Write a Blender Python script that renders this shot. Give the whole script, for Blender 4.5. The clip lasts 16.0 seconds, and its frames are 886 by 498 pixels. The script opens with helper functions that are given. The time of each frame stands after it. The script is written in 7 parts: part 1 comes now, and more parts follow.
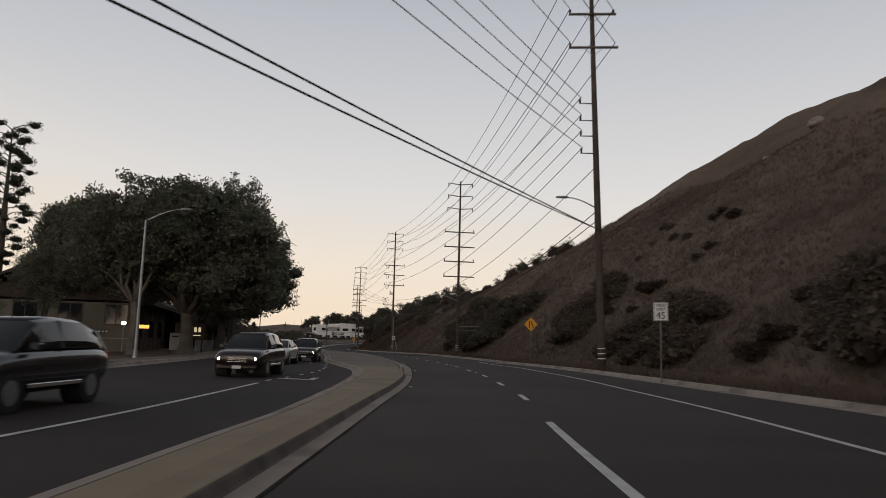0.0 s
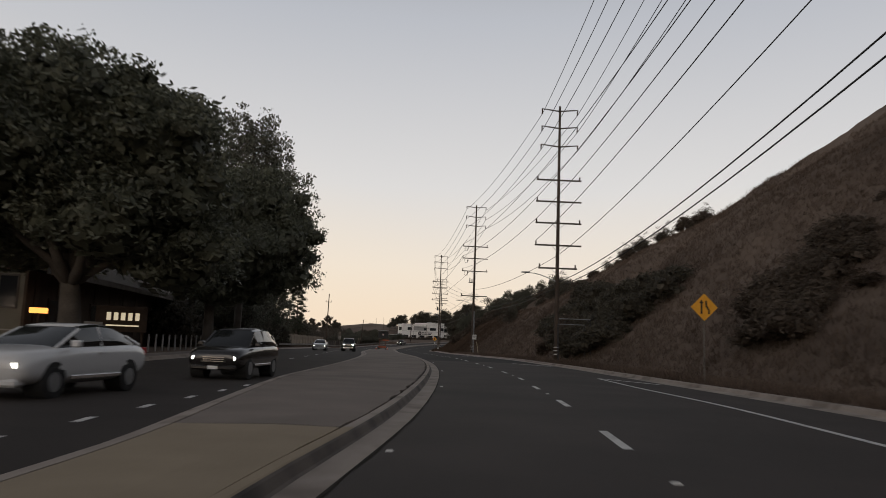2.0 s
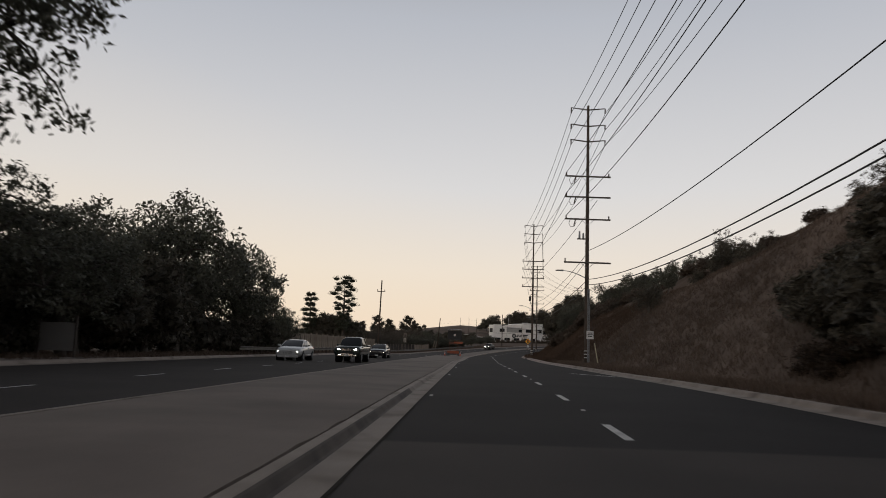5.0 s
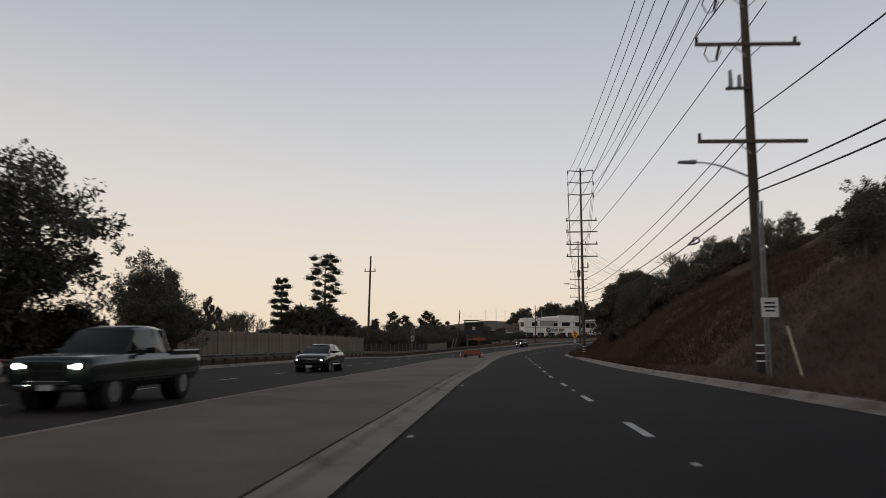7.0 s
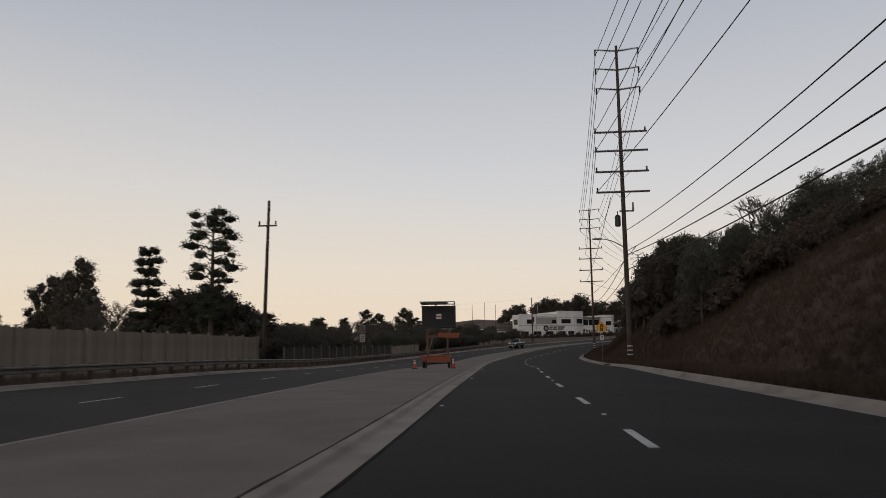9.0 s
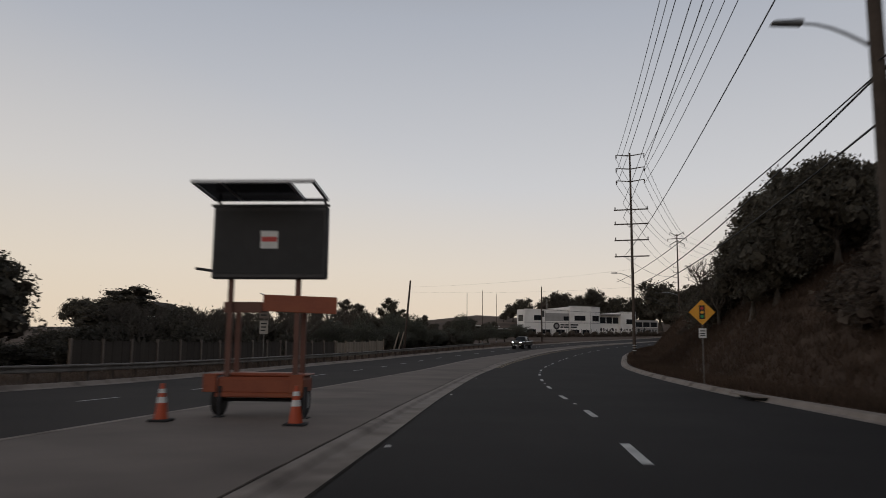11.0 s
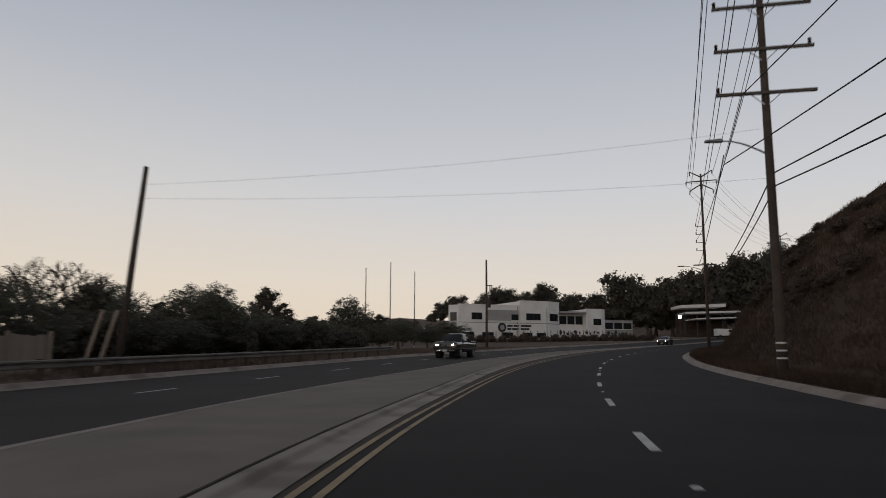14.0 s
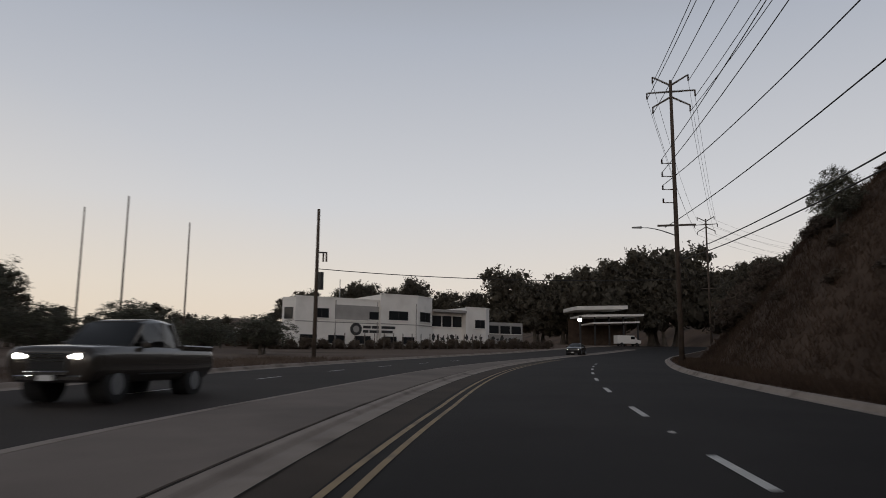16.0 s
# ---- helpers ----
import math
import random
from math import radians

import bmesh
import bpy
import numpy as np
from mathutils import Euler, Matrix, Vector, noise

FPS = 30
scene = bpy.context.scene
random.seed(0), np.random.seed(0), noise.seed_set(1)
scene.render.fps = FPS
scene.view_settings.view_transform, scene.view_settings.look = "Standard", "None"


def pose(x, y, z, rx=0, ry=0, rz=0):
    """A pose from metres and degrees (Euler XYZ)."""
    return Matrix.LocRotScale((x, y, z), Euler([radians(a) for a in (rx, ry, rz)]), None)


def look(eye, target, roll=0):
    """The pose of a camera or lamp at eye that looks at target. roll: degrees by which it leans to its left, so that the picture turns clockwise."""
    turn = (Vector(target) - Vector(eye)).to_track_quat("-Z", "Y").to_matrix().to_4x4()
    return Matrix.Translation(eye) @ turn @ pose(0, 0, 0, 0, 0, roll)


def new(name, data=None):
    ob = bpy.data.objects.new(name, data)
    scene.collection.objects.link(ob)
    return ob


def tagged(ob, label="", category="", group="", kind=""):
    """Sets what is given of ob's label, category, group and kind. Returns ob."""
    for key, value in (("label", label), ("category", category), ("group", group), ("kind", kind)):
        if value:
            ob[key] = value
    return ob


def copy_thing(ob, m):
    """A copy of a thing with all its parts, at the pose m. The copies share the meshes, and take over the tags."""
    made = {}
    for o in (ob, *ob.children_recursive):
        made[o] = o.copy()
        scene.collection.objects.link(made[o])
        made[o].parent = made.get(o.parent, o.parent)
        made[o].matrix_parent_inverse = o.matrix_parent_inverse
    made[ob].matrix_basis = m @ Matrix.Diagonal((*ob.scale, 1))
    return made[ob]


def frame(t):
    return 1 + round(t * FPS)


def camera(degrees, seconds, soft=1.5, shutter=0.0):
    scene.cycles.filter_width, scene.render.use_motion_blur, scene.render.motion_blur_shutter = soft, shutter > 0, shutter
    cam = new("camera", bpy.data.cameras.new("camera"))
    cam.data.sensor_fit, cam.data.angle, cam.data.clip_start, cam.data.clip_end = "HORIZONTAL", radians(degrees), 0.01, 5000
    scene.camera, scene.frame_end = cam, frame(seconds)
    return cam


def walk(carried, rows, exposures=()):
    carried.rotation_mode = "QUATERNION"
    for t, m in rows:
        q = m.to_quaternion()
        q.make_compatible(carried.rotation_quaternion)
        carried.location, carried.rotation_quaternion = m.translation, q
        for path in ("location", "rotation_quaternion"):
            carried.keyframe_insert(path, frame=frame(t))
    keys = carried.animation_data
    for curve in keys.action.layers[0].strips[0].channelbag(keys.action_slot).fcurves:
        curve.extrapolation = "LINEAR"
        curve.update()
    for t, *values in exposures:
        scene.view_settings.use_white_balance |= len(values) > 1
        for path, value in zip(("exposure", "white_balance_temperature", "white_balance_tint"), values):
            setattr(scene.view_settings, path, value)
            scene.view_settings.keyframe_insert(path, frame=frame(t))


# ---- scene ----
cam = camera(62.51, 16.0, 0.7, 0.35)
PATH = [
    (0, (-21.312, -3.809, 1.344), (-16.607, 15.454, 3.954), 1.51),
    (0.5, (-19.094, 3.192, 1.373), (-15.074, 22.614, 3.947), 1.61),
    (1, (-17.200, 10.269, 1.339), (-13.931, 29.837, 3.868), 1.59),
    (1.5, (-15.312, 17.975, 1.288), (-12.635, 37.629, 3.845), 1.98),
    (2, (-13.653, 25.650, 1.297), (-11.507, 45.368, 3.867), 2.14),
    (2.5, (-12.256, 33.494, 1.272), (-10.576, 53.256, 3.850), 1.91),
    (3, (-10.979, 41.485, 1.274), (-9.644, 61.271, 3.876), 1.67),
    (3.5, (-9.712, 49.905, 1.250), (-8.768, 69.713, 3.844), 1.68),
    (4, (-8.596, 58.443, 1.175), (-8.061, 78.272, 3.729), 1.49),
    (4.2, (-8.204, 61.844, 1.159), (-7.953, 81.677, 3.727), 1.49),
    (4.7, (-7.445, 70.458, 1.203), (-7.707, 90.288, 3.793), 1.75),
    (5.2, (-6.907, 79.289, 1.245), (-7.636, 99.107, 3.837), 2.06),
    (5.7, (-6.551, 88.406, 1.288), (-7.722, 108.205, 3.861), 2.08),
    (6.3, (-6.283, 99.817, 1.329), (-7.719, 119.605, 3.854), 1.28),
    (6.5, (-6.201, 103.764, 1.285), (-7.490, 123.565, 3.787), 0.68),
    (7, (-6.083, 113.699, 1.161), (-7.336, 133.497, 3.707), 0.10),
    (7.5, (-5.826, 123.185, 1.110), (-7.111, 142.993, 3.555), -0.78),
    (8, (-5.575, 132.903, 1.006), (-6.845, 152.709, 3.476), -0.92),
    (8.5, (-5.347, 142.642, 0.979), (-6.517, 162.445, 3.528), -0.86),
    (9, (-5.034, 152.373, 0.920), (-6.028, 172.176, 3.535), -0.79),
    (9.2, (-4.889, 156.230, 0.874), (-5.730, 176.037, 3.511), -0.79),
    (9.7, (-4.485, 165.600, 0.858), (-5.176, 185.408, 3.539), -0.50),
    (10.2, (-4.079, 174.704, 0.870), (-4.842, 194.509, 3.554), -0.05),
    (10.7, (-3.731, 183.662, 0.859), (-4.707, 203.465, 3.484), 0.35),
    (11.3, (-3.429, 194.376, 0.811), (-4.741, 214.183, 3.249), 0.43),
    (11.5, (-3.342, 197.982, 0.758), (-4.715, 217.798, 3.096), 0.27),
    (12, (-3.006, 207.107, 0.552), (-3.965, 226.921, 3.099), 0.05),
    (12.5, (-2.673, 216.460, 0.335), (-3.472, 236.277, 2.915), 0.07),
    (13, (-2.172, 225.972, 0.247), (-2.760, 245.773, 2.999), 0.08),
    (13.5, (-1.532, 235.757, 0.338), (-1.893, 255.552, 3.171), -0.25),
    (14, (-0.793, 245.821, 0.348), (-0.121, 265.601, 3.230), 0.11),
    (14.5, (0.189, 255.322, 0.415), (1.501, 275.051, 3.421), 0.65),
    (15, (1.746, 264.758, 0.549), (3.825, 284.405, 3.655), 0.10),
    (15.5, (3.489, 274.486, 0.769), (6.804, 293.967, 3.852), 0.23),
    (16, (5.769, 283.852, 1.038), (9.933, 303.169, 4.124), 0.45),
]
walk(cam, [(t, look(e, g, r)) for t, e, g, r in PATH], [(0.0, 0.24, 6850, 10), (4.2, 0.22, 6800, 10), (6.5, 0.15, 6650, 10), (9.0, 0.1, 6600, 10), (11.0, 0.0, 6550, 10), (16.0, 0.05, 6500, 10)])

# ---- world, sun ----
world = bpy.data.worlds.new("dusk_sky")
scene.world = world
world.use_nodes = True
wn, wl = world.node_tree.nodes, world.node_tree.links
sky = wn.new("ShaderNodeTexSky")
sky.sky_type = "NISHITA"
sky.sun_disc = False
SUN_ELEV, SUN_AZ = radians(1.0), radians(198.0)
sky.sun_elevation = SUN_ELEV
sky.sun_rotation = SUN_AZ
sky.altitude = 50
sky.air_density, sky.dust_density, sky.ozone_density = 1.0, 0.7, 2.5
# the dusk dome: pale warm horizon, grey-blue above, dimmer away from the sunset
sky_tc = wn.new("ShaderNodeTexCoord")
sky_xyz = wn.new("ShaderNodeSeparateXYZ")
wl.new(sky_tc.outputs["Generated"], sky_xyz.inputs[0])
dome = wn.new("ShaderNodeValToRGB")
wl.new(sky_xyz.outputs["Z"], dome.inputs["Fac"])
DOME = [(0.0, (0.76, 0.63, 0.50)), (0.10, (0.72, 0.655, 0.585)), (0.21, (0.60, 0.60, 0.615)), (0.42, (0.41, 0.435, 0.49)), (0.62, (0.2, 0.213, 0.243)), (1.0, (0.085, 0.092, 0.108))]
while len(dome.color_ramp.elements) < len(DOME):
    dome.color_ramp.elements.new(0.5)
for e, (k, c) in zip(dome.color_ramp.elements, DOME):
    e.position, e.color = k, (*c, 1)
toward = wn.new("ShaderNodeVectorMath")
toward.operation = "DOT_PRODUCT"
wl.new(sky_tc.outputs["Generated"], toward.inputs[0])
toward.inputs[1].default_value = (math.sin(SUN_AZ), math.cos(SUN_AZ), 0)
dim = wn.new("ShaderNodeMapRange")
dim.inputs["From Min"].default_value, dim.inputs["From Max"].default_value = -0.8, 0.7
dim.inputs["To Min"].default_value, dim.inputs["To Max"].default_value = 1.0, 0.92
wl.new(toward.outputs["Value"], dim.inputs["Value"])
west = wn.new("ShaderNodeVectorMath")
west.operation = "DOT_PRODUCT"
wl.new(sky_tc.outputs["Generated"], west.inputs[0])
west.inputs[1].default_value = (-0.8, 0.6, -1.6)
glow = wn.new("ShaderNodeMapRange")
glow.inputs["From Min"].default_value, glow.inputs["From Max"].default_value = 0.25, 1.0
glow.inputs["To Min"].default_value, glow.inputs["To Max"].default_value = 0.0, 0.4
wl.new(west.outputs["Value"], glow.inputs["Value"])
warm = wn.new("ShaderNodeMix")
warm.data_type = "RGBA"
warm.inputs["B"].default_value = (0.8, 0.66, 0.47, 1)
wl.new(dome.outputs["Color"], warm.inputs["A"])
wl.new(glow.outputs[0], warm.inputs["Factor"])
dimmed = wn.new("ShaderNodeMix")
dimmed.data_type, dimmed.blend_type = "RGBA", "MULTIPLY"
dimmed.inputs["Factor"].default_value = 1.0
wl.new(warm.outputs["Result"], dimmed.inputs["A"])
wl.new(dim.outputs[0], dimmed.inputs["B"])
scaled = wn.new("ShaderNodeMix")
scaled.data_type, scaled.blend_type = "RGBA", "MIX"
scaled.inputs["Factor"].default_value = 0.015
wl.new(dimmed.outputs["Result"], scaled.inputs["A"])
wl.new(sky.outputs[0], scaled.inputs["B"])
wl.new(scaled.outputs["Result"], wn["Background"].inputs["Color"])
wn["Background"].inputs["Strength"].default_value = 1.0
sun_data = bpy.data.lights.new("sun", "SUN")
sun_data.energy, sun_data.angle, sun_data.color = 0.3, radians(40), (1.0, 0.84, 0.7)
sun = new("sun", sun_data)
sun.matrix_world = look((math.sin(SUN_AZ) * 300, math.cos(SUN_AZ) * 300, 55), (0, 0, 0))

# ---- materials ----
def material(name, a, b, scale=3.0, fine=40.0, rough=0.8, metal=0.0, bump=0.3, vary=0.0, stain=None, island=0.0, emit=0.0, spec=0.5):
    """Two colours mixed by coarse and fine noise, with relief; vary: by object; island: by leaf or piece."""
    m = bpy.data.materials.new(name)
    m.use_nodes = True
    n, l = m.node_tree.nodes, m.node_tree.links
    p = n["Principled BSDF"]
    tc = n.new("ShaderNodeTexCoord")
    n1 = n.new("ShaderNodeTexNoise")
    n1.inputs["Scale"].default_value, n1.inputs["Detail"].default_value = scale, 6
    n2 = n.new("ShaderNodeTexNoise")
    n2.inputs["Scale"].default_value, n2.inputs["Detail"].default_value = fine, 4
    l.new(tc.outputs["Object"], n1.inputs["Vector"])
    l.new(tc.outputs["Object"], n2.inputs["Vector"])
    add = n.new("ShaderNodeMath")
    add.operation = "MULTIPLY_ADD"
    l.new(n2.outputs["Fac"], add.inputs[0])
    add.inputs[1].default_value = 0.45
    l.new(n1.outputs["Fac"], add.inputs[2])
    ramp = n.new("ShaderNodeMapRange")
    ramp.inputs["From Min"].default_value, ramp.inputs["From Max"].default_value = 0.5, 0.95
    l.new(add.outputs[0], ramp.inputs["Value"])
    mix = n.new("ShaderNodeMix")
    mix.data_type = "RGBA"
    mix.inputs["A"].default_value, mix.inputs["B"].default_value = (*a, 1), (*b, 1)
    l.new(ramp.outputs[0], mix.inputs["Factor"])
    out = mix.outputs["Result"]
    if stain:
        n3 = n.new("ShaderNodeTexNoise")
        n3.inputs["Scale"].default_value, n3.inputs["Detail"].default_value = stain[1], 3
        l.new(tc.outputs["Object"], n3.inputs["Vector"])
        r3 = n.new("ShaderNodeMapRange")
        r3.inputs["From Min"].default_value, r3.inputs["From Max"].default_value = 0.52, 0.68
        r3.inputs["To Max"].default_value = stain[2]
        l.new(n3.outputs["Fac"], r3.inputs["Value"])
        m3 = n.new("ShaderNodeMix")
        m3.data_type = "RGBA"
        m3.inputs["B"].default_value = (*stain[0], 1)
        l.new(out, m3.inputs["A"])
        l.new(r3.outputs[0], m3.inputs["Factor"])
        out = m3.outputs["Result"]
    if vary or island:
        src = n.new("ShaderNodeObjectInfo" if vary else "ShaderNodeNewGeometry")
        mr = n.new("ShaderNodeMapRange")
        k = vary or island
        mr.inputs["To Min"].default_value, mr.inputs["To Max"].default_value = 1 - k, 1 + k
        l.new(src.outputs["Random" if vary else "Random Per Island"], mr.inputs["Value"])
        hs = n.new("ShaderNodeHueSaturation")
        l.new(mr.outputs[0], hs.inputs["Value"])
        l.new(out, hs.inputs["Color"])
        out = hs.outputs["Color"]
    l.new(out, p.inputs["Base Color"])
    p.inputs["Roughness"].default_value, p.inputs["Metallic"].default_value = rough, metal
    p.inputs["Specular IOR Level"].default_value = spec
    if bump:
        bp = n.new("ShaderNodeBump")
        bp.inputs["Strength"].default_value, bp.inputs["Distance"].default_value = bump, 0.02
        l.new(add.outputs[0], bp.inputs["Height"])
        l.new(bp.outputs[0], p.inputs["Normal"])
    if island and not bump:
        thin = n.new("ShaderNodeBsdfTranslucent")
        l.new(out, thin.inputs["Color"])
        both = n.new("ShaderNodeMixShader")
        both.inputs["Fac"].default_value = 0.38
        l.new(p.outputs[0], both.inputs[1])
        l.new(thin.outputs[0], both.inputs[2])
        l.new(both.outputs[0], n["Material Output"].inputs["Surface"])
    if emit:
        l.new(out, p.inputs["Emission Color"])
        p.inputs["Emission Strength"].default_value = emit
    return m


def plain(name, c, rough=0.5, metal=0.0, emit=0.0):
    m = bpy.data.materials.new(name)
    m.use_nodes = True
    p = m.node_tree.nodes["Principled BSDF"]
    p.inputs["Base Color"].default_value = (*c, 1)
    p.inputs["Roughness"].default_value, p.inputs["Metallic"].default_value = rough, metal
    if emit:
        p.inputs["Emission Color"].default_value, p.inputs["Emission Strength"].default_value = (*c, 1), emit
    return m


M_ASPHALT = material("asphalt", (0.041, 0.0335, 0.03), (0.06, 0.0495, 0.044), 0.35, 55, 0.85, bump=0.35, stain=((0.033, 0.028, 0.025), 0.12, 0.6), spec=0.22)
M_ONCOMING = material("oncoming_asphalt", (0.029, 0.0235, 0.021), (0.044, 0.036, 0.032), 0.35, 55, 0.85, bump=0.35, stain=((0.023, 0.02, 0.018), 0.12, 0.6), spec=0.18)
M_FARASPH = material("far_black_asphalt", (0.018, 0.0153, 0.0148), (0.029, 0.0252, 0.0243), 0.3, 55, 0.85, bump=0.35, stain=((0.0145, 0.0128, 0.0126), 0.1, 0.6), spec=0.15)
M_OLDASPH = material("worn_asphalt", (0.05, 0.038, 0.03), (0.075, 0.058, 0.044), 0.6, 50, 0.9, bump=0.35, spec=0.2)
M_CONC = material("kerb_concrete", (0.25, 0.207, 0.174), (0.345, 0.29, 0.248), 0.9, 30, 0.85, bump=0.3, stain=((0.13, 0.1, 0.08), 0.7, 0.75))
# kerb concrete darkened: the shade on the face is put into its colour
M_KERBFACE = material("shaded_kerb_face", (0.085, 0.07, 0.06), (0.16, 0.132, 0.112), 1.4, 30, 0.85, bump=0.3, stain=((0.035, 0.03, 0.027), 0.9, 0.8))
M_PAVE = material("median_concrete", (0.155, 0.124, 0.104), (0.215, 0.175, 0.149), 0.5, 35, 0.9, bump=0.3, stain=((0.112, 0.088, 0.073), 0.22, 0.6))
M_PAVE_TAN = material("tan_median_concrete", (0.235, 0.182, 0.12), (0.305, 0.24, 0.163), 0.7, 35, 0.9, bump=0.3, stain=((0.135, 0.112, 0.08), 0.3, 0.6))
M_JOINT = material("joint_dirt", (0.02, 0.017, 0.014), (0.035, 0.03, 0.024), 3, 40, 0.95, spec=0.1)
M_WHITE = material("white_road_paint", (0.5, 0.49, 0.47), (0.72, 0.71, 0.68), 4, 60, 0.7, bump=0.1, stain=((0.3, 0.29, 0.28), 1.5, 0.5))
M_YELLOW = material("yellow_road_paint", (0.27, 0.185, 0.085), (0.38, 0.27, 0.135), 3, 60, 0.7, bump=0.1, stain=((0.1, 0.076, 0.05), 1.2, 0.7))
M_SOIL = material("dry_hillside_soil", (0.105, 0.077, 0.06), (0.195, 0.147, 0.116), 0.07, 1.6, 0.95, bump=0.9, stain=((0.06, 0.044, 0.034), 0.055, 0.8), spec=0.1)
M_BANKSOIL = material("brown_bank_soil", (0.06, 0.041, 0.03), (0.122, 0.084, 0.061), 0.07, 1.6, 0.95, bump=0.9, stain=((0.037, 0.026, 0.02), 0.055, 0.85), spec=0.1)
M_GRASS = material("dry_grass", (0.105, 0.077, 0.06), (0.19, 0.143, 0.113), 0.07, 1.6, 0.9, bump=0.0, island=0.2, spec=0.12)
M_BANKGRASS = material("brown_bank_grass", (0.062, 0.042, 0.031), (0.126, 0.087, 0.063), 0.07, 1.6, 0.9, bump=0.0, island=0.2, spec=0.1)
M_BARK = material("grey_bark", (0.06, 0.05, 0.041), (0.125, 0.106, 0.088), 1.2, 14, 0.9, bump=0.8)
M_PALEBARK = material("pale_smooth_bark", (0.09, 0.076, 0.064), (0.165, 0.142, 0.12), 1.0, 12, 0.9, bump=0.5)
M_FICUS = material("ficus_leaf", (0.1, 0.105, 0.073), (0.15, 0.155, 0.108), 0.5, 6, 0.5, bump=0, island=0.4)
M_EUC = material("eucalyptus_leaf", (0.085, 0.084, 0.064), (0.14, 0.14, 0.103), 0.5, 6, 0.55, bump=0, island=0.45)
M_PINE = material("pine_needles", (0.045, 0.05, 0.033), (0.08, 0.086, 0.055), 0.5, 6, 0.6, bump=0, island=0.4)
M_SHRUB = material("scrub_leaf", (0.05, 0.037, 0.028), (0.098, 0.073, 0.055), 0.4, 5, 0.7, bump=0, island=0.4, spec=0.2)
M_DARKSHRUB = material("dark_shrub_leaf", (0.068, 0.06, 0.045), (0.12, 0.106, 0.078), 0.4, 5, 0.6, bump=0, island=0.45)
M_HILLSHRUB = material("hill_shrub_leaf", (0.088, 0.069, 0.055), (0.15, 0.12, 0.095), 0.4, 5, 0.7, bump=0, island=0.3, spec=0.2)
M_POLE = material("creosoted_pole_wood", (0.05, 0.036, 0.027), (0.1, 0.075, 0.058), 1.5, 18, 0.85, bump=0.6)
M_ARM = material("weathered_arm_wood", (0.075, 0.062, 0.052), (0.13, 0.11, 0.095), 2, 20, 0.85, bump=0.5)
M_OLDSTEEL = material("weathered_guardrail_steel", (0.13, 0.115, 0.1), (0.22, 0.2, 0.18), 1.5, 30, 0.6, 0.45, bump=0.15, stain=((0.1, 0.07, 0.05), 0.8, 0.5))
M_STEEL = material("galvanised_steel", (0.3, 0.31, 0.32), (0.42, 0.43, 0.44), 2, 30, 0.45, 0.8, bump=0.1)
M_DARKSTEEL = material("dark_painted_steel", (0.025, 0.025, 0.027), (0.05, 0.05, 0.052), 2, 30, 0.5, 0.3, bump=0.1)
M_PORC = plain("brown_porcelain", (0.06, 0.035, 0.025), 0.25)
M_GREYCAN = material("grey_equipment_paint", (0.22, 0.23, 0.24), (0.32, 0.33, 0.34), 2, 20, 0.5, 0.2, bump=0.1)
M_WIRE = plain("aluminium_conductor", (0.035, 0.034, 0.034), 0.8, 0.0)
M_CABLE = plain("black_cable_sheath", (0.02, 0.02, 0.02), 0.7)
M_SIGNW = material("white_sign_sheeting", (0.68, 0.68, 0.66), (0.8, 0.8, 0.78), 3, 30, 0.5, bump=0.0)
M_SIGNY = material("amber_sign_sheeting", (0.8, 0.36, 0.02), (0.9, 0.43, 0.04), 3, 30, 0.5, bump=0.0)
M_CREAM = material("cream_plastic", (0.5, 0.45, 0.3), (0.62, 0.56, 0.4), 2, 20, 0.6, bump=0.05)
M_BLACK = plain("black_sign_ink", (0.012, 0.012, 0.012), 0.6)
M_RED = plain("red_lens", (0.55, 0.03, 0.02), 0.4)
M_GREEN = plain("green_lens", (0.02, 0.3, 0.1), 0.4)
M_ORANGE = material("orange_trailer_paint", (0.24, 0.055, 0.022), (0.32, 0.078, 0.03), 2, 25, 0.55, bump=0.1, stain=((0.3, 0.09, 0.03), 1.2, 0.5))
M_RUST = material("worn_orange_brown_paint", (0.12, 0.05, 0.034), (0.17, 0.07, 0.046), 2, 25, 0.6, bump=0.1)
M_CONE = plain("orange_cone_plastic", (0.5, 0.075, 0.022), 0.5)
M_RUBBER = plain("black_rubber", (0.018, 0.018, 0.018), 0.8)
M_SOLAR = plain("solar_cells", (0.012, 0.016, 0.03), 0.15)
M_OLDFENCE = material("dark_old_boards", (0.04, 0.032, 0.025), (0.075, 0.06, 0.048), 0.8, 16, 0.95, bump=0.5, vary=0.12)
M_TWIG = material("dry_twigs", (0.06, 0.05, 0.04), (0.105, 0.088, 0.07), 2, 20, 0.95, bump=0.4)
M_DULLBROWN = material("dull_brown_sign", (0.13, 0.1, 0.08), (0.2, 0.16, 0.13), 2, 30, 0.6, bump=0.05)
M_SIGNGREY = material("dull_grey_sign", (0.3, 0.27, 0.23), (0.42, 0.38, 0.33), 2, 30, 0.6, bump=0.05)
M_FENCE = material("weathered_board_fence", (0.225, 0.18, 0.138), (0.335, 0.272, 0.213), 0.8, 16, 0.9, bump=0.5, vary=0.12)
M_TIMBER = material("dark_stained_timber", (0.045, 0.03, 0.022), (0.085, 0.06, 0.044), 1.2, 18, 0.8, bump=0.5, spec=0.25)
M_OLIVE = material("olive_grey_stucco", (0.15, 0.135, 0.105), (0.21, 0.19, 0.15), 0.8, 25, 0.9, bump=0.3, stain=((0.1, 0.088, 0.07), 0.4, 0.5))
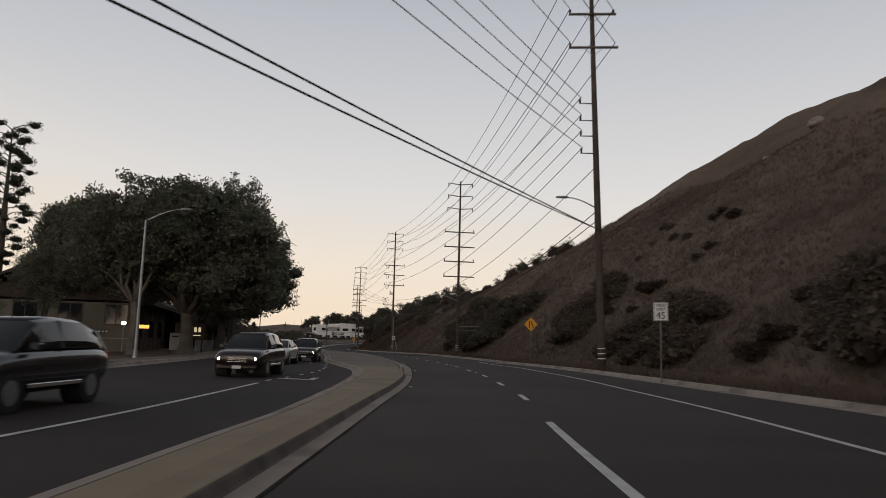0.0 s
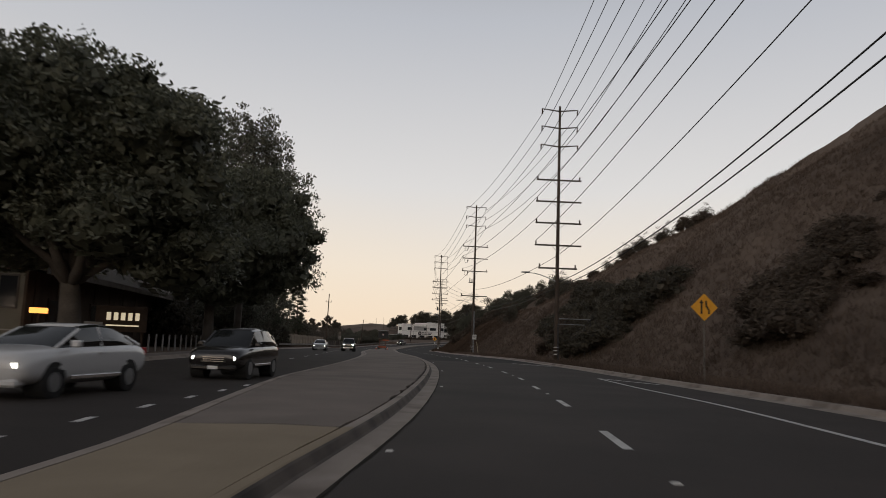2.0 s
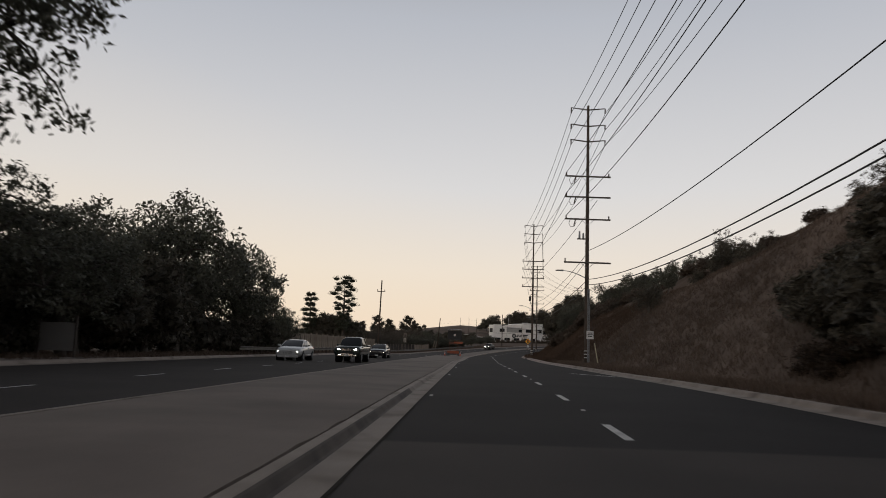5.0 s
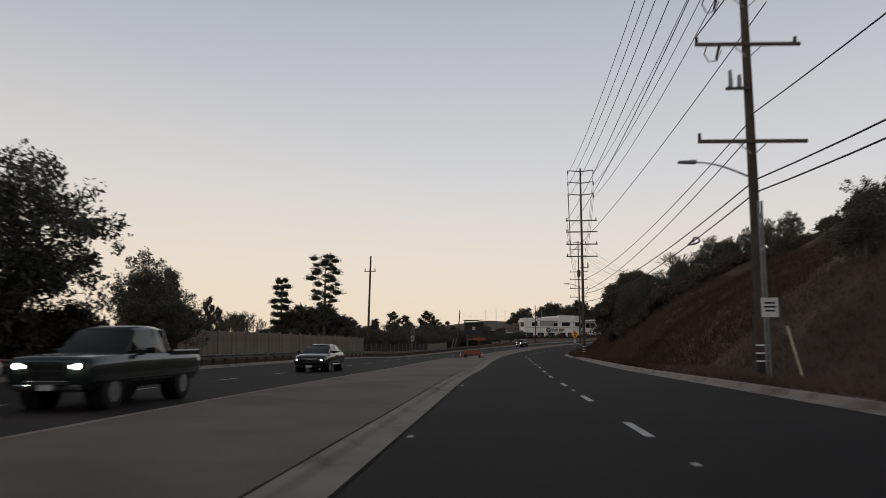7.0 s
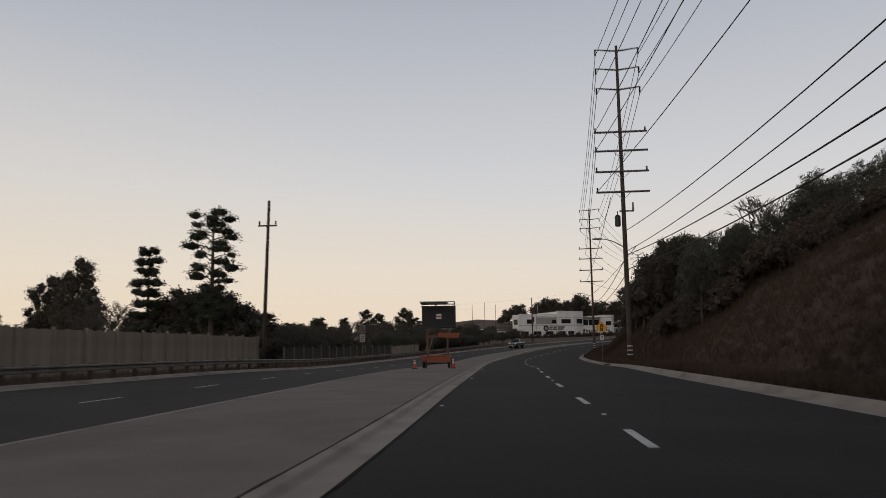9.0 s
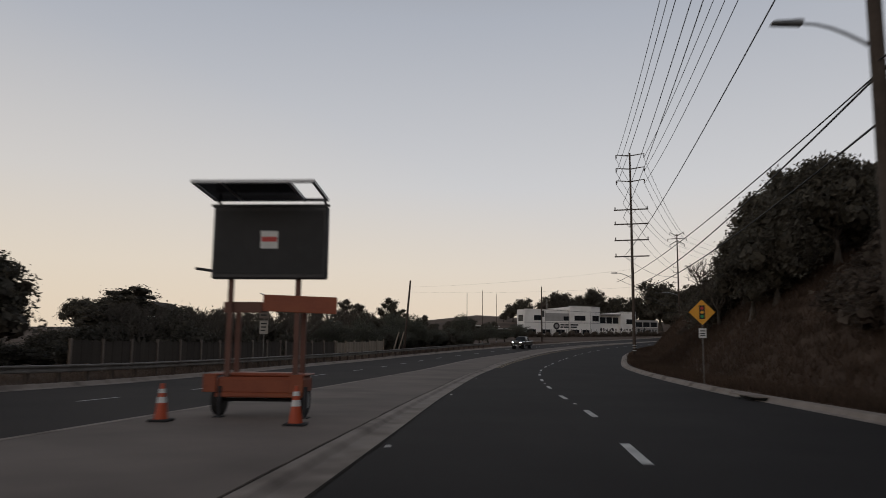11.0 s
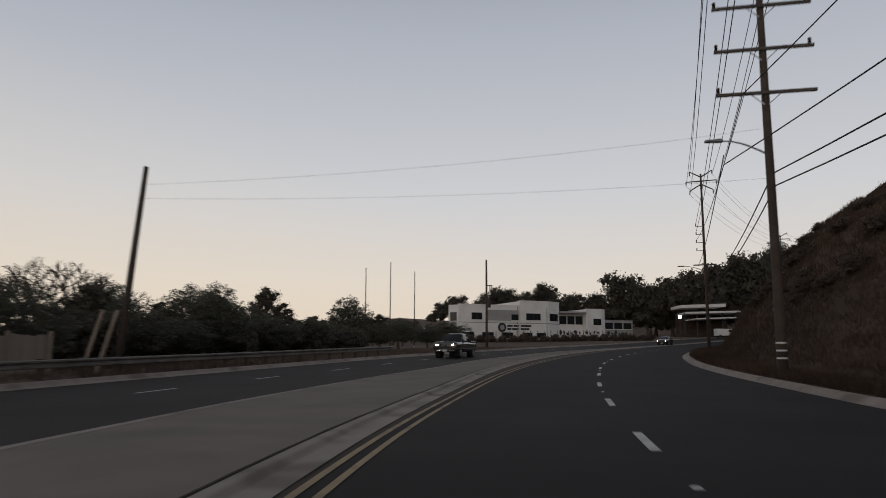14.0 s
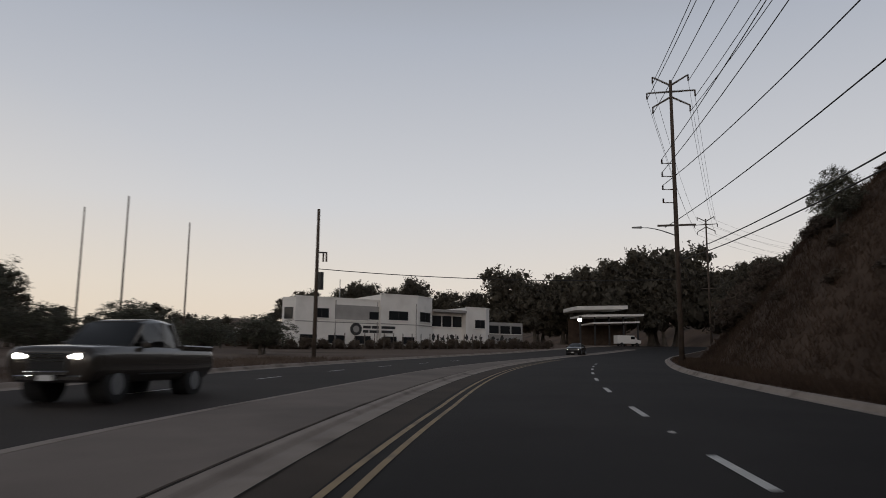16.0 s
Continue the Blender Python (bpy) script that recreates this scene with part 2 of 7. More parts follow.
M_ROOF = material("brown_roof_shingle", (0.045, 0.036, 0.03), (0.085, 0.068, 0.056), 1.5, 18, 0.9, bump=0.6, spec=0.2)
M_STUCCO = material("white_stucco", (0.74, 0.72, 0.69), (0.82, 0.8, 0.77), 0.6, 25, 0.9, bump=0.3, stain=((0.45, 0.43, 0.4), 0.3, 0.4))
M_STUCCO_GREY = material("grey_stucco", (0.28, 0.27, 0.26), (0.36, 0.35, 0.34), 0.6, 25, 0.9, bump=0.3)
M_GLASS = plain("dark_window_glass", (0.02, 0.022, 0.025), 0.08)
M_BOARD = material("black_display_face", (0.014, 0.014, 0.015), (0.022, 0.022, 0.023), 3, 30, 0.65, bump=0.1)
M_TINT = plain("tinted_car_glass", (0.015, 0.017, 0.018), 0.06)
M_CHROME = plain("chrome_trim", (0.6, 0.6, 0.6), 0.15, 1.0)
M_HEAD = plain("headlight_glow", (1.0, 0.96, 0.88), 0.3, 0, 24.0)
M_AMBERLIT = plain("amber_lit_sign", (1.0, 0.4, 0.09), 0.4, 0, 1.5)
M_LITLETTER = plain("lit_sign_bars", (1.0, 0.87, 0.62), 0.4, 0, 0.4)
M_LAMPLIT = plain("lit_lamp", (1.0, 0.95, 0.88), 0.4, 0, 9.0)
M_TAIL = plain("tail_light_red", (0.4, 0.01, 0.01), 0.3)


def paint(name, c):
    m = plain(name, c, 0.25)
    m.node_tree.nodes["Principled BSDF"].inputs["Coat Weight"].default_value = 0.6
    return m


# ---- mesh helpers ----
def mesh_obj(name, bm, mat, smooth=False):
    me = bpy.data.meshes.new(name)
    bm.to_mesh(me)
    bm.free()
    for m in mat if isinstance(mat, (list, tuple)) else [mat]:
        me.materials.append(m)
    if smooth:
        me.polygons.foreach_set("use_smooth", [True] * len(me.polygons))
    return me


def part(name, bm, mat, parent, label="", smooth=False):
    ob = new(name, mesh_obj(name, bm, mat, smooth))
    ob.parent = parent
    if label:
        ob["label"] = label
    return ob


def thing(name, m, label, category, group="", kind=""):
    ob = new(name)
    ob.empty_display_size = 0.2
    ob.matrix_world = m
    return tagged(ob, label, category, group, kind)


def solid(name, bm, mat, label, category, group="", kind="", smooth=False):
    return tagged(new(name, mesh_obj(name, bm, mat, smooth)), label, category, group, kind)


def box(bm, x0, x1, y0, y1, z0, z1, bevel=0.0, m=None):
    r = bmesh.ops.create_cube(bm, size=1)
    vs = r["verts"]
    for v in vs:
        v.co = Vector(((x0 + x1) / 2 + v.co.x * (x1 - x0), (y0 + y1) / 2 + v.co.y * (y1 - y0), (z0 + z1) / 2 + v.co.z * (z1 - z0)))
    if bevel:
        es = list({e for v in vs for e in v.link_edges})
        r2 = bmesh.ops.bevel(bm, geom=es, offset=bevel, segments=1, affect="EDGES", profile=0.5)
        vs = list({v for f in r2["faces"] for v in f.verts} | {v for v in vs if v.is_valid})
    if m is not None:
        bmesh.ops.transform(bm, matrix=m, verts=vs)
    return bm


def B(*a, **k):
    return box(bmesh.new(), *a, **k)


def tube(bm, pts, radii, sides=8, cap=True):
    """A tapered tube through points."""
    pts = [Vector(p) for p in pts]
    rings = []
    ref = Vector((0.13, 0.31, 0.94))
    for i, p in enumerate(pts):
        d = (pts[min(i + 1, len(pts) - 1)] - pts[max(i - 1, 0)]).normalized()
        u = d.cross(ref if abs(d.dot(ref)) < 0.9 else Vector((1, 0, 0))).normalized()
        w = d.cross(u)
        r = radii[i] if isinstance(radii, (list, tuple)) else radii
        rings.append([bm.verts.new(p + (u * math.cos(a) + w * math.sin(a)) * r) for a in [2 * math.pi * k / sides for k in range(sides)]])
    for a, b in zip(rings, rings[1:]):
        for k in range(sides):
            bm.faces.new((a[k], a[(k + 1) % sides], b[(k + 1) % sides], b[k]))
    if cap:
        bm.faces.new(rings[0][::-1])
        bm.faces.new(rings[-1])
    return bm


def T(pts, radii, sides=8):
    return tube(bmesh.new(), pts, radii, sides)


def prism(bm, outline, y0, y1):
    """An outline in x, z drawn out along y."""
    a = [bm.verts.new((x, y0, z)) for x, z in outline]
    b = [bm.verts.new((x, y1, z)) for x, z in outline]
    n = len(a)
    for k in range(n):
        bm.faces.new((a[k], a[(k + 1) % n], b[(k + 1) % n], b[k]))
    bm.faces.new(a[::-1])
    bm.faces.new(b)
    bmesh.ops.recalc_face_normals(bm, faces=bm.faces)
    return bm


def quads(name, verts, faces, mats, smooth=False):
    """A mesh from numpy arrays of corners and of four-cornered faces."""
    me = bpy.data.meshes.new(name)
    n, k = len(verts), len(faces)
    me.vertices.add(n)
    me.vertices.foreach_set("co", np.asarray(verts, np.float32).ravel())
    me.loops.add(k * 4)
    me.loops.foreach_set("vertex_index", np.asarray(faces, np.int32).ravel())
    me.polygons.add(k)
    me.polygons.foreach_set("loop_start", np.arange(0, 4 * k, 4, dtype=np.int32))
    me.polygons.foreach_set("use_smooth", np.full(k, smooth))
    me.update(calc_edges=True)
    me.validate()
    for m in mats if isinstance(mats, (list, tuple)) else [mats]:
        me.materials.append(m)
    return me


# ---- the plan: lines of the road as x along y ----
def spline(knots):
    ky, kx = np.array([k[0] for k in knots], float), np.array([k[1] for k in knots], float)
    s = np.gradient(kx, ky)

    def f(y):
        y = np.asarray(y, float)
        i = np.clip(np.searchsorted(ky, y) - 1, 0, len(ky) - 2)
        h = ky[i + 1] - ky[i]
        t = np.clip((y - ky[i]) / h, 0, 1)
        v = (2 * t**3 - 3 * t**2 + 1) * kx[i] + (t**3 - 2 * t**2 + t) * h * s[i] + (3 * t**2 - 2 * t**3) * kx[i + 1] + (t**3 - t**2) * h * s[i + 1]
        return v + np.where(y < ky[0], (y - ky[0]) * s[0], 0) + np.where(y > ky[-1], (y - ky[-1]) * s[-1], 0)
    return f


LEVEL = spline([(-60, -0.1), (0, 0.0), (20, -0.05), (40, -0.07), (60, -0.16), (80, -0.12), (100, -0.1), (120, -0.23), (140, -0.35), (160, -0.49), (180, -0.53),
                (200, -0.67), (220, -1.0), (240, -1.02), (260, -0.88), (280, -0.46), (300, 0.09), (320, 0.63), (340, 1.15), (360, 1.75), (380, 2.5), (400, 3.5), (420, 4.5),
                (460, 5.8), (520, 7.0), (700, 7.5), (900, 7.5)])
GUTTER = spline([(-60, -36.0), (-20, -26.8), (2.8, -21.3), (6.8, -20.22), (14, -18.28), (19.7, -16.72), (25.6, -15.3), (32.2, -13.95), (38.4, -12.75), (47.4, -11.4), (55, -10.45), (65, -9.35),
                 (73.7, -8.65), (96, -7.95), (110.6, -7.7), (128, -7.42), (148, -7.05), (163, -6.42), (174, -6.05), (201, -5.15), (215, -4.92), (224, -4.57), (233, -4.0),
                 (244, -2.95), (258, -1.5), (271, 0.8), (281, 2.85), (290, 5.15), (299, 7.95), (320, 15.8), (340, 25.2), (360, 36.5), (380, 50), (400, 65), (420, 82), (460, 118)])
MEDLEFT = spline([(-60, -37.8), (-20, -28.4), (2.3, -22.95), (5.7, -22.05), (9.3, -21.05), (16.7, -19.35), (24.7, -17.7), (29, -16.95), (34, -16.4), (41, -16.3), (52, -16.2), (60, -15.6), (70, -14.7),
                  (80, -13.95), (97, -13.1), (113, -13.0), (130, -13.0), (141, -12.8), (155, -12.5), (165, -12.05), (175, -11.6), (193, -11.0), (204, -10.5), (220, -10.0), (230, -9.1),
                  (240, -7.9), (255, -6.4), (264, -5.2), (275, -2.7), (285, 0.2), (295, 3.0), (306, 7.1), (322, 13.6), (340, 22.6), (360, 34.5), (380, 48), (400, 63), (420, 80), (460, 116)])
LEFTKERB = spline([(-60, -50), (0, -34), (20, -29.6), (40, -26.6), (60, -24.9), (80, -23.9), (100, -23.9), (130, -24.4), (160, -23.6), (185, -21.8), (210, -20.0), (230, -18.6), (255, -15.7),
                   (270, -12.6), (285, -8.3), (305, -1.3), (332, 9.5), (350, 18.2), (370, 30.5), (390, 44.5), (410, 60), (420, 68.5), (460, 104)])
RIGHTKERB = spline([(-60, -27), (-20, -16), (0, -10.1), (10, -7.4), (20, -5.5), (30, -3.7), (40, -2.1), (50, -0.8), (60, 0.2), (70, 0.85), (80, 1.2), (90, 1.35), (110, 1.6), (130, 1.8), (150, 2.0),
                    (165, 2.3), (180, 2.75), (200, 3.9), (212, 4.8), (224, 5.5), (240, 6.4), (250, 7.4), (260, 9.0), (270, 10.9), (279, 12.7), (288, 14.9), (296, 17.3), (311, 22.6),
                    (318, 25.5), (338, 35.5), (360, 48), (380, 62), (400, 77.5), (420, 95), (460, 131)])
LANELINE = spline([(-60, -34), (-20, -23.6), (9, -16.1), (15.5, -14.2), (22.7, -12.5), (29.5, -11.0), (36.3, -9.8), (43.5, -8.56), (50.8, -7.48), (59, -6.28), (66.5, -5.6), (73.7, -5.1), (81, -4.75), (100, -4.2),
                   (126, -3.66), (140, -3.43), (148, -3.28), (163.6, -2.72), (178, -2.38), (200, -1.45), (207, -1.06), (214, -0.95), (221, -0.8), (228, -0.58), (235, -0.18), (242, 0.42), (264, 3.95), (271.3, 5.5), (278.4, 7.25),
                   (291.4, 10.8), (298.3, 13.1), (305.2, 15.6), (320, 21.6), (340, 31), (360, 42.5), (380, 56)])
EDGELINE = spline([(-20, -20.2), (4.7, -12.87), (10.6, -11.1), (20.2, -8.7), (27, -7.07), (37, -5.25), (44, -4.0), (53.7, -2.8), (59, -2.05), (72, -0.6), (80, 0.2), (86, 0.75)])
ROAD_END = 455.0


def kerb_high(y):
    """The median kerb sinks to a low mountable lip farther on."""
    return 1.0 - 0.55 * np.clip((np.asarray(y, float) - 85) / 25, 0, 1)


def at(line, y, off=0.0, up=0.0):
    return Vector((float(line(y)) + off, y, float(LEVEL(y)) + up))


def strip(name, mat, y0, y1, step, rails, closed=False):
    """A band along the road: rails are functions of y that give x and height above the road."""
    ys = np.linspace(y0, y1, max(2, int((y1 - y0) / step) + 1))
    cols = [np.stack([fx(ys), ys, LEVEL(ys) + fz(ys)], 1) for fx, fz in rails]
    v = np.stack(cols, 1)
    n, m = v.shape[:2]
    idx = np.arange(n * m).reshape(n, m)
    f = np.stack([idx[:-1, :-1], idx[:-1, 1:], idx[1:, 1:], idx[1:, :-1]], -1).reshape(-1, 4)
    return quads(name, v.reshape(-1, 3), f, mat, smooth=False)


def rail(line, off=0.0, up=0.0):
    return (lambda y: line(y) + off, lambda y: np.zeros_like(y) + up)


def lip(line, off=0.0, up=0.0):
    """A rail along a kerb; the gutter beside the first, tan median is narrower."""
    return (lambda y: line(y) + off * (1 - 0.3 * np.clip((33 - y) / 6, 0, 1) * (line is GUTTER)), lambda y: up * kerb_high(y))


# ---- ground sheet with the hill ----
CREST = spline([(-400, 26), (0, 30), (40, 31), (60, 31), (75, 30.3), (88, 26.0), (100, 22.2), (113, 18.2), (128, 14.2), (145, 10.6), (165, 9.8), (185, 9.2), (205, 9.0), (220, 9.0), (240, 9.2), (262, 10.2), (276, 11.6), (290, 12.8), (304, 14.2), (320, 13.2), (345, 10), (380, 10), (420, 10), (700, 10)])
STEEP = spline([(-400, 0.86), (-200, 0.86), (200, 0.86), (230, 0.86), (248, 0.86), (266, 0.95), (282, 1.1), (298, 1.28), (312, 1.4), (326, 1.34), (342, 1.05), (365, 0.88), (400, 0.86), (700, 0.86)])
TOE = 2.6


def hill(d, y):
    """Height above the road of the bank d metres beyond the right kerb."""
    c = CREST(y)
    up = np.maximum(d - TOE, 0) * STEEP(y)
    k = 2.2
    over = np.maximum(d - TOE - c / STEEP(y), 0)
    top = c + 0.34 * np.minimum(over, 26) + 0.03 * over
    r = -k * np.log(np.exp(-np.minimum(up, 80) / k) + np.exp(-np.minimum(top, 80) / k)) + k * np.log(1 + np.exp(-c / k))
    return np.maximum(r, 0)


def relief(x, y, z):
    out = np.empty(len(x))
    for i in range(len(x)):
        out[i] = noise.fractal((x[i] * 0.07, y[i] * 0.07, z[i] * 0.07), 1.0, 2.0, 4) * 0.9
    return out


def ground_level(x, y):
    """Height of the ground sheet at a place outside the road."""
    x, y = np.atleast_1d(np.asarray(x, float)), np.atleast_1d(np.asarray(y, float))
    yc = np.clip(y, -60, 460)
    slope = RIGHTKERB(yc + 0.5) - RIGHTKERB(yc - 0.5)
    d = (x - RIGHTKERB(yc) - 0.9) / np.sqrt(1 + slope**2)
    base = LEVEL(yc) + 0.12
    h = np.where(d > 0, hill(np.maximum(d, 0), yc), 0.0)
    n = relief(x, y, h)
    h = h + n * np.clip((d - TOE) / 6, 0, 1) * (1 + h * 0.02)
    # a rise behind the far building
    rise = 7.0 * np.clip((y - 425) / 50, 0, 1) * np.clip((60 - x) / 60, 0, 1) * np.clip((x + 60) / 60, 0, 1)
    return base + h + np.where(x < LEFTKERB(yc), rise, 0)


def gl(x, y):
    return float(ground_level(x, y)[0])


def build_ground():
    ys = np.concatenate([[-900, -500, -250, -120], np.arange(-60, 460, 1.6), [465, 480, 510, 560, 640, 760, 950, 1300, 1900, 2800]])
    left = -np.concatenate([[2400, 1500, 900, 600, 400, 280, 200, 150, 110, 85, 68, 56, 46, 38, 31, 25, 20, 16, 12, 9, 6, 4, 2.2, 1.0, 0.0]])
    right = np.concatenate([np.arange(0, 46, 1.0), [48, 51, 55, 60, 67, 76, 90, 110, 140, 190, 270, 400, 600, 1000, 1600, 2400]])
    V, mat_i = [], None
    for y in ys:
        yc = min(max(y, -60), 460)
        lk, rk = float(LEFTKERB(yc)) - 0.8, float(RIGHTKERB(yc)) + 0.9
        xs = np.concatenate([lk + left, [lk + 0.05, rk - 0.05], rk + right])
        zs = np.zeros(len(xs))
        nl = len(left)
        yy = np.full(len(xs), float(y))
        zs[:nl] = ground_level(xs[:nl], yy[:nl])
        zs[nl + 2:] = ground_level(xs[nl + 2:], yy[nl + 2:])
        zs[nl:nl + 2] = float(LEVEL(yc)) - 0.45
        V.append(np.stack([xs, yy, zs], 1))
    v = np.stack(V)
    n, m = v.shape[:2]
    idx = np.arange(n * m).reshape(n, m)
    f = np.stack([idx[:-1, :-1], idx[:-1, 1:], idx[1:, 1:], idx[1:, :-1]], -1).reshape(-1, 4)
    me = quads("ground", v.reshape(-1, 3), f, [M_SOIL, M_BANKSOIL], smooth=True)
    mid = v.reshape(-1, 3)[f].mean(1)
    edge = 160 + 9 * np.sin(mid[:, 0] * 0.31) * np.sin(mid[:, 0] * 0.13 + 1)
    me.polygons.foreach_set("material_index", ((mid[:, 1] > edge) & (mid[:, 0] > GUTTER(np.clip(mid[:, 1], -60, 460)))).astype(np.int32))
    return tagged(new("ground", me), "dry brown earth verge and steep grassy roadside hill", "ground", kind="structure")


ground = build_ground()

# ---- road, median, kerbs, markings ----
ROAD_RIGHT = rail(RIGHTKERB, 0.45)
MID_RIGHT = (lambda y: (GUTTER(y) + RIGHTKERB(y)) / 2, lambda y: y * 0 + 0.02)
tagged(new("road_oncoming", strip("road_oncoming", M_ONCOMING, -60, ROAD_END, 2.0, [rail(LEFTKERB, 0, -0.35), rail(LEFTKERB, 0.0), (lambda y: (LEFTKERB(y) + MEDLEFT(y)) / 2, lambda y: y * 0 + 0.03), rail(MEDLEFT, 0), (lambda y: (MEDLEFT(y) + GUTTER(y)) / 2, lambda y: y * 0)])),
       "worn dark grey asphalt of the oncoming lanes", "road", kind="structure")
tagged(new("road_near", strip("road_near", M_ASPHALT, -60, 86, 2.0, [(lambda y: (MEDLEFT(y) + GUTTER(y)) / 2, lambda y: y * 0), rail(GUTTER, 0), MID_RIGHT, ROAD_RIGHT, rail(RIGHTKERB, 0.45, -0.35)])),
       "dark grey asphalt lanes with faded markings", "road", kind="structure")
tagged(new("road_far", strip("road_far", M_FARASPH, 86, ROAD_END, 2.0, [(lambda y: (MEDLEFT(y) + GUTTER(y)) / 2, lambda y: y * 0), rail(GUTTER, 0), MID_RIGHT, ROAD_RIGHT, rail(RIGHTKERB, 0.45, -0.35)])),
       "blackish asphalt lanes with white dashes", "road", kind="structure")
med = 400.0
tagged(new("median_gutter", strip("median_gutter", M_CONC, -60, med, 1.0, [lip(GUTTER, 0.0, 0.006), lip(GUTTER, -0.2, 0.004), lip(GUTTER, -0.39, 0.012)])),
       "pale concrete gutter along the raised median", "gutter", kind="structure")
# the face strip carries painted shade, as far as y 96
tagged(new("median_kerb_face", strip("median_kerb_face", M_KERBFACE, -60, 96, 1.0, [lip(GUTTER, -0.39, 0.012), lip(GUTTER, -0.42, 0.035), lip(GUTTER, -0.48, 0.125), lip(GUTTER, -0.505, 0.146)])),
       "median kerb face coloured dark for its shade", "kerb", kind="structure")
tagged(new("median_kerb_roll", strip("median_kerb_roll", M_CONC, 96, med, 1.0, [lip(GUTTER, -0.39, 0.012), lip(GUTTER, -0.42, 0.035), lip(GUTTER, -0.48, 0.125), lip(GUTTER, -0.505, 0.146)])),
       "pale low face of the farther median kerb", "kerb", kind="structure")
tagged(new("median_kerb", strip("median_kerb", M_CONC, 36.2, med, 1.0, [lip(GUTTER, -0.505, 0.146), lip(GUTTER, -0.53, 0.154), lip(GUTTER, -0.655, 0.155), lip(GUTTER, -0.662, 0.10)])),
       "pale worn concrete top of the median kerb", "kerb", kind="structure")
tagged(new("median_kerb_tan", strip("median_kerb_tan", M_PAVE_TAN, -60, 36.2, 1.0, [lip(GUTTER, -0.505, 0.146), lip(GUTTER, -0.53, 0.154), lip(GUTTER, -0.655, 0.155), lip(GUTTER, -0.662, 0.10)])),
       "tan worn top of the narrow median kerb", "kerb", kind="structure")
tagged(new("gutter_seam", strip("gutter_seam", M_JOINT, -60, med, 0.5, [rail(GUTTER, -0.005, 0.0095), (lambda y: GUTTER(y) + 0.035 + 0.02 * np.sin(y * 2.3) * np.sin(y * 0.7), lambda y: y * 0 + 0.0095)])), "dark dirt seam between gutter and asphalt", "joint", kind="structure")
tagged(new("median_kerb_far", strip("median_kerb_far", M_CONC, -60, med, 1.0, [lip(MEDLEFT, 0.185, 0.10), lip(MEDLEFT, 0.18, 0.155), lip(MEDLEFT, 0.02, 0.15), lip(MEDLEFT, -0.02, 0.125), lip(MEDLEFT, -0.06, 0.02), lip(MEDLEFT, -0.36, 0.006)])),
       "pale concrete kerb on the oncoming side of the median", "kerb", kind="structure")
tagged(new("median_joint", strip("median_joint", M_JOINT, 36.2, med, 0.5, [lip(GUTTER, -0.65, 0.11), lip(GUTTER, -0.86, 0.11)])), "dirt-filled joint behind the median kerb", "joint", kind="structure")


def ragged(y):
    """How far the paving stands back from the kerb, with broken edges."""
    wide = np.interp(y, [30, 40, 60, 85, 230, 250], [0.0, 0.05, 0.06, 0.04, 0.045, 0.075])
    rough = np.interp(y, [30, 42, 70, 95], [0.0, 1.0, 1.0, 0.25])
    return wide + rough * (0.03 * np.sin(y * 1.9) * np.sin(y * 0.83 + 1) + 0.09 * np.clip(np.sin(y * 0.31) * np.sin(y * 2.7), 0, 1))


INNER = lip(GUTTER, -0.662)[0]
EDGE_LOW = (lambda y: INNER(y) - ragged(y), lambda y: 0.1 * kerb_high(y))
EDGE_TOP = (lambda y: INNER(y) - 0.005 - ragged(y), lambda y: 0.146 * kerb_high(y))
tagged(new("median_tan", strip("median_tan", M_PAVE_TAN, -60, 36.2, 0.5, [EDGE_LOW, EDGE_TOP, (lambda y: (GUTTER(y) + MEDLEFT(y)) / 2, lambda y: 0.17 * kerb_high(y)), lip(MEDLEFT, 0.19, 0.15), lip(MEDLEFT, 0.188, 0.10)])),
       "tan coloured concrete paving of the narrow median", "median", kind="structure")
tagged(new("median_grey", strip("median_grey", M_PAVE, 36.26, med, 0.5, [EDGE_LOW, EDGE_TOP, (lambda y: (GUTTER(y) + MEDLEFT(y)) / 2, lambda y: 0.17 * kerb_high(y)), lip(MEDLEFT, 0.19, 0.145), lip(MEDLEFT, 0.188, 0.10)])),
       "grey concrete paving of the wide median", "median", kind="structure")
tagged(new("right_kerb", strip("right_kerb", M_CONC, -60, ROAD_END, 1.2, [(lambda y: RIGHTKERB(y) + 0.33 * np.clip((y - 185) / 20, 0, 1), lambda y: y * 0 + 0.008), rail(RIGHTKERB, 0.5, 0.02), rail(RIGHTKERB, 0.54, 0.04), rail(RIGHTKERB, 0.6, 0.13), rail(RIGHTKERB, 0.64, 0.155), rail(RIGHTKERB, 0.9, 0.16), rail(RIGHTKERB, 0.91, -0.1)])),
       "pale concrete kerb and gutter at the foot of the hill", "kerb", kind="structure")
tagged(new("left_kerb", strip("left_kerb", M_CONC, -60, ROAD_END, 1.2, [rail(LEFTKERB, -0.81, -0.1), rail(LEFTKERB, -0.8, 0.16), rail(LEFTKERB, -0.64, 0.155), rail(LEFTKERB, -0.6, 0.13), rail(LEFTKERB, -0.54, 0.04), rail(LEFTKERB, -0.5, 0.02), rail(LEFTKERB, 0.0, 0.006)])),
       "pale concrete kerb along the oncoming lanes", "kerb", kind="structure")
tagged(new("sidewalk", strip("sidewalk", M_PAVE, 36, 116, 2.0, [rail(LEFTKERB, -2.6, 0.0), rail(LEFTKERB, -2.6, 0.165), rail(LEFTKERB, -0.79, 0.15), rail(LEFTKERB, -0.79, 0.0)])),
       "narrow concrete pavement beside the oncoming lanes", "pavement", kind="structure")


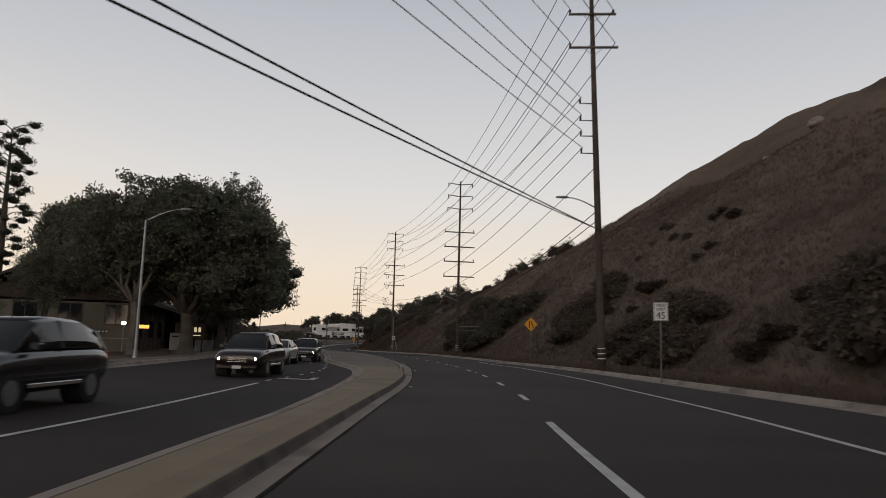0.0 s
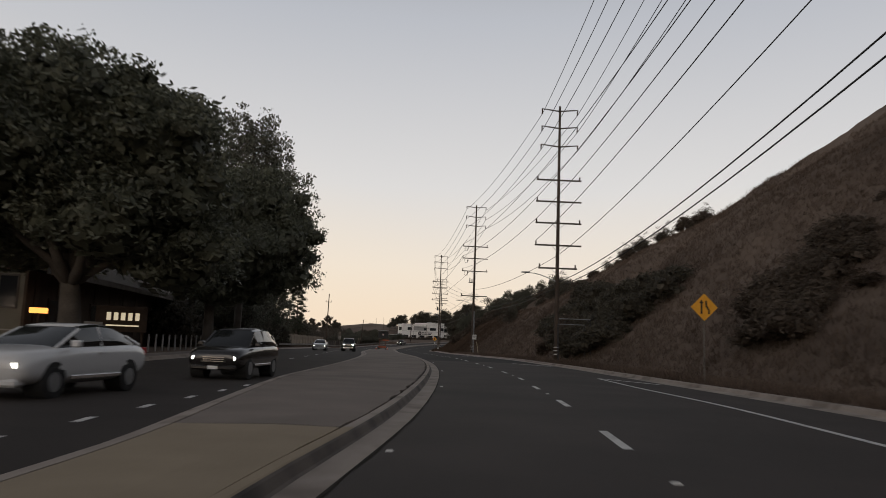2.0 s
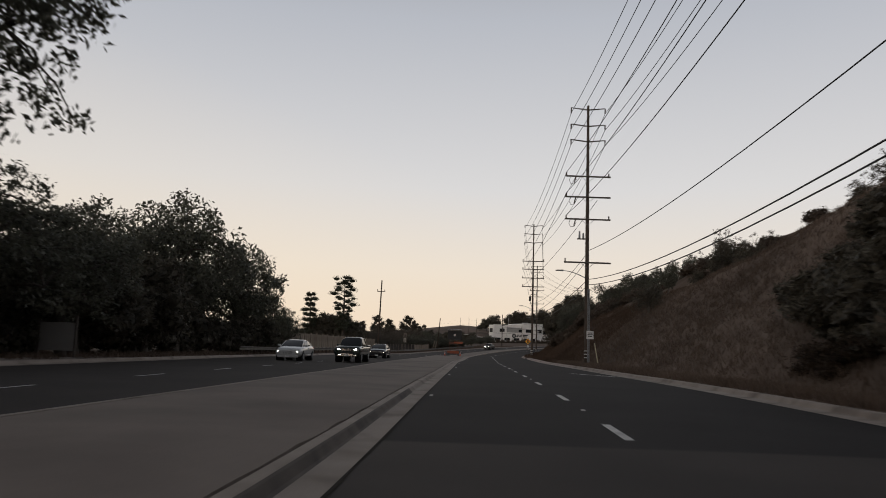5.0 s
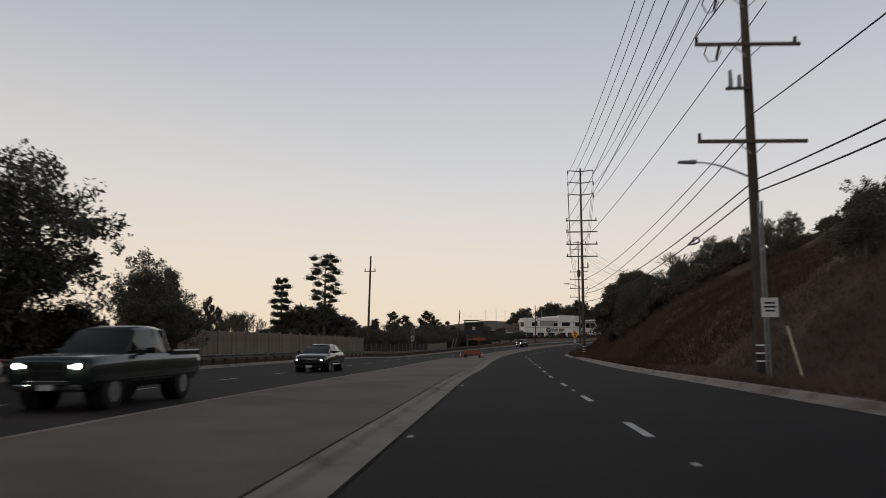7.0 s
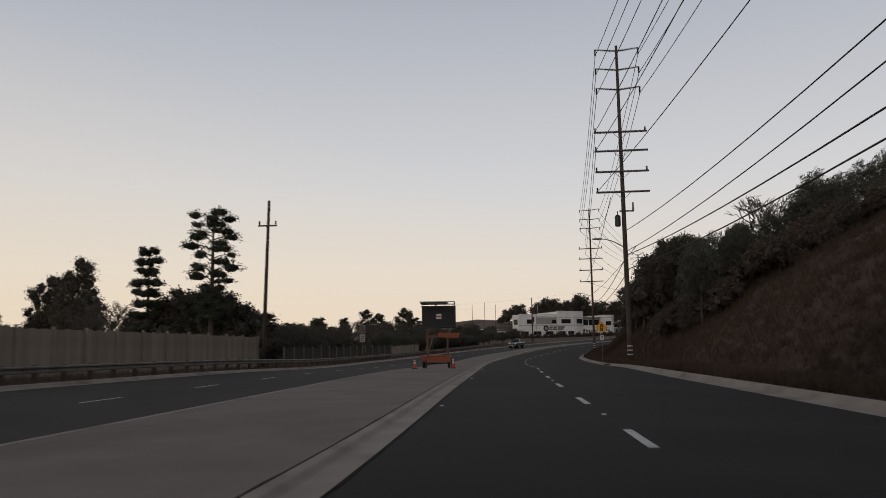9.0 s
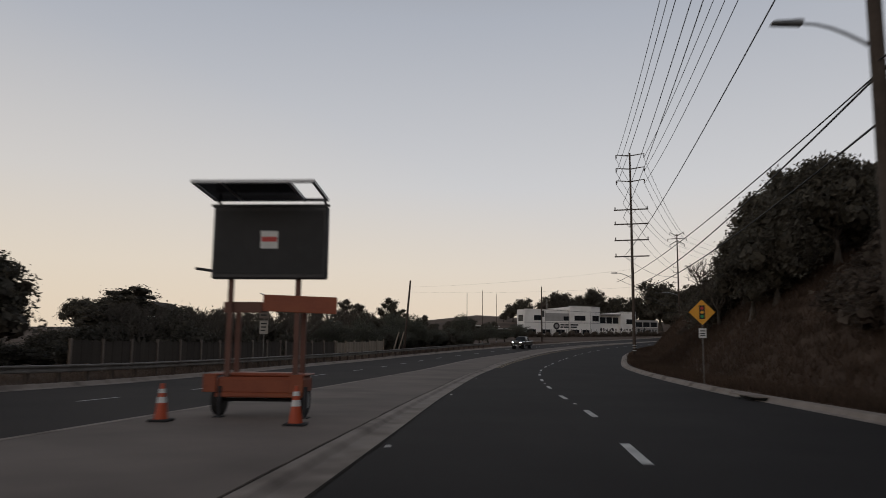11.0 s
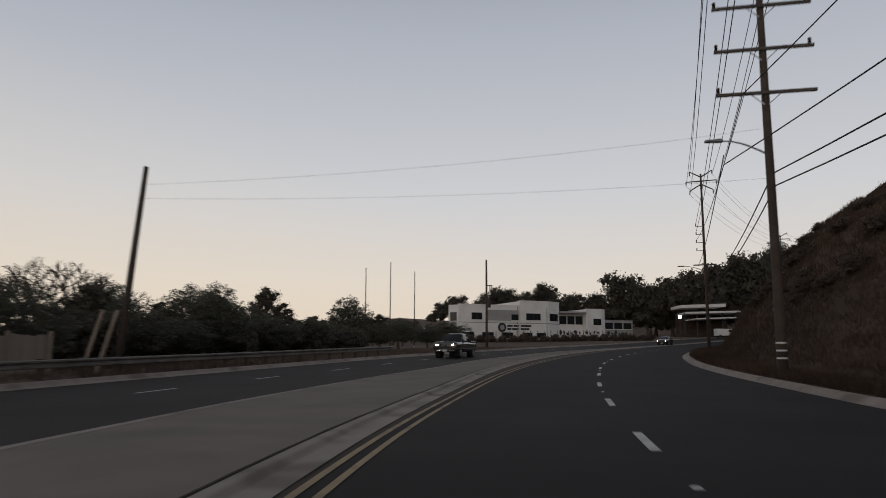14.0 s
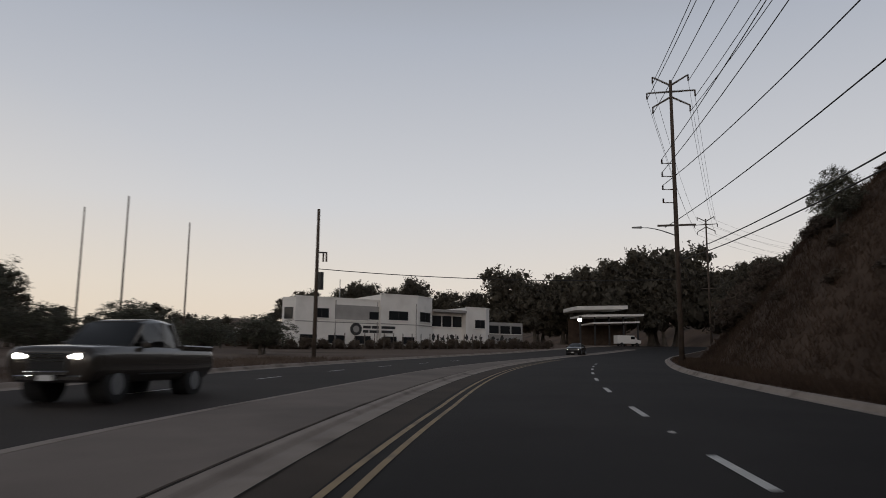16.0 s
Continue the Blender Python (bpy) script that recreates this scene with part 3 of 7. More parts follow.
def road_up(line, y, off):
    """Height of the crowned road surface above its level line."""
    x = float(line(y)) + off
    for a, b, top in ((GUTTER, RIGHTKERB, 0.02), (LEFTKERB, MEDLEFT, 0.03)):
        p, q = float(a(y)), float(b(y))
        if p <= x <= q:
            k = abs((x - p) / (q - p) - 0.5) * 2
            return top * (1 - k)
    return 0.0


def mark(name, mat, line, y0, y1, width=0.12, off=0.0, label="painted road line", off1=None):
    ys = np.linspace(y0, y1, max(2, int((y1 - y0) / 1.5) + 1))
    o = np.linspace(off, off if off1 is None else off1, len(ys))
    bm = bmesh.new()
    prev = None
    for y, q in zip(ys, o):
        z = road_up(line, float(y), q) + 0.009
        a, b = bm.verts.new(at(line, float(y), q - width / 2, z)), bm.verts.new(at(line, float(y), q + width / 2, z))
        if prev:
            bm.faces.new((prev[0], prev[1], b, a))
        prev = (a, b)
    return solid(name, bm, mat, label, "road marking", kind="structure")


DASH = spline([(0, 15.5), (2, 29.5), (5, 51), (9, 80.3), (13, 111.2), (15, 126.2), (18, 148.1), (20, 163.6), (23, 185.3), (26, 206.8), (28, 221.3), (30, 235.1), (31, 242.2), (34, 264.1), (36, 278.4), (38, 291.4), (40, 305.2), (46, 341)])
for i in range(0, 46):
    yc = float(DASH(i))
    mark("lane_dash", M_WHITE, LANELINE, yc - 1.07, yc + 1.07, 0.15, label="white painted lane dash on asphalt")
mark("lane_line", M_WHITE, LANELINE, -20, 9.0, 0.15, label="solid white lane line on asphalt")
mark("edge_line", M_WHITE, EDGELINE, -20, 61, 0.17, label="solid white shoulder line on asphalt")
mark("edge_taper", M_WHITE, RIGHTKERB, 57.0, 61.6, 0.24, off=-0.35, off1=-2.0, label="white taper line slanting to the kerb")
mark("edge_taper", M_WHITE, RIGHTKERB, 80.3, 84.2, 0.27, off=-0.3, off1=-2.6, label="white taper line slanting to the kerb")
mark("edge_taper", M_WHITE, RIGHTKERB, 115.8, 119.2, 0.32, off=-0.2, off1=-2.2, label="white taper line slanting to the kerb")
mark("yellow_line", M_YELLOW, GUTTER, 247, 271, 0.1, off=0.1, off1=0.31, label="faded yellow line of the double centre line")
mark("yellow_line", M_YELLOW, GUTTER, 247, 271, 0.1, off=0.36, off1=0.58, label="faded yellow line of the double centre line")
mark("yellow_line", M_YELLOW, GUTTER, 271, 300, 0.1, off=0.31, off1=0.97, label="faded yellow line of the double centre line")
mark("yellow_line", M_YELLOW, GUTTER, 271, 300, 0.1, off=0.58, off1=1.25, label="faded yellow line of the double centre line")
mark("yellow_line", M_YELLOW, GUTTER, 300, 350, 0.1, off=0.97, label="faded yellow line of the double centre line")
mark("yellow_line", M_YELLOW, GUTTER, 300, 350, 0.1, off=1.25, label="faded yellow line of the double centre line")
tagged(new("worn_strip", strip("worn_strip", M_OLDASPH, 250, 350, 2.0, [rail(GUTTER, 0.01, 0.004), (lambda y: GUTTER(y) + 0.1 + 0.7 * np.clip((y - 250) / 50, 0, 1), lambda y: y * 0 + 0.005)])), "brown worn asphalt strip beside the gutter", "road patch", kind="structure")
y = 62.0
while y < 345:
    mark("lane_dash", M_WHITE, MEDLEFT, y, y + 2.1, 0.12, off=-4.1, label="white painted lane dash on the oncoming side")
    y += 7.32
mark("pocket_line", M_WHITE, MEDLEFT, -30, 21, 0.14, off=-2.9, label="solid white turn lane line")
for i in range(11):
    yy = 22.5 + i * 2.45
    mark("pocket_dash", M_WHITE, MEDLEFT, yy, yy + 0.75, 0.14, off=-2.9 + i * 0.24, label="short white turn lane dash")
mark("lane_dash", M_WHITE, MEDLEFT, 33, 36, 0.12, off=-6.4, label="white painted lane dash on the oncoming side")
mark("lane_dash", M_WHITE, MEDLEFT, 47, 50, 0.12, off=-5.2, label="white painted lane dash on the oncoming side")


def turn_arrow():
    bm = bmesh.new()
    for pts in ([(-0.12, 0), (0.12, 0), (0.12, 1.7), (-0.12, 1.9)], [(-0.12, 1.9), (0.12, 1.7), (-0.55, 1.05), (-0.7, 1.3)], [(-0.35, 1.65), (-0.85, 0.75), (-1.35, 1.3)]):
        bm.faces.new([bm.verts.new((x, -y, 0)) for x, y in pts])
    ob = solid("turn_arrow", bm, M_WHITE, "worn white turn arrow painted on asphalt", "road marking", kind="structure")
    p = at(MEDLEFT, 25.0, -1.5, 0.03)
    ob.matrix_world = Matrix.Translation(p) @ Euler((0, 0, radians(-12))).to_matrix().to_4x4()


turn_arrow()


def reflector():
    bm = bmesh.new()
    box(bm, -0.05, 0.05, -0.05, 0.05, 0, 0.02)
    for v in bm.verts:
        if v.co.z > 0.01:
            v.co.x *= 0.7
            v.co.y *= 0.5
    return solid("road_marker", bm, M_WHITE, "small white raised road marker on asphalt", "road marker", "raised markers on the lane line")


marker = reflector()
marker.matrix_world = Matrix.Translation(at(LANELINE, float(DASH(2.5)), 0, 0.02))
for i in range(4, 40, 2):
    copy_thing(marker, Matrix.Translation(at(LANELINE, float(DASH(i + 0.5)), 0, 0.02)))
for yy in range(20, 240, 15):
    copy_thing(marker, Matrix.Translation(at(GUTTER, float(yy), 0.18, 0.004)))


def drain():
    d = thing("kerb_drain", Matrix.Translation(at(RIGHTKERB, 214.5, 0, 0)), "dark storm drain inlet in the kerb", "storm drain")
    # solid black block in place of a hole, for the shade inside the inlet
    part("inlet_shade", B(0.42, 0.66, -1.2, 1.2, 0.02, 0.14), M_BLACK, d)
    part("cover", B(0.1, 0.6, -1.3, 1.3, 0.14, 0.175, 0.01), M_CONC, d)
    part("grate", B(0.05, 0.4, -0.5, 0.5, 0.022, 0.04), M_DARKSTEEL, d)


drain()

# SECTION: poles


def span_points(a, b, sag, n=14):
    a, b = Vector(a), Vector(b)
    return [a.lerp(b, k / n) - Vector((0, 0, 4 * sag * (k / n) * (1 - k / n))) for k in range(n + 1)]


def wire(a, b, sag, r=0.024, name="power_line", mat=None, label="thin aluminium power line strung between poles", group="overhead power lines"):
    return solid(name, T(span_points(a, b, sag), r, 5), mat or M_WIRE, label, "overhead wire", group)


def insulator(p, parent, hang=False, tip=None):
    """A stack of sheds, standing or hanging towards tip."""
    p = Vector(p)
    q = Vector(tip) if tip is not None else p + Vector((0, 0, -0.5 if hang else 0.32))
    bm = bmesh.new()
    n = 9
    tube(bm, [p.lerp(q, k / n) for k in range(n + 1)], [0.035 if k % 2 else 0.085 for k in range(n + 1)], 7)
    return part("insulator", bm, M_PORC, parent)


def street_light(parent, z, length, yaw, lift=0.7):
    c, s = math.cos(yaw), math.sin(yaw)
    pts = [(c * length * k, s * length * k, z + lift * math.sin(k * math.pi / 2)) for k in (0.06, 0.2, 0.4, 0.6, 0.8, 1.0)]
    arm = part("lamp_arm", T(pts, [0.045, 0.042, 0.04, 0.036, 0.033, 0.03], 7), M_STEEL, parent, "thin galvanised lamp arm")
    bm = bmesh.new()
    box(bm, -0.05, 0.68, -0.13, 0.13, -0.06, 0.09, 0.04)
    for v in bm.verts:
        if v.co.x > 0.4:
            v.co.z = v.co.z * 0.6 + 0.01
    head = part("lamp_head", bm, M_GREYCAN, arm, "grey cobra-head street lamp, unlit")
    head.matrix_local = Matrix.Translation(pts[-1]) @ Euler((0, 0, yaw)).to_matrix().to_4x4()


def power_pole(x, y, top, arms, yaw=0.0, lamp=None, bands=True, swept=3, pegs=(), base_r=0.2, z0=None):
    """A tall wooden pole. arms: heights over the foot with half lengths; the first swept ones are bent upward."""
    z0 = gl(x, y) - 0.05 if z0 is None else z0
    pole = thing("power_pole", Matrix.Translation((x, y, z0)), "tall dark wooden power pole with stacked crossarms", "power pole", "power poles along the road")
    part("shaft", T([(0, 0, -0.3), (0, 0, 2), (0, 0, top * 0.5), (0, 0, top)], [base_r, base_r * 0.96, base_r * 0.78, base_r * 0.5], 12), M_POLE, pole, smooth=True)
    ends = []
    c, s = math.cos(yaw), math.sin(yaw)
    for i, (z, half) in enumerate(arms):
        bend = i < swept
        e = []
        if bend:
            for side in (-1, 1):
                tip = Vector((side * half * c, side * half * s, z + 0.16))
                part("crossarm", T([(0, 0, z - 0.02), tip * 0.5 + Vector((0, 0, (z - 0.02) * 0.5)), tip], [0.07, 0.06, 0.045], 6), M_ARM, pole)
                insulator(tip, pole, True)
                e.append(tip - Vector((0, 0, 0.5)))
        else:
            bm = bmesh.new()
            box(bm, -half, half, -0.06, 0.06, z - 0.07, z + 0.07, 0.012)
            for v in bm.verts:
                v.co.y -= base_r * 0.8
            arm = part("crossarm", bm, M_ARM, pole)
            arm.rotation_euler = (0, 0, yaw)
            for side in (-1, 1):
                br = part("brace", B(0, 0.62, -0.015, 0.015, -0.02, 0.02), M_STEEL, pole)
                br.matrix_local = Euler((0, 0, yaw + (math.pi if side < 0 else 0))).to_matrix().to_4x4() @ Matrix.Translation((0.08, -base_r * 0.75 * side * (1 if side > 0 else 1), z - 0.5)) @ Euler((0, radians(-42), 0)).to_matrix().to_4x4()
                tip = Vector((side * (half - 0.12) * c, side * (half - 0.12) * s, z + 0.07))
                if side < 0 or i % 2:
                    insulator(tip, pole)
                e.append(tip + Vector((0, 0, 0.34)))
        ends.append([Vector((x, y, z0)) + q for q in e])
    for z in pegs:
        part("side_peg", T([(0, 0, z), (-0.95 * c, -0.95 * s, z + 0.02)], [0.045, 0.03], 6), M_ARM, pole)
        insulator((-0.9 * c, -0.9 * s, z + 0.02), pole)
    if bands:
        for z in (0.75, 1.05, 1.35):
            part("reflector_band", T([(0, 0, z), (0, 0, z + 0.07)], base_r * 0.985 + 0.006, 14), M_SIGNW, pole, "pale reflective band")
    if lamp:
        street_light(pole, *lamp)
    return pole, ends


LOW = 1.95
UP = 1.6
p1, e1 = power_pole(-1.35, 36.9, 26.0, [(24.6, 1.5), (22.4, 1.5), (20.2, 1.55)], radians(-14), (9.9, 1.9, radians(170)), swept=0, pegs=(16.6, 15.5, 14.5, 13.4), base_r=0.24)
# the first pole leans a little over the road
LEAN = math.tan(radians(1.7))
p1.rotation_euler = (0, -radians(1.7), 0)
e1 = [[q - Vector((q.z * LEAN, 0, 0)) for q in pair] for pair in e1]
p2, e2 = power_pole(3.3, 88.0, 23.0, [(22.55, UP), (20.95, UP), (19.25, 1.65), (16.13, 2.0), (14.18, 2.02), (12.25, 2.04), (10.27, 2.06), (8.24, 1.7)], radians(-4), (7.05, 2.6, radians(185)), base_r=0.2)
p3, e3 = power_pole(4.4, 142.8, 24.4, [(24.0, UP), (22.4, UP), (20.9, UP), (17.5, 2.1), (15.54, 2.1), (13.45, 2.1), (9.42, 2.15)], radians(2), (7.95, 2.2, radians(178)), base_r=0.22)
p4, e4 = power_pole(5.65, 206.0, 24.0, [(23.6, UP), (22.1, UP), (20.55, UP), (17.22, LOW), (15.78, LOW), (14.2, LOW), (12.66, LOW)], radians(-3), (8.5, 1.7, radians(178)), base_r=0.2)
# the wires sit low on the fourth pole
e4 = e4[:3] + [[q - Vector((0, 0, 0.3)) for q in pair] for pair in e4[3:]]
p5, e5 = power_pole(13.5, 274.3, 23.9, [(23.6, UP), (22.0, UP), (20.5, UP), (17.1, LOW), (15.4, LOW), (13.5, LOW), (11.6, LOW)], radians(-14), (9.0, 1.8, radians(165)), base_r=0.2)


def star_pole(x, y, z0, top, yaw, pegs=(), lamp=None):
    """A pole whose two upper arm pairs lean up and down round a level one."""
    pole = thing("power_pole", Matrix.Translation((x, y, z0)), "tall wooden power pole with a splayed star of arms", "power pole", "power poles along the road")
    part("shaft", T([(0, 0, -0.3), (0, 0, top * 0.5), (0, 0, top)], [0.2, 0.16, 0.11], 12), M_POLE, pole, smooth=True)
    c, s = math.cos(yaw), math.sin(yaw)
    ends = []
    for z, dz, half in ((top - 0.4, 0.75, 1.3), (top - 0.9, 0.0, 1.75), (top - 1.3, -0.75, 1.35)):
        e = []
        for side in (-1, 1):
            tip = Vector((side * half * c, side * half * s, z + dz))
            part("splayed_arm", T([(0, 0, z), tip], [0.08, 0.06], 6), M_ARM, pole)
            insulator(tip, pole, True)
            e.append(Vector((x, y, z0)) + tip - Vector((0, 0, 0.5)))
        ends.append(e)
    for z in pegs:
        part("side_peg", T([(0, 0, z), (-0.9 * c, -0.9 * s, z + 0.03)], [0.045, 0.03], 6), M_ARM, pole)
        insulator((-0.85 * c, -0.85 * s, z + 0.03), pole)
        ends.append([Vector((x, y, z0)) + Vector((-0.85 * c, -0.85 * s, z + 0.35))] * 2)
    bm = B(-1.35, 1.35, -0.22, -0.1, 10.1, 10.24, 0.012)
    arm = part("crossarm", bm, M_ARM, pole)
    arm.rotation_euler = (0, 0, yaw)
    if lamp:
        street_light(pole, *lamp)
    return pole, ends


p6, e6 = star_pole(33.7, 331.9, gl(33.7, 331.9) - 0.05, 22.3 - 0.9, radians(-25), (14.9, 13.9, 12.9, 11.9), (9.4, 2.5, radians(155)))
p7, e7 = star_pole(72.2, 389.0, gl(72.2, 389.0) - 0.05, 24.6 - gl(72.2, 389.0), radians(-35))
p8, e8 = star_pole(112.0, 415.0, gl(112, 415) - 0.05, 25.5 - gl(112, 415), radians(-40))


def pole_gear():
    """Switch gear, riser pipes and the plate on the third pole, the transformer on the fourth."""
    for z in (17.5, 15.54, 13.45):
        pts = [(-1.6, -0.2, z), (-1.75, -0.25, z - 0.4), (-1.6, -0.3, z - 0.75), (-1.25, -0.25, z - 0.7), (-1.05, -0.2, z - 0.25)]
        part("jumper_loop", T(pts, 0.025, 5), M_CABLE, p3)
        part("fused_cutout", T([(-1.15, -0.28, z - 0.1), (-1.3, -0.3, z - 0.65)], [0.06, 0.05], 7), M_PORC, p3)
    box_arm = part("equipment_bracket", B(-0.95, 0, -0.25, -0.13, 11.55, 11.65), M_ARM, p3)
    part("arrester", T([(-0.75, -0.2, 11.65), (-0.75, -0.2, 12.35)], [0.1, 0.07], 8), M_GREYCAN, box_arm)
    part("arrester", T([(-0.4, -0.2, 11.65), (-0.4, -0.2, 12.15)], [0.1, 0.07], 8), M_GREYCAN, box_arm)
    for dx in (0.08, 0.2):
        part("riser_pipe", T([(dx, -0.2, 0.1), (dx, -0.19, 7.0)], 0.05, 7), M_GREYCAN, p3, "grey riser pipe")
    plate = part("notice_plate", B(-0.05, 0.6, -0.29, -0.265, 2.45, 3.2, 0.008), M_SIGNW, p3, "white metal notice plate with black bars")
    for z, w in ((3.0, 0.4), (2.85, 0.46), (2.7, 0.36)):
        part("print_bar", B(0.275 - w / 2, 0.275 + w / 2, -0.294, -0.2905, z - 0.035, z + 0.035), M_BLACK, plate)
    guy = part("guy_guard", T([(0.75, -1.9, -0.05), (0.5, -1.25, 2.1)], 0.045, 7), M_CREAM, p3, "pale cream guy wire guard")
    part("guy_wire", T([(0.5, -1.25, 2.1), (0, 0, 7.6)], 0.012, 5), M_WIRE, p3)
    can = part("transformer", T([(-0.46, 0, 10.1), (-0.46, 0, 10.15), (-0.46, 0, 10.85), (-0.46, 0, 10.95)], [0.16, 0.21, 0.21, 0.12], 14), M_DARKSTEEL, p4, "dark grey can transformer")
    part("bushing", T([(-0.46, 0, 10.95), (-0.46, 0, 11.25)], [0.05, 0.03], 7), M_PORC, can)
    part("equipment_bracket", B(-0.3, 0.75, -0.06, 0.06, 11.2, 11.3), M_ARM, p4)
    part("arrester", T([(0.7, 0, 11.3), (0.7, 0, 11.9)], [0.09, 0.06], 8), M_GREYCAN, p4)


pole_gear()

# wires along the line of poles, sagging a little
AWAY = Vector((-38.0, -43.0, 0.0))
for i in range(3):
    for k in (0, 1):
        wire(e1[i][k] + AWAY, e1[i][k], 0.6)
        wire(e1[i][k], e2[i][k], 0.9)
        wire(e2[i][k], e3[i][k], 0.9)
        wire(e3[i][k], e4[i][k], 1.26)
        wire(e4[i][k], e5[i][k], 1.1)
        wire(e5[i][k], e6[i][k], 1.0)
        wire(e6[i][k], e7[i][k], 1.2, 0.014)
        wire(e7[i][k], e8[i][k], 0.8, 0.014)
for n, (i, z1, z5) in enumerate(((3, 16.6, 17.4), (4, 15.5, 15.7), (5, 14.5, 11.1), (6, 13.4, 0))):
    c1 = Vector((-2.25 - z1 * LEAN, 36.9, z1 + 0.3))
    wire(c1, e2[i][0], 0.7)
    wire(c1 + AWAY, c1, 0.5)
    if z5:
        wire(e2[i][0], e3[i][0], 0.8)
        wire(e3[i][0] if n < 2 else Vector((5.3, 142.8, 15.0)), e4[i if n < 2 else 6][0], 1.05 if n < 2 else 0.8)
        at5 = Vector((12.63, 274.5, z5))
        wire(e4[i][0] if n < 2 else Vector((4.75, 206, 11.6)), at5, 0.7)
        wire(at5, e6[3 + n][0], 0.9)
# the lower pair of wires under the crossarms
wire((-1.7, 36.9, 12.6), (3.3, 87.8, 9.38), 0.7)
wire((3.3, 87.8, 9.38), (4.4, 142.6, 10.2), 0.7)
wire((4.4, 142.8, 10.0), (5.6, 206.0, 9.0), 1.0)
wire((4.4, 142.8, 9.4), (5.6, 206.0, 7.5), 1.0)
wire((6.5, 206.0, 8.0), (11.7, 274.5, 8.1), 0.7)
wire((11.7, 274.5, 8.5), (32.8, 331.9, 11.0), 0.7)


def comm(a, b, sag=1.0, r=0.03):
    wire(a, b, sag, r, "cable", M_CABLE, "thick black communication cable strung along the poles", "communication cables")


HIGH = [(-1.65, 36.9, 9.8), (3.45, 88, 7.05), (4.5, 142.8, 7.6), (5.75, 206, 7.3), (13.6, 274.3, 7.7), (33.85, 331.9, 9.0), (72.3, 389, 12.5)]
LOWER = [(-1.65, 36.9, 9.2), (3.45, 88, 6.65), (4.5, 142.8, 7.1), (5.9, 206, 6.3), (13.7, 274.3, 7.2), (33.85, 331.9, 8.6), (72.3, 389, 12.0)]
for line in (HIGH, LOWER):
    for a, b in zip(line, line[1:]):
        comm(a, b, 0.9)
# two cables that run back from the first pole over the road
comm((-1.6, 36.8, 8.6), (-41.6, -12.0, 6.5), 0.3, 0.03)
comm((-1.6, 36.8, 8.6), (-41.6, -12.6, 7.0), 0.3, 0.03)


def slack_loop(x, y, z):
    """A flat oval coil of spare cable tied to the strand."""
    t = thing("cable_coil", Matrix.Translation((x, y, z)), "flat oval coil of spare black cable hung on the strand", "cable coil")
    part("coil", T([(0.1 * math.sin(2 * a), 0.85 * math.cos(a), 0.16 * math.sin(a)) for a in [k * math.pi / 10 for k in range(21)]], 0.045, 6), M_CABLE, t)
    part("tie", T([(0, 0, -0.2), (0, 0, 0.2)], 0.03, 6), M_CABLE, t)


slack_loop(4.72, 152.6, 6.50)


def plain_pole(x, y, top, lean=0.0, arms=(), r=0.16, label="bare wooden utility pole beside the oncoming lanes"):
    z0 = gl(x, y) - 0.05
    h = top - z0
    pole = thing("utility_pole", Matrix.Translation((x, y, z0)), label, "utility pole", "utility poles beyond the oncoming lanes")
    part("shaft", T([(0, 0, -0.3), (lean * h * 0.5, 0, h * 0.5), (lean * h, 0, h)], [r, r * 0.85, r * 0.65], 10), M_POLE, pole, smooth=True)
    for z, half in arms:
        bm = B(-half + lean * z, half + lean * z, -0.22, -0.12, z - 0.06, z + 0.06, 0.01)
        part("crossarm", bm, M_ARM, pole)
        insulator((lean * z - half + 0.1, -0.17, z + 0.06), pole)
        insulator((lean * z + half - 0.1, -0.17, z + 0.06), pole)
    return pole


plain_pole(-21.9, 208.6, 12.5, 0.02, [(11.2, 0.75)])
plain_pole(-13.3, 277.0, 8.4, 0.08)
lp3 = plain_pole(8.0, 339.4, 12.6, 0.0, r=0.17)
part("transformer", T([(0.3, -0.35, 5.2), (0.3, -0.35, 6.5)], 0.22, 10), M_DARKSTEEL, lp3, "dark can transformer")
part("equipment_bracket", B(0, 0.75, -0.1, 0, 8.0, 8.1), M_DARKSTEEL, lp3)
part("fused_cutout", T([(0.45, -0.05, 8.0), (0.45, -0.05, 7.35)], 0.07, 7), M_PORC, lp3)
part("fused_cutout", T([(0.68, -0.05, 8.0), (0.68, -0.05, 7.35)], 0.07, 7), M_PORC, lp3)
wire((-12.75, 277.0, 7.6), (13.4, 274.3, 9.6), 0.35, 0.0045)
wire((-12.8, 277.0, 7.0), (13.4, 274.3, 7.5), 0.3, 0.0045)
wire((8.1, 339.4, 8.0), (33.7, 331.9, 7.2), 0.4, 0.03)
for x, yy, top in ((-7.1, 333.75, 10.8), (-4.05, 331.6, 11.2), (-1.25, 338.8, 11.0)):
    z0 = gl(x, yy)
    m = thing("mast", Matrix.Translation((x, yy, z0)), "slender pale bare mast rising over the trees", "mast", "three slender masts")
    part("shaft", T([(0, 0, -0.1), (0, 0, top - z0)], [0.075, 0.045], 8), M_POLE, m)
    part("base_collar", T([(0, 0, -0.02), (0, 0, 0.3)], 0.1, 8), M_STEEL, m)


def lamp_post(x, y, top, reach, yaw):
    z0 = gl(x, y)
    post = thing("street_lamp", Matrix.Translation((x, y, z0)), "tall grey steel street lamp with a curved arm, unlit", "street lamp")
    part("column", T([(0, 0, -0.1), (0, 0, top - 1.0 - z0)], [0.11, 0.07], 10), M_STEEL, post)
    part("base_cover", T([(0, 0, 0), (0, 0, 0.5)], [0.17, 0.14], 10), M_STEEL, post)
    street_light(post, top - 1.05 - z0, reach, yaw, 0.8)


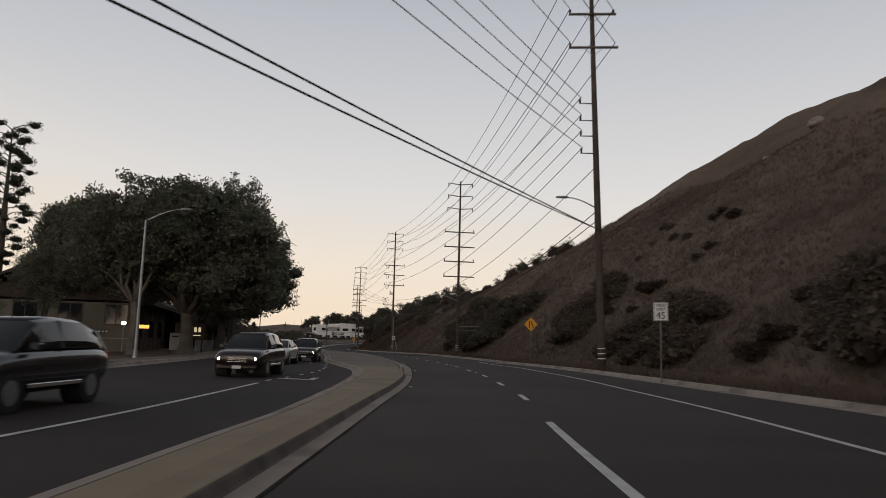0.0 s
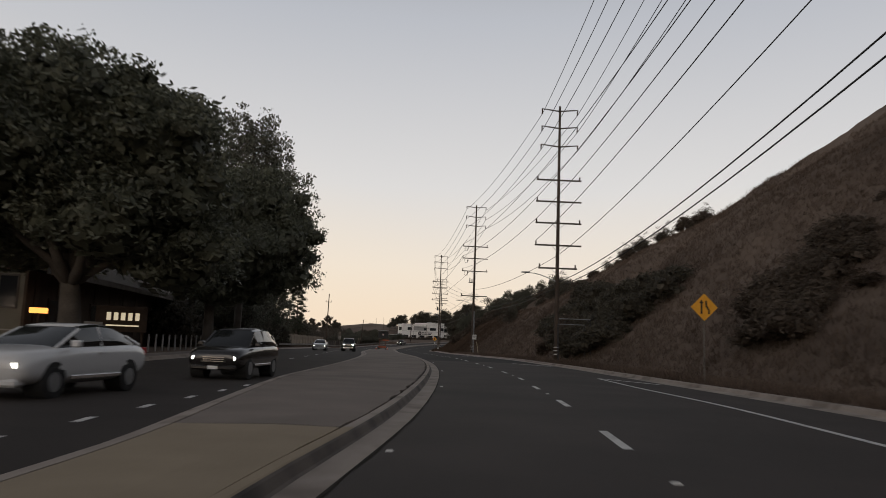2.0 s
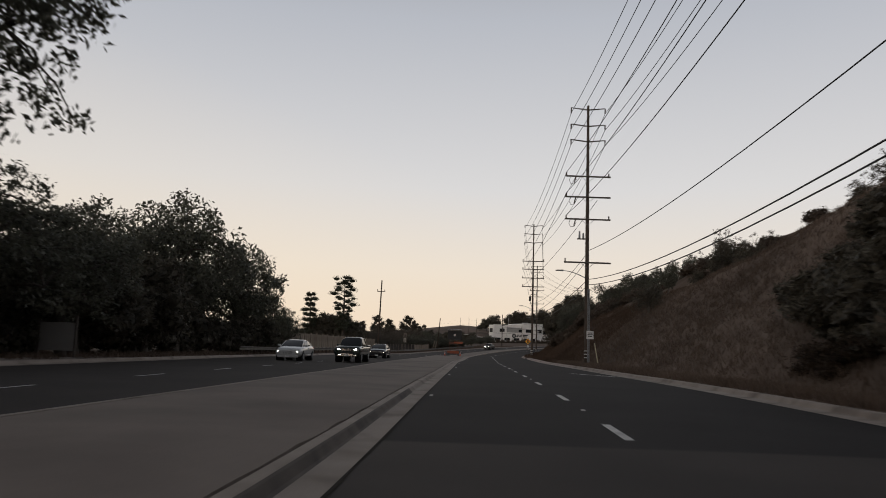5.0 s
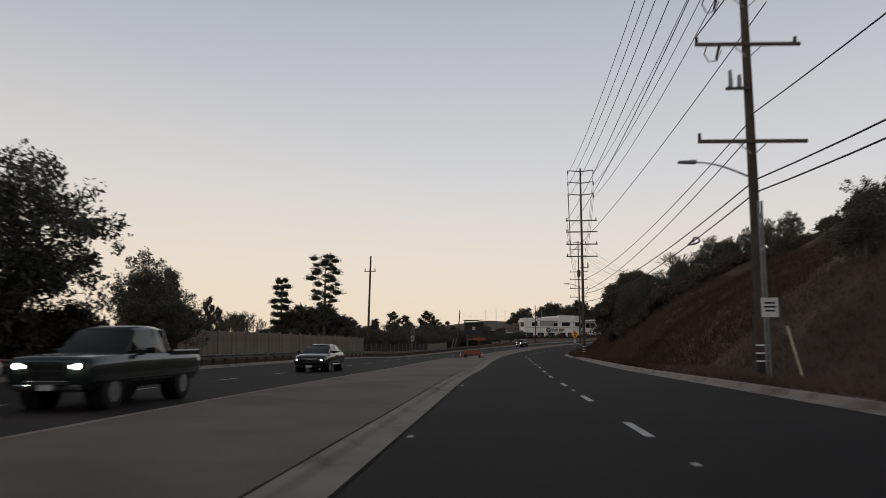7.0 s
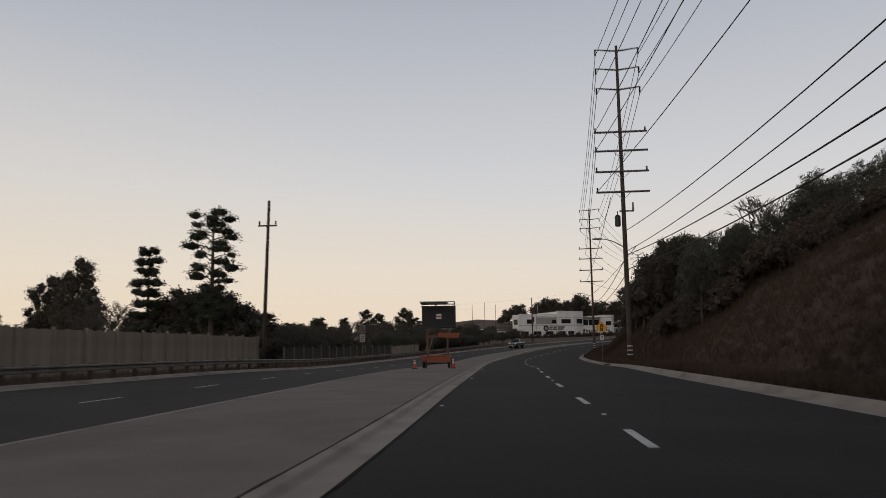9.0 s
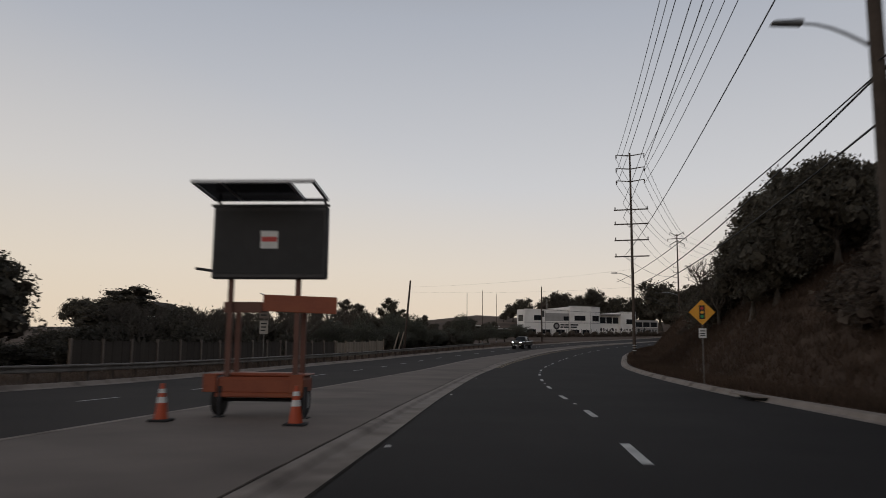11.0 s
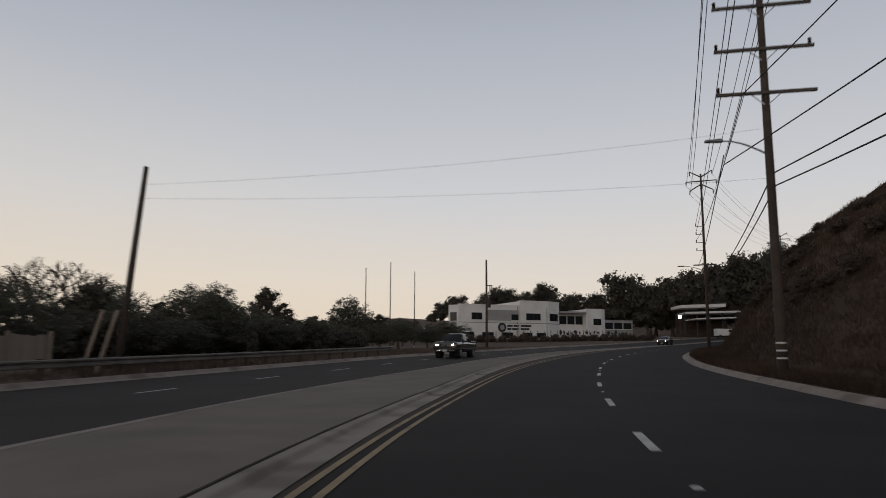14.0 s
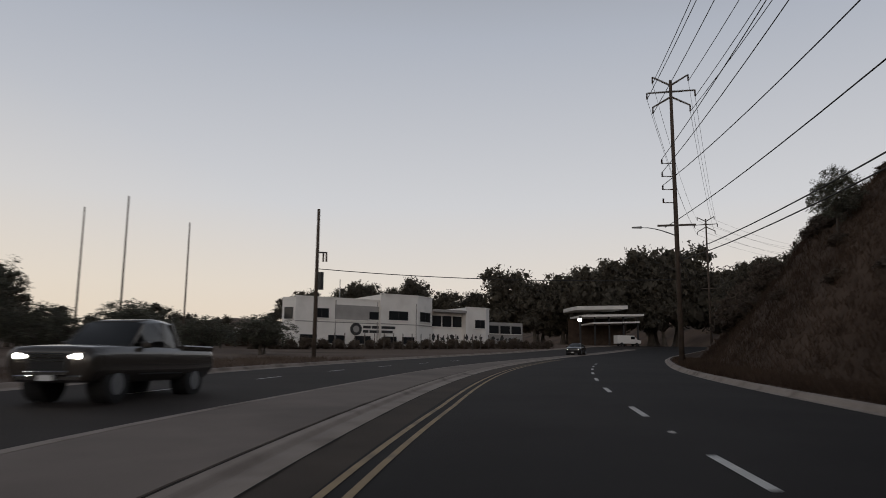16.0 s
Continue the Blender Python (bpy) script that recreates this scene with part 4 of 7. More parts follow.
lamp_post(-29.0, 46.4, 9.9, 2.3, radians(-15))

# ---- signs ----
def lettering(text, size, mat, name, parent, m):
    cu = bpy.data.curves.new(name, "FONT")
    cu.body, cu.size, cu.align_x, cu.align_y, cu.extrude = text, size, "CENTER", "CENTER", 0.003
    tmp = new("tmp", cu)
    me = bpy.data.meshes.new_from_object(tmp.evaluated_get(bpy.context.evaluated_depsgraph_get()))
    bpy.data.objects.remove(tmp)
    me.materials.clear()
    me.materials.append(mat)
    ob = new(name, me)
    ob.parent = parent
    ob.matrix_local = m
    return ob


FACE = Euler((radians(90), 0, 0)).to_matrix().to_4x4()


def sign_base(name, x, y, h, label, turn):
    z0 = gl(x, y) - 0.03
    s = thing(name, Matrix.Translation((x, y, z0)) @ Euler((0, 0, radians(turn))).to_matrix().to_4x4(), label, "road sign")
    part("post", B(-0.03, 0.03, -0.02, 0.04, -0.3, h, 0.008), M_OLDSTEEL, s)
    return s


def speed_sign():
    s = sign_base("speed_limit_sign", -4.4, 25.0, 3.35, "white speed limit sign on a steel post below the hill", -12)
    b = part("panel", B(-0.33, 0.33, -0.035, -0.02, 2.6, 3.42, 0.006), M_SIGNW, s, "white reflective panel")
    for x0, x1, z0, z1 in ((-0.31, 0.31, 3.39, 3.405), (-0.31, 0.31, 2.615, 2.63), (-0.31, -0.295, 2.615, 3.405), (0.295, 0.31, 2.615, 3.405)):
        part("border", B(x0, x1, -0.039, -0.036, z0, z1), M_BLACK, b)
    for t, size, z in (("SPEED", 0.17, 3.28), ("LIMIT", 0.17, 3.11), ("45", 0.42, 2.83)):
        lettering(t, size, M_BLACK, "lettering", b, Matrix.Translation((0, -0.039, z)) @ FACE)


def diamond(s, z, half):
    bm = bmesh.new()
    box(bm, -half * 0.707, half * 0.707, -0.008, 0.008, -half * 0.707, half * 0.707, 0.004)
    bmesh.ops.rotate(bm, cent=(0, 0, 0), matrix=Euler((0, radians(45), 0)).to_matrix(), verts=bm.verts)
    bmesh.ops.translate(bm, vec=(0, -0.035, z), verts=bm.verts)
    return part("panel", bm, M_SIGNY, s, "amber diamond panel")


def merge_sign():
    s = sign_base("lane_ends_sign", 1.7, 57.1, 3.9, "amber diamond lane-ends sign on a steel post", -4)
    p = diamond(s, 3.42, 0.62)
    part("symbol", prism(bmesh.new(), [(-0.17, 3.12), (-0.09, 3.12), (-0.09, 3.6), (-0.03, 3.6), (-0.13, 3.76), (-0.23, 3.6), (-0.17, 3.6)], -0.049, -0.045), M_BLACK, p)
    part("symbol", prism(bmesh.new(), [(0.17, 3.12), (0.25, 3.12), (0.25, 3.3), (0.12, 3.52), (0.12, 3.72), (0.04, 3.72), (0.04, 3.48), (0.17, 3.28)], -0.049, -0.045), M_BLACK, p)


def signal_sign():
    s = sign_base("signal_ahead_sign", 6.6, 224.0, 3.9, "amber diamond signal-ahead sign on a steel post", -6)
    p = diamond(s, 3.35, 0.6)
    part("symbol", B(-0.13, 0.13, -0.052, -0.046, 3.03, 3.67, 0.002), M_BLACK, p)
    for z, m in ((3.54, M_RED), (3.35, M_SIGNY), (3.16, M_GREEN)):
        part("symbol_light", T([(0, -0.05, z), (0, -0.056, z)], 0.075, 12), m, p)
    b = part("lower_plate", B(-0.17, 0.17, -0.035, -0.02, 2.15, 2.6, 0.005), M_SIGNW, s, "small white plate under the diamond")
    for z in (2.48, 2.36, 2.26):
        part("print_bar", B(-0.11, 0.11, -0.039, -0.0355, z - 0.025, z + 0.025), M_BLACK, b)


speed_sign()
merge_sign()
signal_sign()


def solar_sign():
    x, y = -19.4, 240.9
    s = sign_base("solar_sign", x, y, 5.0, "post with a solar panel and two dull plates", 0)
    pan = part("solar_panel", B(-0.48, 0.48, -0.42, 0.42, -0.02, 0.02, 0.004), M_SOLAR, s, "dark tilted solar panel")
    pan.matrix_local = Matrix.Translation((0.15, 0, 5.05)) @ Euler((0, radians(24), 0)).to_matrix().to_4x4()
    for z, half, paint in ((3.95, 0.36, M_DULLBROWN), (2.85, 0.31, M_SIGNGREY)):
        b = part("plate", B(-half, half, -0.05, -0.025, z - 0.5, z + 0.45, 0.006), paint, s)
        for k in range(3):
            part("print_bar", B(-half + 0.1, half - 0.1 - 0.05 * k, -0.055, -0.0505, z + 0.18 - 0.24 * k, z + 0.27 - 0.24 * k), M_BLACK, b)


solar_sign()


def pipe_frame():
    """A stand of pipes among the bushes at the second pole."""
    x, y = 5.72, 86.0
    z0 = gl(x, y) - 0.1
    h = 3.75 - z0
    f = thing("pipe_frame", Matrix.Translation((x, y, z0)), "pale steel pipe frame standing among dark bushes", "pipe frame")
    part("top_rail", T([(-2.75, 0, h), (0, 0, h)], 0.04, 8), M_GREYCAN, f)
    part("low_rail", T([(-2.75, 0.35, h - 0.45), (-0.4, 0.35, h - 0.45)], 0.035, 8), M_GREYCAN, f)
    part("side_rail", T([(0, 0, h), (-0.4, 0.35, h - 0.45)], 0.03, 8), M_DARKSTEEL, f)
    for px, py, pz in ((0, 0, h), (-2.75, 0, h), (-0.4, 0.35, h - 0.45), (-2.75, 0.35, h - 0.45)):
        part("upright", T([(px, py, gl(x + px, y + py) - z0 - 0.15), (px, py, pz)], 0.035, 8), M_DARKSTEEL, f)


pipe_frame()

# ---- plants ----
RNG = np.random.default_rng(7)


def leaf_cloud(rng, lobes, clusters, per, spread, size, fill=0.0, shell=(0.78, 1.06), droop=0.0):
    """Corners and faces of small leaves in clumps over the lobes of a crown, with a closed inner mass if fill > 0."""
    lobes = np.array(lobes, float)
    area = (lobes[:, 3] * lobes[:, 4] * lobes[:, 5]) ** (2 / 3)
    pick = rng.choice(len(lobes), clusters, p=area / area.sum())
    d = rng.normal(size=(clusters, 3))
    d /= np.linalg.norm(d, axis=1)[:, None]
    d[:, 2] = np.where(d[:, 2] < -0.55, -d[:, 2], d[:, 2])
    r = rng.uniform(shell[0], shell[1], clusters) ** 1.0
    c = lobes[pick, :3] + d * lobes[pick, 3:6] * r[:, None]
    p = np.repeat(c, per, 0) + rng.normal(size=(clusters * per, 3)) * spread * np.array([1, 1, 0.7])
    n = len(p)
    a = rng.normal(size=(n, 3))
    a[:, 2] -= droop
    a /= np.linalg.norm(a, axis=1)[:, None]
    b = np.cross(a, rng.normal(size=(n, 3)))
    b /= np.linalg.norm(b, axis=1)[:, None]
    L = size * rng.uniform(0.6, 1.3, n)[:, None]
    w = L * 0.42
    v = np.stack([p - a * L, p + b * w, p + a * L, p - b * w], 1).reshape(-1, 3)
    f = np.arange(4 * n).reshape(n, 4)
    if fill > 0:
        k = int(n * 0.4)
        pick = rng.choice(len(lobes), k, p=area / area.sum())
        d = rng.normal(size=(k, 3))
        d /= np.linalg.norm(d, axis=1)[:, None]
        q = lobes[pick, :3] + d * lobes[pick, 3:6] * (fill * rng.uniform(0.45, 1.0, k))[:, None]
        e = np.cross(d, rng.normal(size=(k, 3)))
        e /= np.linalg.norm(e, axis=1)[:, None]
        g = np.cross(d, e) + d * rng.normal(0, 0.35, k)[:, None]
        L = size * rng.uniform(1.5, 2.8, k)[:, None]
        inner = np.stack([q - e * L, q + g * L * 0.6, q + e * L, q - g * L * 0.6], 1).reshape(-1, 3)
        v = np.concatenate([v, inner])
        f = np.arange(len(v)).reshape(-1, 4)
    return v, f


def clump_cloud(rng, lobes, clumps, per, radius, size, hollow=0.3):
    """Leaves gathered in small separate clumps through the crown, so that the sky shows between them."""
    lobes = np.array(lobes, float)
    vol = lobes[:, 3] * lobes[:, 4] * lobes[:, 5]
    pick = rng.choice(len(lobes), clumps, p=vol / vol.sum())
    d = rng.normal(size=(clumps, 3))
    d /= np.linalg.norm(d, axis=1)[:, None]
    c = lobes[pick, :3] + d * lobes[pick, 3:6] * (rng.uniform(hollow**3, 1.0, clumps) ** (1 / 3))[:, None]
    r = radius * rng.uniform(0.55, 1.35, clumps)
    n = clumps * per
    o = rng.normal(size=(n, 3))
    o *= (rng.uniform(0, 1, n) ** 0.4 / np.linalg.norm(o, axis=1))[:, None]
    p = np.repeat(c, per, 0) + o * (np.repeat(r, per)[:, None] * np.array([1.0, 1.0, 0.75]))
    a = rng.normal(size=(n, 3))
    a[:, 2] -= 0.3
    a /= np.linalg.norm(a, axis=1)[:, None]
    b = np.cross(a, rng.normal(size=(n, 3)))
    b /= np.linalg.norm(b, axis=1)[:, None]
    L = size * rng.uniform(0.6, 1.3, n)[:, None]
    v = np.stack([p - a * L, p + b * L * 0.45, p + a * L, p - b * L * 0.45], 1).reshape(-1, 3)
    return v, np.arange(4 * n).reshape(n, 4), c


def airy_tree(name, label, group, trunk, lobes, leaf, clumps, per, radius, size, seed, hollow=0.3, branches=60, bark=None):
    """A tree of open clumps with its boughs showing between them."""
    rng = np.random.default_rng(seed)
    t = thing(name, Matrix(), label, "tree", group)
    h, r = trunk
    bm = bmesh.new()
    tube(bm, [(0, 0, -0.4), (0.02, 0, 0.2), (0.05, 0, 1.2), (0.15, 0.05, h * 0.6), (0.0, 0.12, h)], [r * 1.9, r * 1.4, r * 1.05, r * 0.9, r * 0.75], 10)
    hubs = []
    for cx, cy, cz, rx, ry, rz in lobes:
        hubs.append(limb(bm, (0, 0.12, h * 0.95), (cx, cy, cz), r * 0.5, r * 0.2, rng, 5))
    v, f, c = clump_cloud(rng, lobes, clumps, per, radius, size, hollow)
    hub = np.array([tuple(q) for q in hubs])
    for k in rng.choice(len(c), min(branches, len(c)), replace=False):
        q = hubs[int(np.argmin(((hub - c[k]) ** 2).sum(1)))]
        limb(bm, q, c[k], r * 0.16, 0.02, rng, 3)
    part("trunk", bm, bark or M_BARK, t, smooth=True)
    crown = new("crown", quads("crown", v, f, leaf))
    crown.parent = t
    return t


def limb(bm, a, b, r0, r1, rng, n=5, wob=0.12):
    a, b = Vector(a), Vector(b)
    L = (b - a).length
    pts, rad = [], []
    for k in range(n + 1):
        t = k / n
        j = 0 if k in (0,) else wob * L * 0.25
        pts.append(a.lerp(b, t) + Vector(rng.normal(size=3)) * j * (0.5 if k == n else 1) + Vector((0, 0, 0.12 * L * math.sin(t * math.pi))))
        rad.append(r0 + (r1 - r0) * t)
    tube(bm, pts, rad, 7)
    return pts[-1]


def make_tree(name, label, category, group, trunk, lobes, leaf, clusters, per, spread, size, fill, seed, shell=(0.78, 1.06), bark=None, droop=0.0, twigs=0, sprigs=0):
    """A tree round the origin: trunk (height, radius), limbs to every lobe, and a leafy crown."""
    rng = np.random.default_rng(seed)
    t = thing(name, Matrix(), label, category, group)
    bm = bmesh.new()
    h, r = trunk
    tube(bm, [(0, 0, -0.4), (r * 0.05, 0, 0.1), (r * 0.12, 0, 0.5), (r * 0.2, 0, 1.1), (0.1, 0.05, h * 0.6), (0.0, 0.12, h)], [r * 2.3, r * 1.8, r * 1.3, r * 1.02, r * 0.88, r * 0.78], 11)
    for cx, cy, cz, rx, ry, rz in lobes:
        e = limb(bm, (0, 0.12, h * 0.95), (cx, cy, cz), r * 0.5, r * 0.16, rng)
        for k in range(twigs):
            d = rng.normal(size=3)
            d /= np.linalg.norm(d)
            limb(bm, e, (cx + d[0] * rx * 0.9, cy + d[1] * ry * 0.9, cz + d[2] * rz * 0.9), r * 0.14, 0.02, rng, 3)
    part("trunk", bm, bark or M_BARK, t, smooth=True)
    crowd = list(lobes)
    for cx, cy, cz, rx, ry, rz in lobes[1:]:
        for k in range(sprigs):
            d = rng.normal(size=3)
            d /= np.linalg.norm(d)
            d[2] = abs(d[2]) if cz > h else d[2]
            q = rx * rng.uniform(0.25, 0.45)
            crowd.append((cx + d[0] * rx * 0.92, cy + d[1] * ry * 0.92, max(q, cz + d[2] * rz * 0.92), q, q, q * rng.uniform(0.6, 1.0)))
    v, f = leaf_cloud(rng, crowd, clusters, per, spread, size, fill, shell, droop)
    crown = new("crown", quads("crown", v, f, leaf))
    crown.parent = t
    return t


def place(proto, x, y, s=1.0, rot=None, first=False, zs=1.0, sink=0.1):
    rot = RNG.uniform(0, 6.28) if rot is None else rot
    m = Matrix.Translation((x, y, gl(x, y) - sink)) @ Euler((0, 0, rot)).to_matrix().to_4x4()
    ob = proto if first else copy_thing(proto, m)
    ob.matrix_basis = m
    ob.scale = (s, s, s * zs)
    return ob


def lobes_dome(n, radius, z0, z1, seed, lr=(0.38, 0.55)):
    """Lobes of a broad rounded crown between two heights."""
    rng = np.random.default_rng(seed)
    out = [(0, 0, (z0 + z1) / 2, radius * 0.72, radius * 0.72, (z1 - z0) * 0.42)]
    for k in range(n):
        a = k * 2.399 + rng.uniform(-0.3, 0.3)
        t = (k + 0.5) / n
        z = z0 + (z1 - z0) * (0.18 + 0.64 * t)
        rr = radius * (0.62 if t < 0.7 else 0.36) * rng.uniform(0.85, 1.1)
        q = radius * rng.uniform(*lr)
        out.append((rr * math.cos(a), rr * math.sin(a), z, q, q, q * rng.uniform(0.75, 0.95)))
    return out


FICUS_LABEL = "large dense dark green ficus tree beside the pavement"
ficus = make_tree("ficus_tree", FICUS_LABEL, "tree", "street trees", (4.2, 0.55), lobes_dome(16, 7.6, 3.4, 16.4, 3, (0.3, 0.46)), M_FICUS, 7600, 9, 0.27, 0.17, 0.8, 11, (0.8, 1.1), sprigs=5)
place(ficus, -27.6, 62.5, 0.95, 0.4, first=True).scale = (1.03, 1.03, 0.88)
LEANING = [(x + 2.1, y, z, rx, ry, rz) for x, y, z, rx, ry, rz in lobes_dome(15, 6.4, 4.4, 15.4, 4, (0.3, 0.48))] + [(-1.6, 0.0, 5.2, 2.2, 2.2, 1.7), (0.8, -1.6, 5.0, 2.2, 2.2, 1.7), (3.2, 0.4, 5.2, 2.3, 2.3, 1.8), (1.0, 1.8, 5.0, 2.2, 2.2, 1.6)]
ficus_b = make_tree("ficus_tree", "dense dark ficus tree leaning over the pavement", "tree", "street trees", (4.4, 0.45), LEANING, M_FICUS, 5200, 9, 0.25, 0.15, 0.8, 12, (0.8, 1.1), sprigs=5)
place(ficus_b, -26.0, 87.0, 1.0, 0.0, first=True)
place(ficus, -37.8, 76.0, 0.88, 3.9).scale = (0.85, 0.85, 0.95)
EUC_LOBES = [(0, 0, 15.0, 5.0, 5.0, 7.0), (2.6, 1.0, 17.0, 4.0, 4.0, 4.6), (-2.8, -0.5, 16.4, 4.0, 4.0, 5.0), (0.5, 2.8, 14.0, 4.2, 4.2, 5.6), (1.2, -2.6, 12.6, 4.2, 4.2, 5.4),
             (-2.2, 2.2, 10.4, 3.4, 3.4, 4.0), (3.4, -0.6, 11.0, 3.0, 3.0, 4.4), (0.0, 0.0, 20.2, 3.4, 3.4, 2.6)]
euc = airy_tree("eucalyptus_tree", "tall airy grey-green tree with sparse leaf clumps", "street trees", (8.0, 0.36), EUC_LOBES, M_EUC, 640, 44, 0.78, 0.16, 21, 0.45, 80)
place(euc, -25.2, 96.5, 1.05, 1.0, first=True).scale = (1.0, 1.0, 1.04)
SYCAMORE = [(-1.0, 0, 12.0, 3.6, 3.6, 3.4), (2.0, 1.0, 12.6, 3.0, 3.0, 3.0), (-3.4, -0.5, 10.4, 2.8, 2.8, 2.6), (0.6, -2.2, 10.6, 3.0, 3.0, 2.8), (-0.6, 2.4, 9.6, 3.0, 3.0, 2.8), (3.4, -0.6, 9.8, 2.4, 2.4, 2.2), (-4.2, 1.2, 7.6, 2.0, 2.0, 1.8)]
sycamore = airy_tree("sycamore_tree", "pale-trunked tree whose leaf clumps let the sky through", "street trees", (4.4, 0.34), SYCAMORE, M_FICUS, 520, 46, 0.78, 0.15, 23, 0.3, 50, M_PALEBARK)
place(sycamore, -31.2, 58.4, 0.96, 0.2, first=True)
place(sycamore, -38.0, 60.0, 0.56, 2.2)
place(sycamore, -42.5, 56.0, 0.46, 4.0)
AIRY = [(0, 0, 5.6, 3.4, 3.4, 2.8), (2.0, 0.6, 5.0, 2.4, 2.4, 2.4), (-2.0, -0.4, 5.6, 2.4, 2.4, 2.6), (0.4, 2.0, 5.2, 2.4, 2.4, 2.4), (0.2, -2.0, 4.6, 2.6, 2.6, 2.4), (0.3, 0.2, 7.4, 2.2, 2.2, 1.6), (-1.6, 1.4, 3.4, 1.8, 1.8, 1.6), (2.6, -1.0, 3.2, 1.6, 1.6, 1.6)]
airy = airy_tree("spreading_tree", "rounded tree with gaps between dark leaf clumps", "street trees", (2.6, 0.24), AIRY, M_EUC, 360, 42, 0.6, 0.13, 22, 0.35, 50)
place(airy, -29.9, 134.0, 1.45, 2.0, first=True)
place(airy, -34.0, 128.0, 1.25, 2.6)
place(airy, -29.2, 147.4, 1.25, 4.1).scale = (1.22, 1.22, 1.24)
place(airy, -31.6, 166.0, 0.9, 5.0).scale = (0.62, 0.62, 0.94)
place(airy, -28.6, 165.4, 0.7, 1.2).scale = (0.55, 0.55, 0.62)
place(airy, -33.6, 140.5, 1.15, 0.7)
place(airy, -28.2, 107.0, 1.0, 0.5)
place(airy, -27.5, 113.0, 0.9, 3.3)
round_tree = make_tree("broadleaf_tree", "rounded dark broadleaf tree", "tree", "broadleaf trees", (2.0, 0.26), lobes_dome(12, 4.2, 0.9, 8.6, 5, (0.3, 0.48)), M_DARKSHRUB, 1000, 9, 0.3, 0.19, 0.76, 31, (0.78, 1.14), sprigs=4)
place(round_tree, -29.5, 118.0, 0.85, 0.3, first=True)
for x, y, sc in ((-28.8, 126, 0.8), (-33, 112, 0.75), (-36, 120, 0.8), (-46, 60, 0.65), (-58, 70, 0.7),
                 (-47, 62, 0.6), (-55, 52, 0.7), (-36.5, 132, 0.85), (-42, 140, 0.85), (-38, 100, 0.65), (-34, 106, 0.65), (-35.0, 103, 0.7), (-36.4, 109, 0.8)):
    place(round_tree, x, y, sc)
far_tree = make_tree("distant_tree", "distant dark broadleaf tree with a rounded crown", "tree", "far woods", (2.0, 0.26), lobes_dome(12, 4.2, 0.9, 8.6, 5, (0.3, 0.48)), M_DARKSHRUB, 600, 6, 0.3, 0.185, 0.78, 32, (0.78, 1.14), sprigs=4)
place(far_tree, -160, 420, 1.2, 0.3, first=True)
# low thicket that closes the gaps under the street trees
belt = make_tree("hedge_bush", "dark untrimmed hedge bush reaching the ground", "bush", "hedge bushes", (0.6, 0.12), lobes_dome(11, 2.6, 0.0, 4.6, 9, (0.3, 0.5)), M_DARKSHRUB, 440, 7, 0.24, 0.15, 0.74, 33, (0.76, 1.18), sprigs=4)
place(belt, -31.0, 106.0, 0.8, first=True)
for k in range(18):
    y = 98 + k * 2.3 + RNG.uniform(-1, 1)
    place(belt, float(LEFTKERB(y)) - RNG.uniform(5.5, 9), y, RNG.uniform(0.6, 1.0), sink=0.2)
for x, y, sc in ((-29.5, 141.5, 0.8), (-27.8, 144.0, 0.85), (-29.6, 147.0, 0.75), (-27.2, 148.5, 0.8), (-28.8, 151.0, 0.7), (-26.6, 151.8, 0.55), (-33.6, 166.5, 0.55), (-32.2, 168.0, 0.5), (-30.4, 167.0, 0.45), (-36.5, 172.0, 0.6)):
    place(belt, x, y, sc, sink=0.2)
for k in range(16):
    place(belt, -50 + RNG.uniform(-8, 8), 36 + k * 8, RNG.uniform(0.7, 1.1), sink=0.2)
def lobes_column(seed, n=15):
    """Uneven lobes of a ragged upright crown, ten metres high."""
    rng = np.random.default_rng(seed)
    out = [(0, 0, 3.4, 1.5, 1.5, 2.2)]
    for k in range(n):
        t = (k + 0.5) / n
        a, q = k * 2.399 + rng.uniform(-0.4, 0.4), rng.uniform(0.75, 1.45) * (1.15 - 0.45 * t)
        rr = rng.uniform(0.5, 2.3) * (1.1 - 0.7 * t)
        out.append((rr * math.cos(a), rr * math.sin(a), 1.4 + 7.8 * t, q, q, q * rng.uniform(0.8, 1.2)))
    return out


shaggy = make_tree("ragged_tree", "dark ragged upright tree with an uneven crown", "tree", "ragged trees", (2.4, 0.2), lobes_column(14), M_DARKSHRUB, 900, 8, 0.26, 0.13, 0.7, 35, (0.7, 1.15), sprigs=5)


def to_top(proto, high, x, y, top, wide=1.0, first=False):
    k = (top - gl(x, y) + 0.1) / high
    ob = place(proto, x, y, k, first=first)
    ob.scale = (k * wide, k * wide, k)


to_top(shaggy, 10.0, -29.5, 384, 13.3, 1.15, first=True)
for x, y, top, wide in ((-43, 396, 13.6, 1.2), (-36, 378, 11.4, 1.3), (-7, 361.4, 6.9, 1.5), (-10.5, 366, 6.0, 1.6), (-54, 372, 9.6, 1.4), (-62, 368, 8.5, 1.6), (-25, 376, 9.8, 1.5), (-19, 372, 7.2, 1.7), (-48, 380, 10.2, 1.4), (-36, 253, 6.0, 2.4), (-38.5, 255.5, 5.2, 2.2), (-18, 285, 4.2, 1.3), (-20.5, 288, 3.6, 1.5),
                        (-97, 318, 23.4, 0.8), (-101.5, 320, 20.5, 0.85), (-107, 323, 19.6, 0.85), (-113.5, 327, 18.2, 0.85),
                        (-54.0, 236, 9.4, 0.55), (-52.4, 237, 7.6, 0.6), (-25.3, 360.5, 10.6, 0.8), (-34.8, 348, 6.6, 1.3)):
    to_top(shaggy, 10.0, x, y, top, wide)
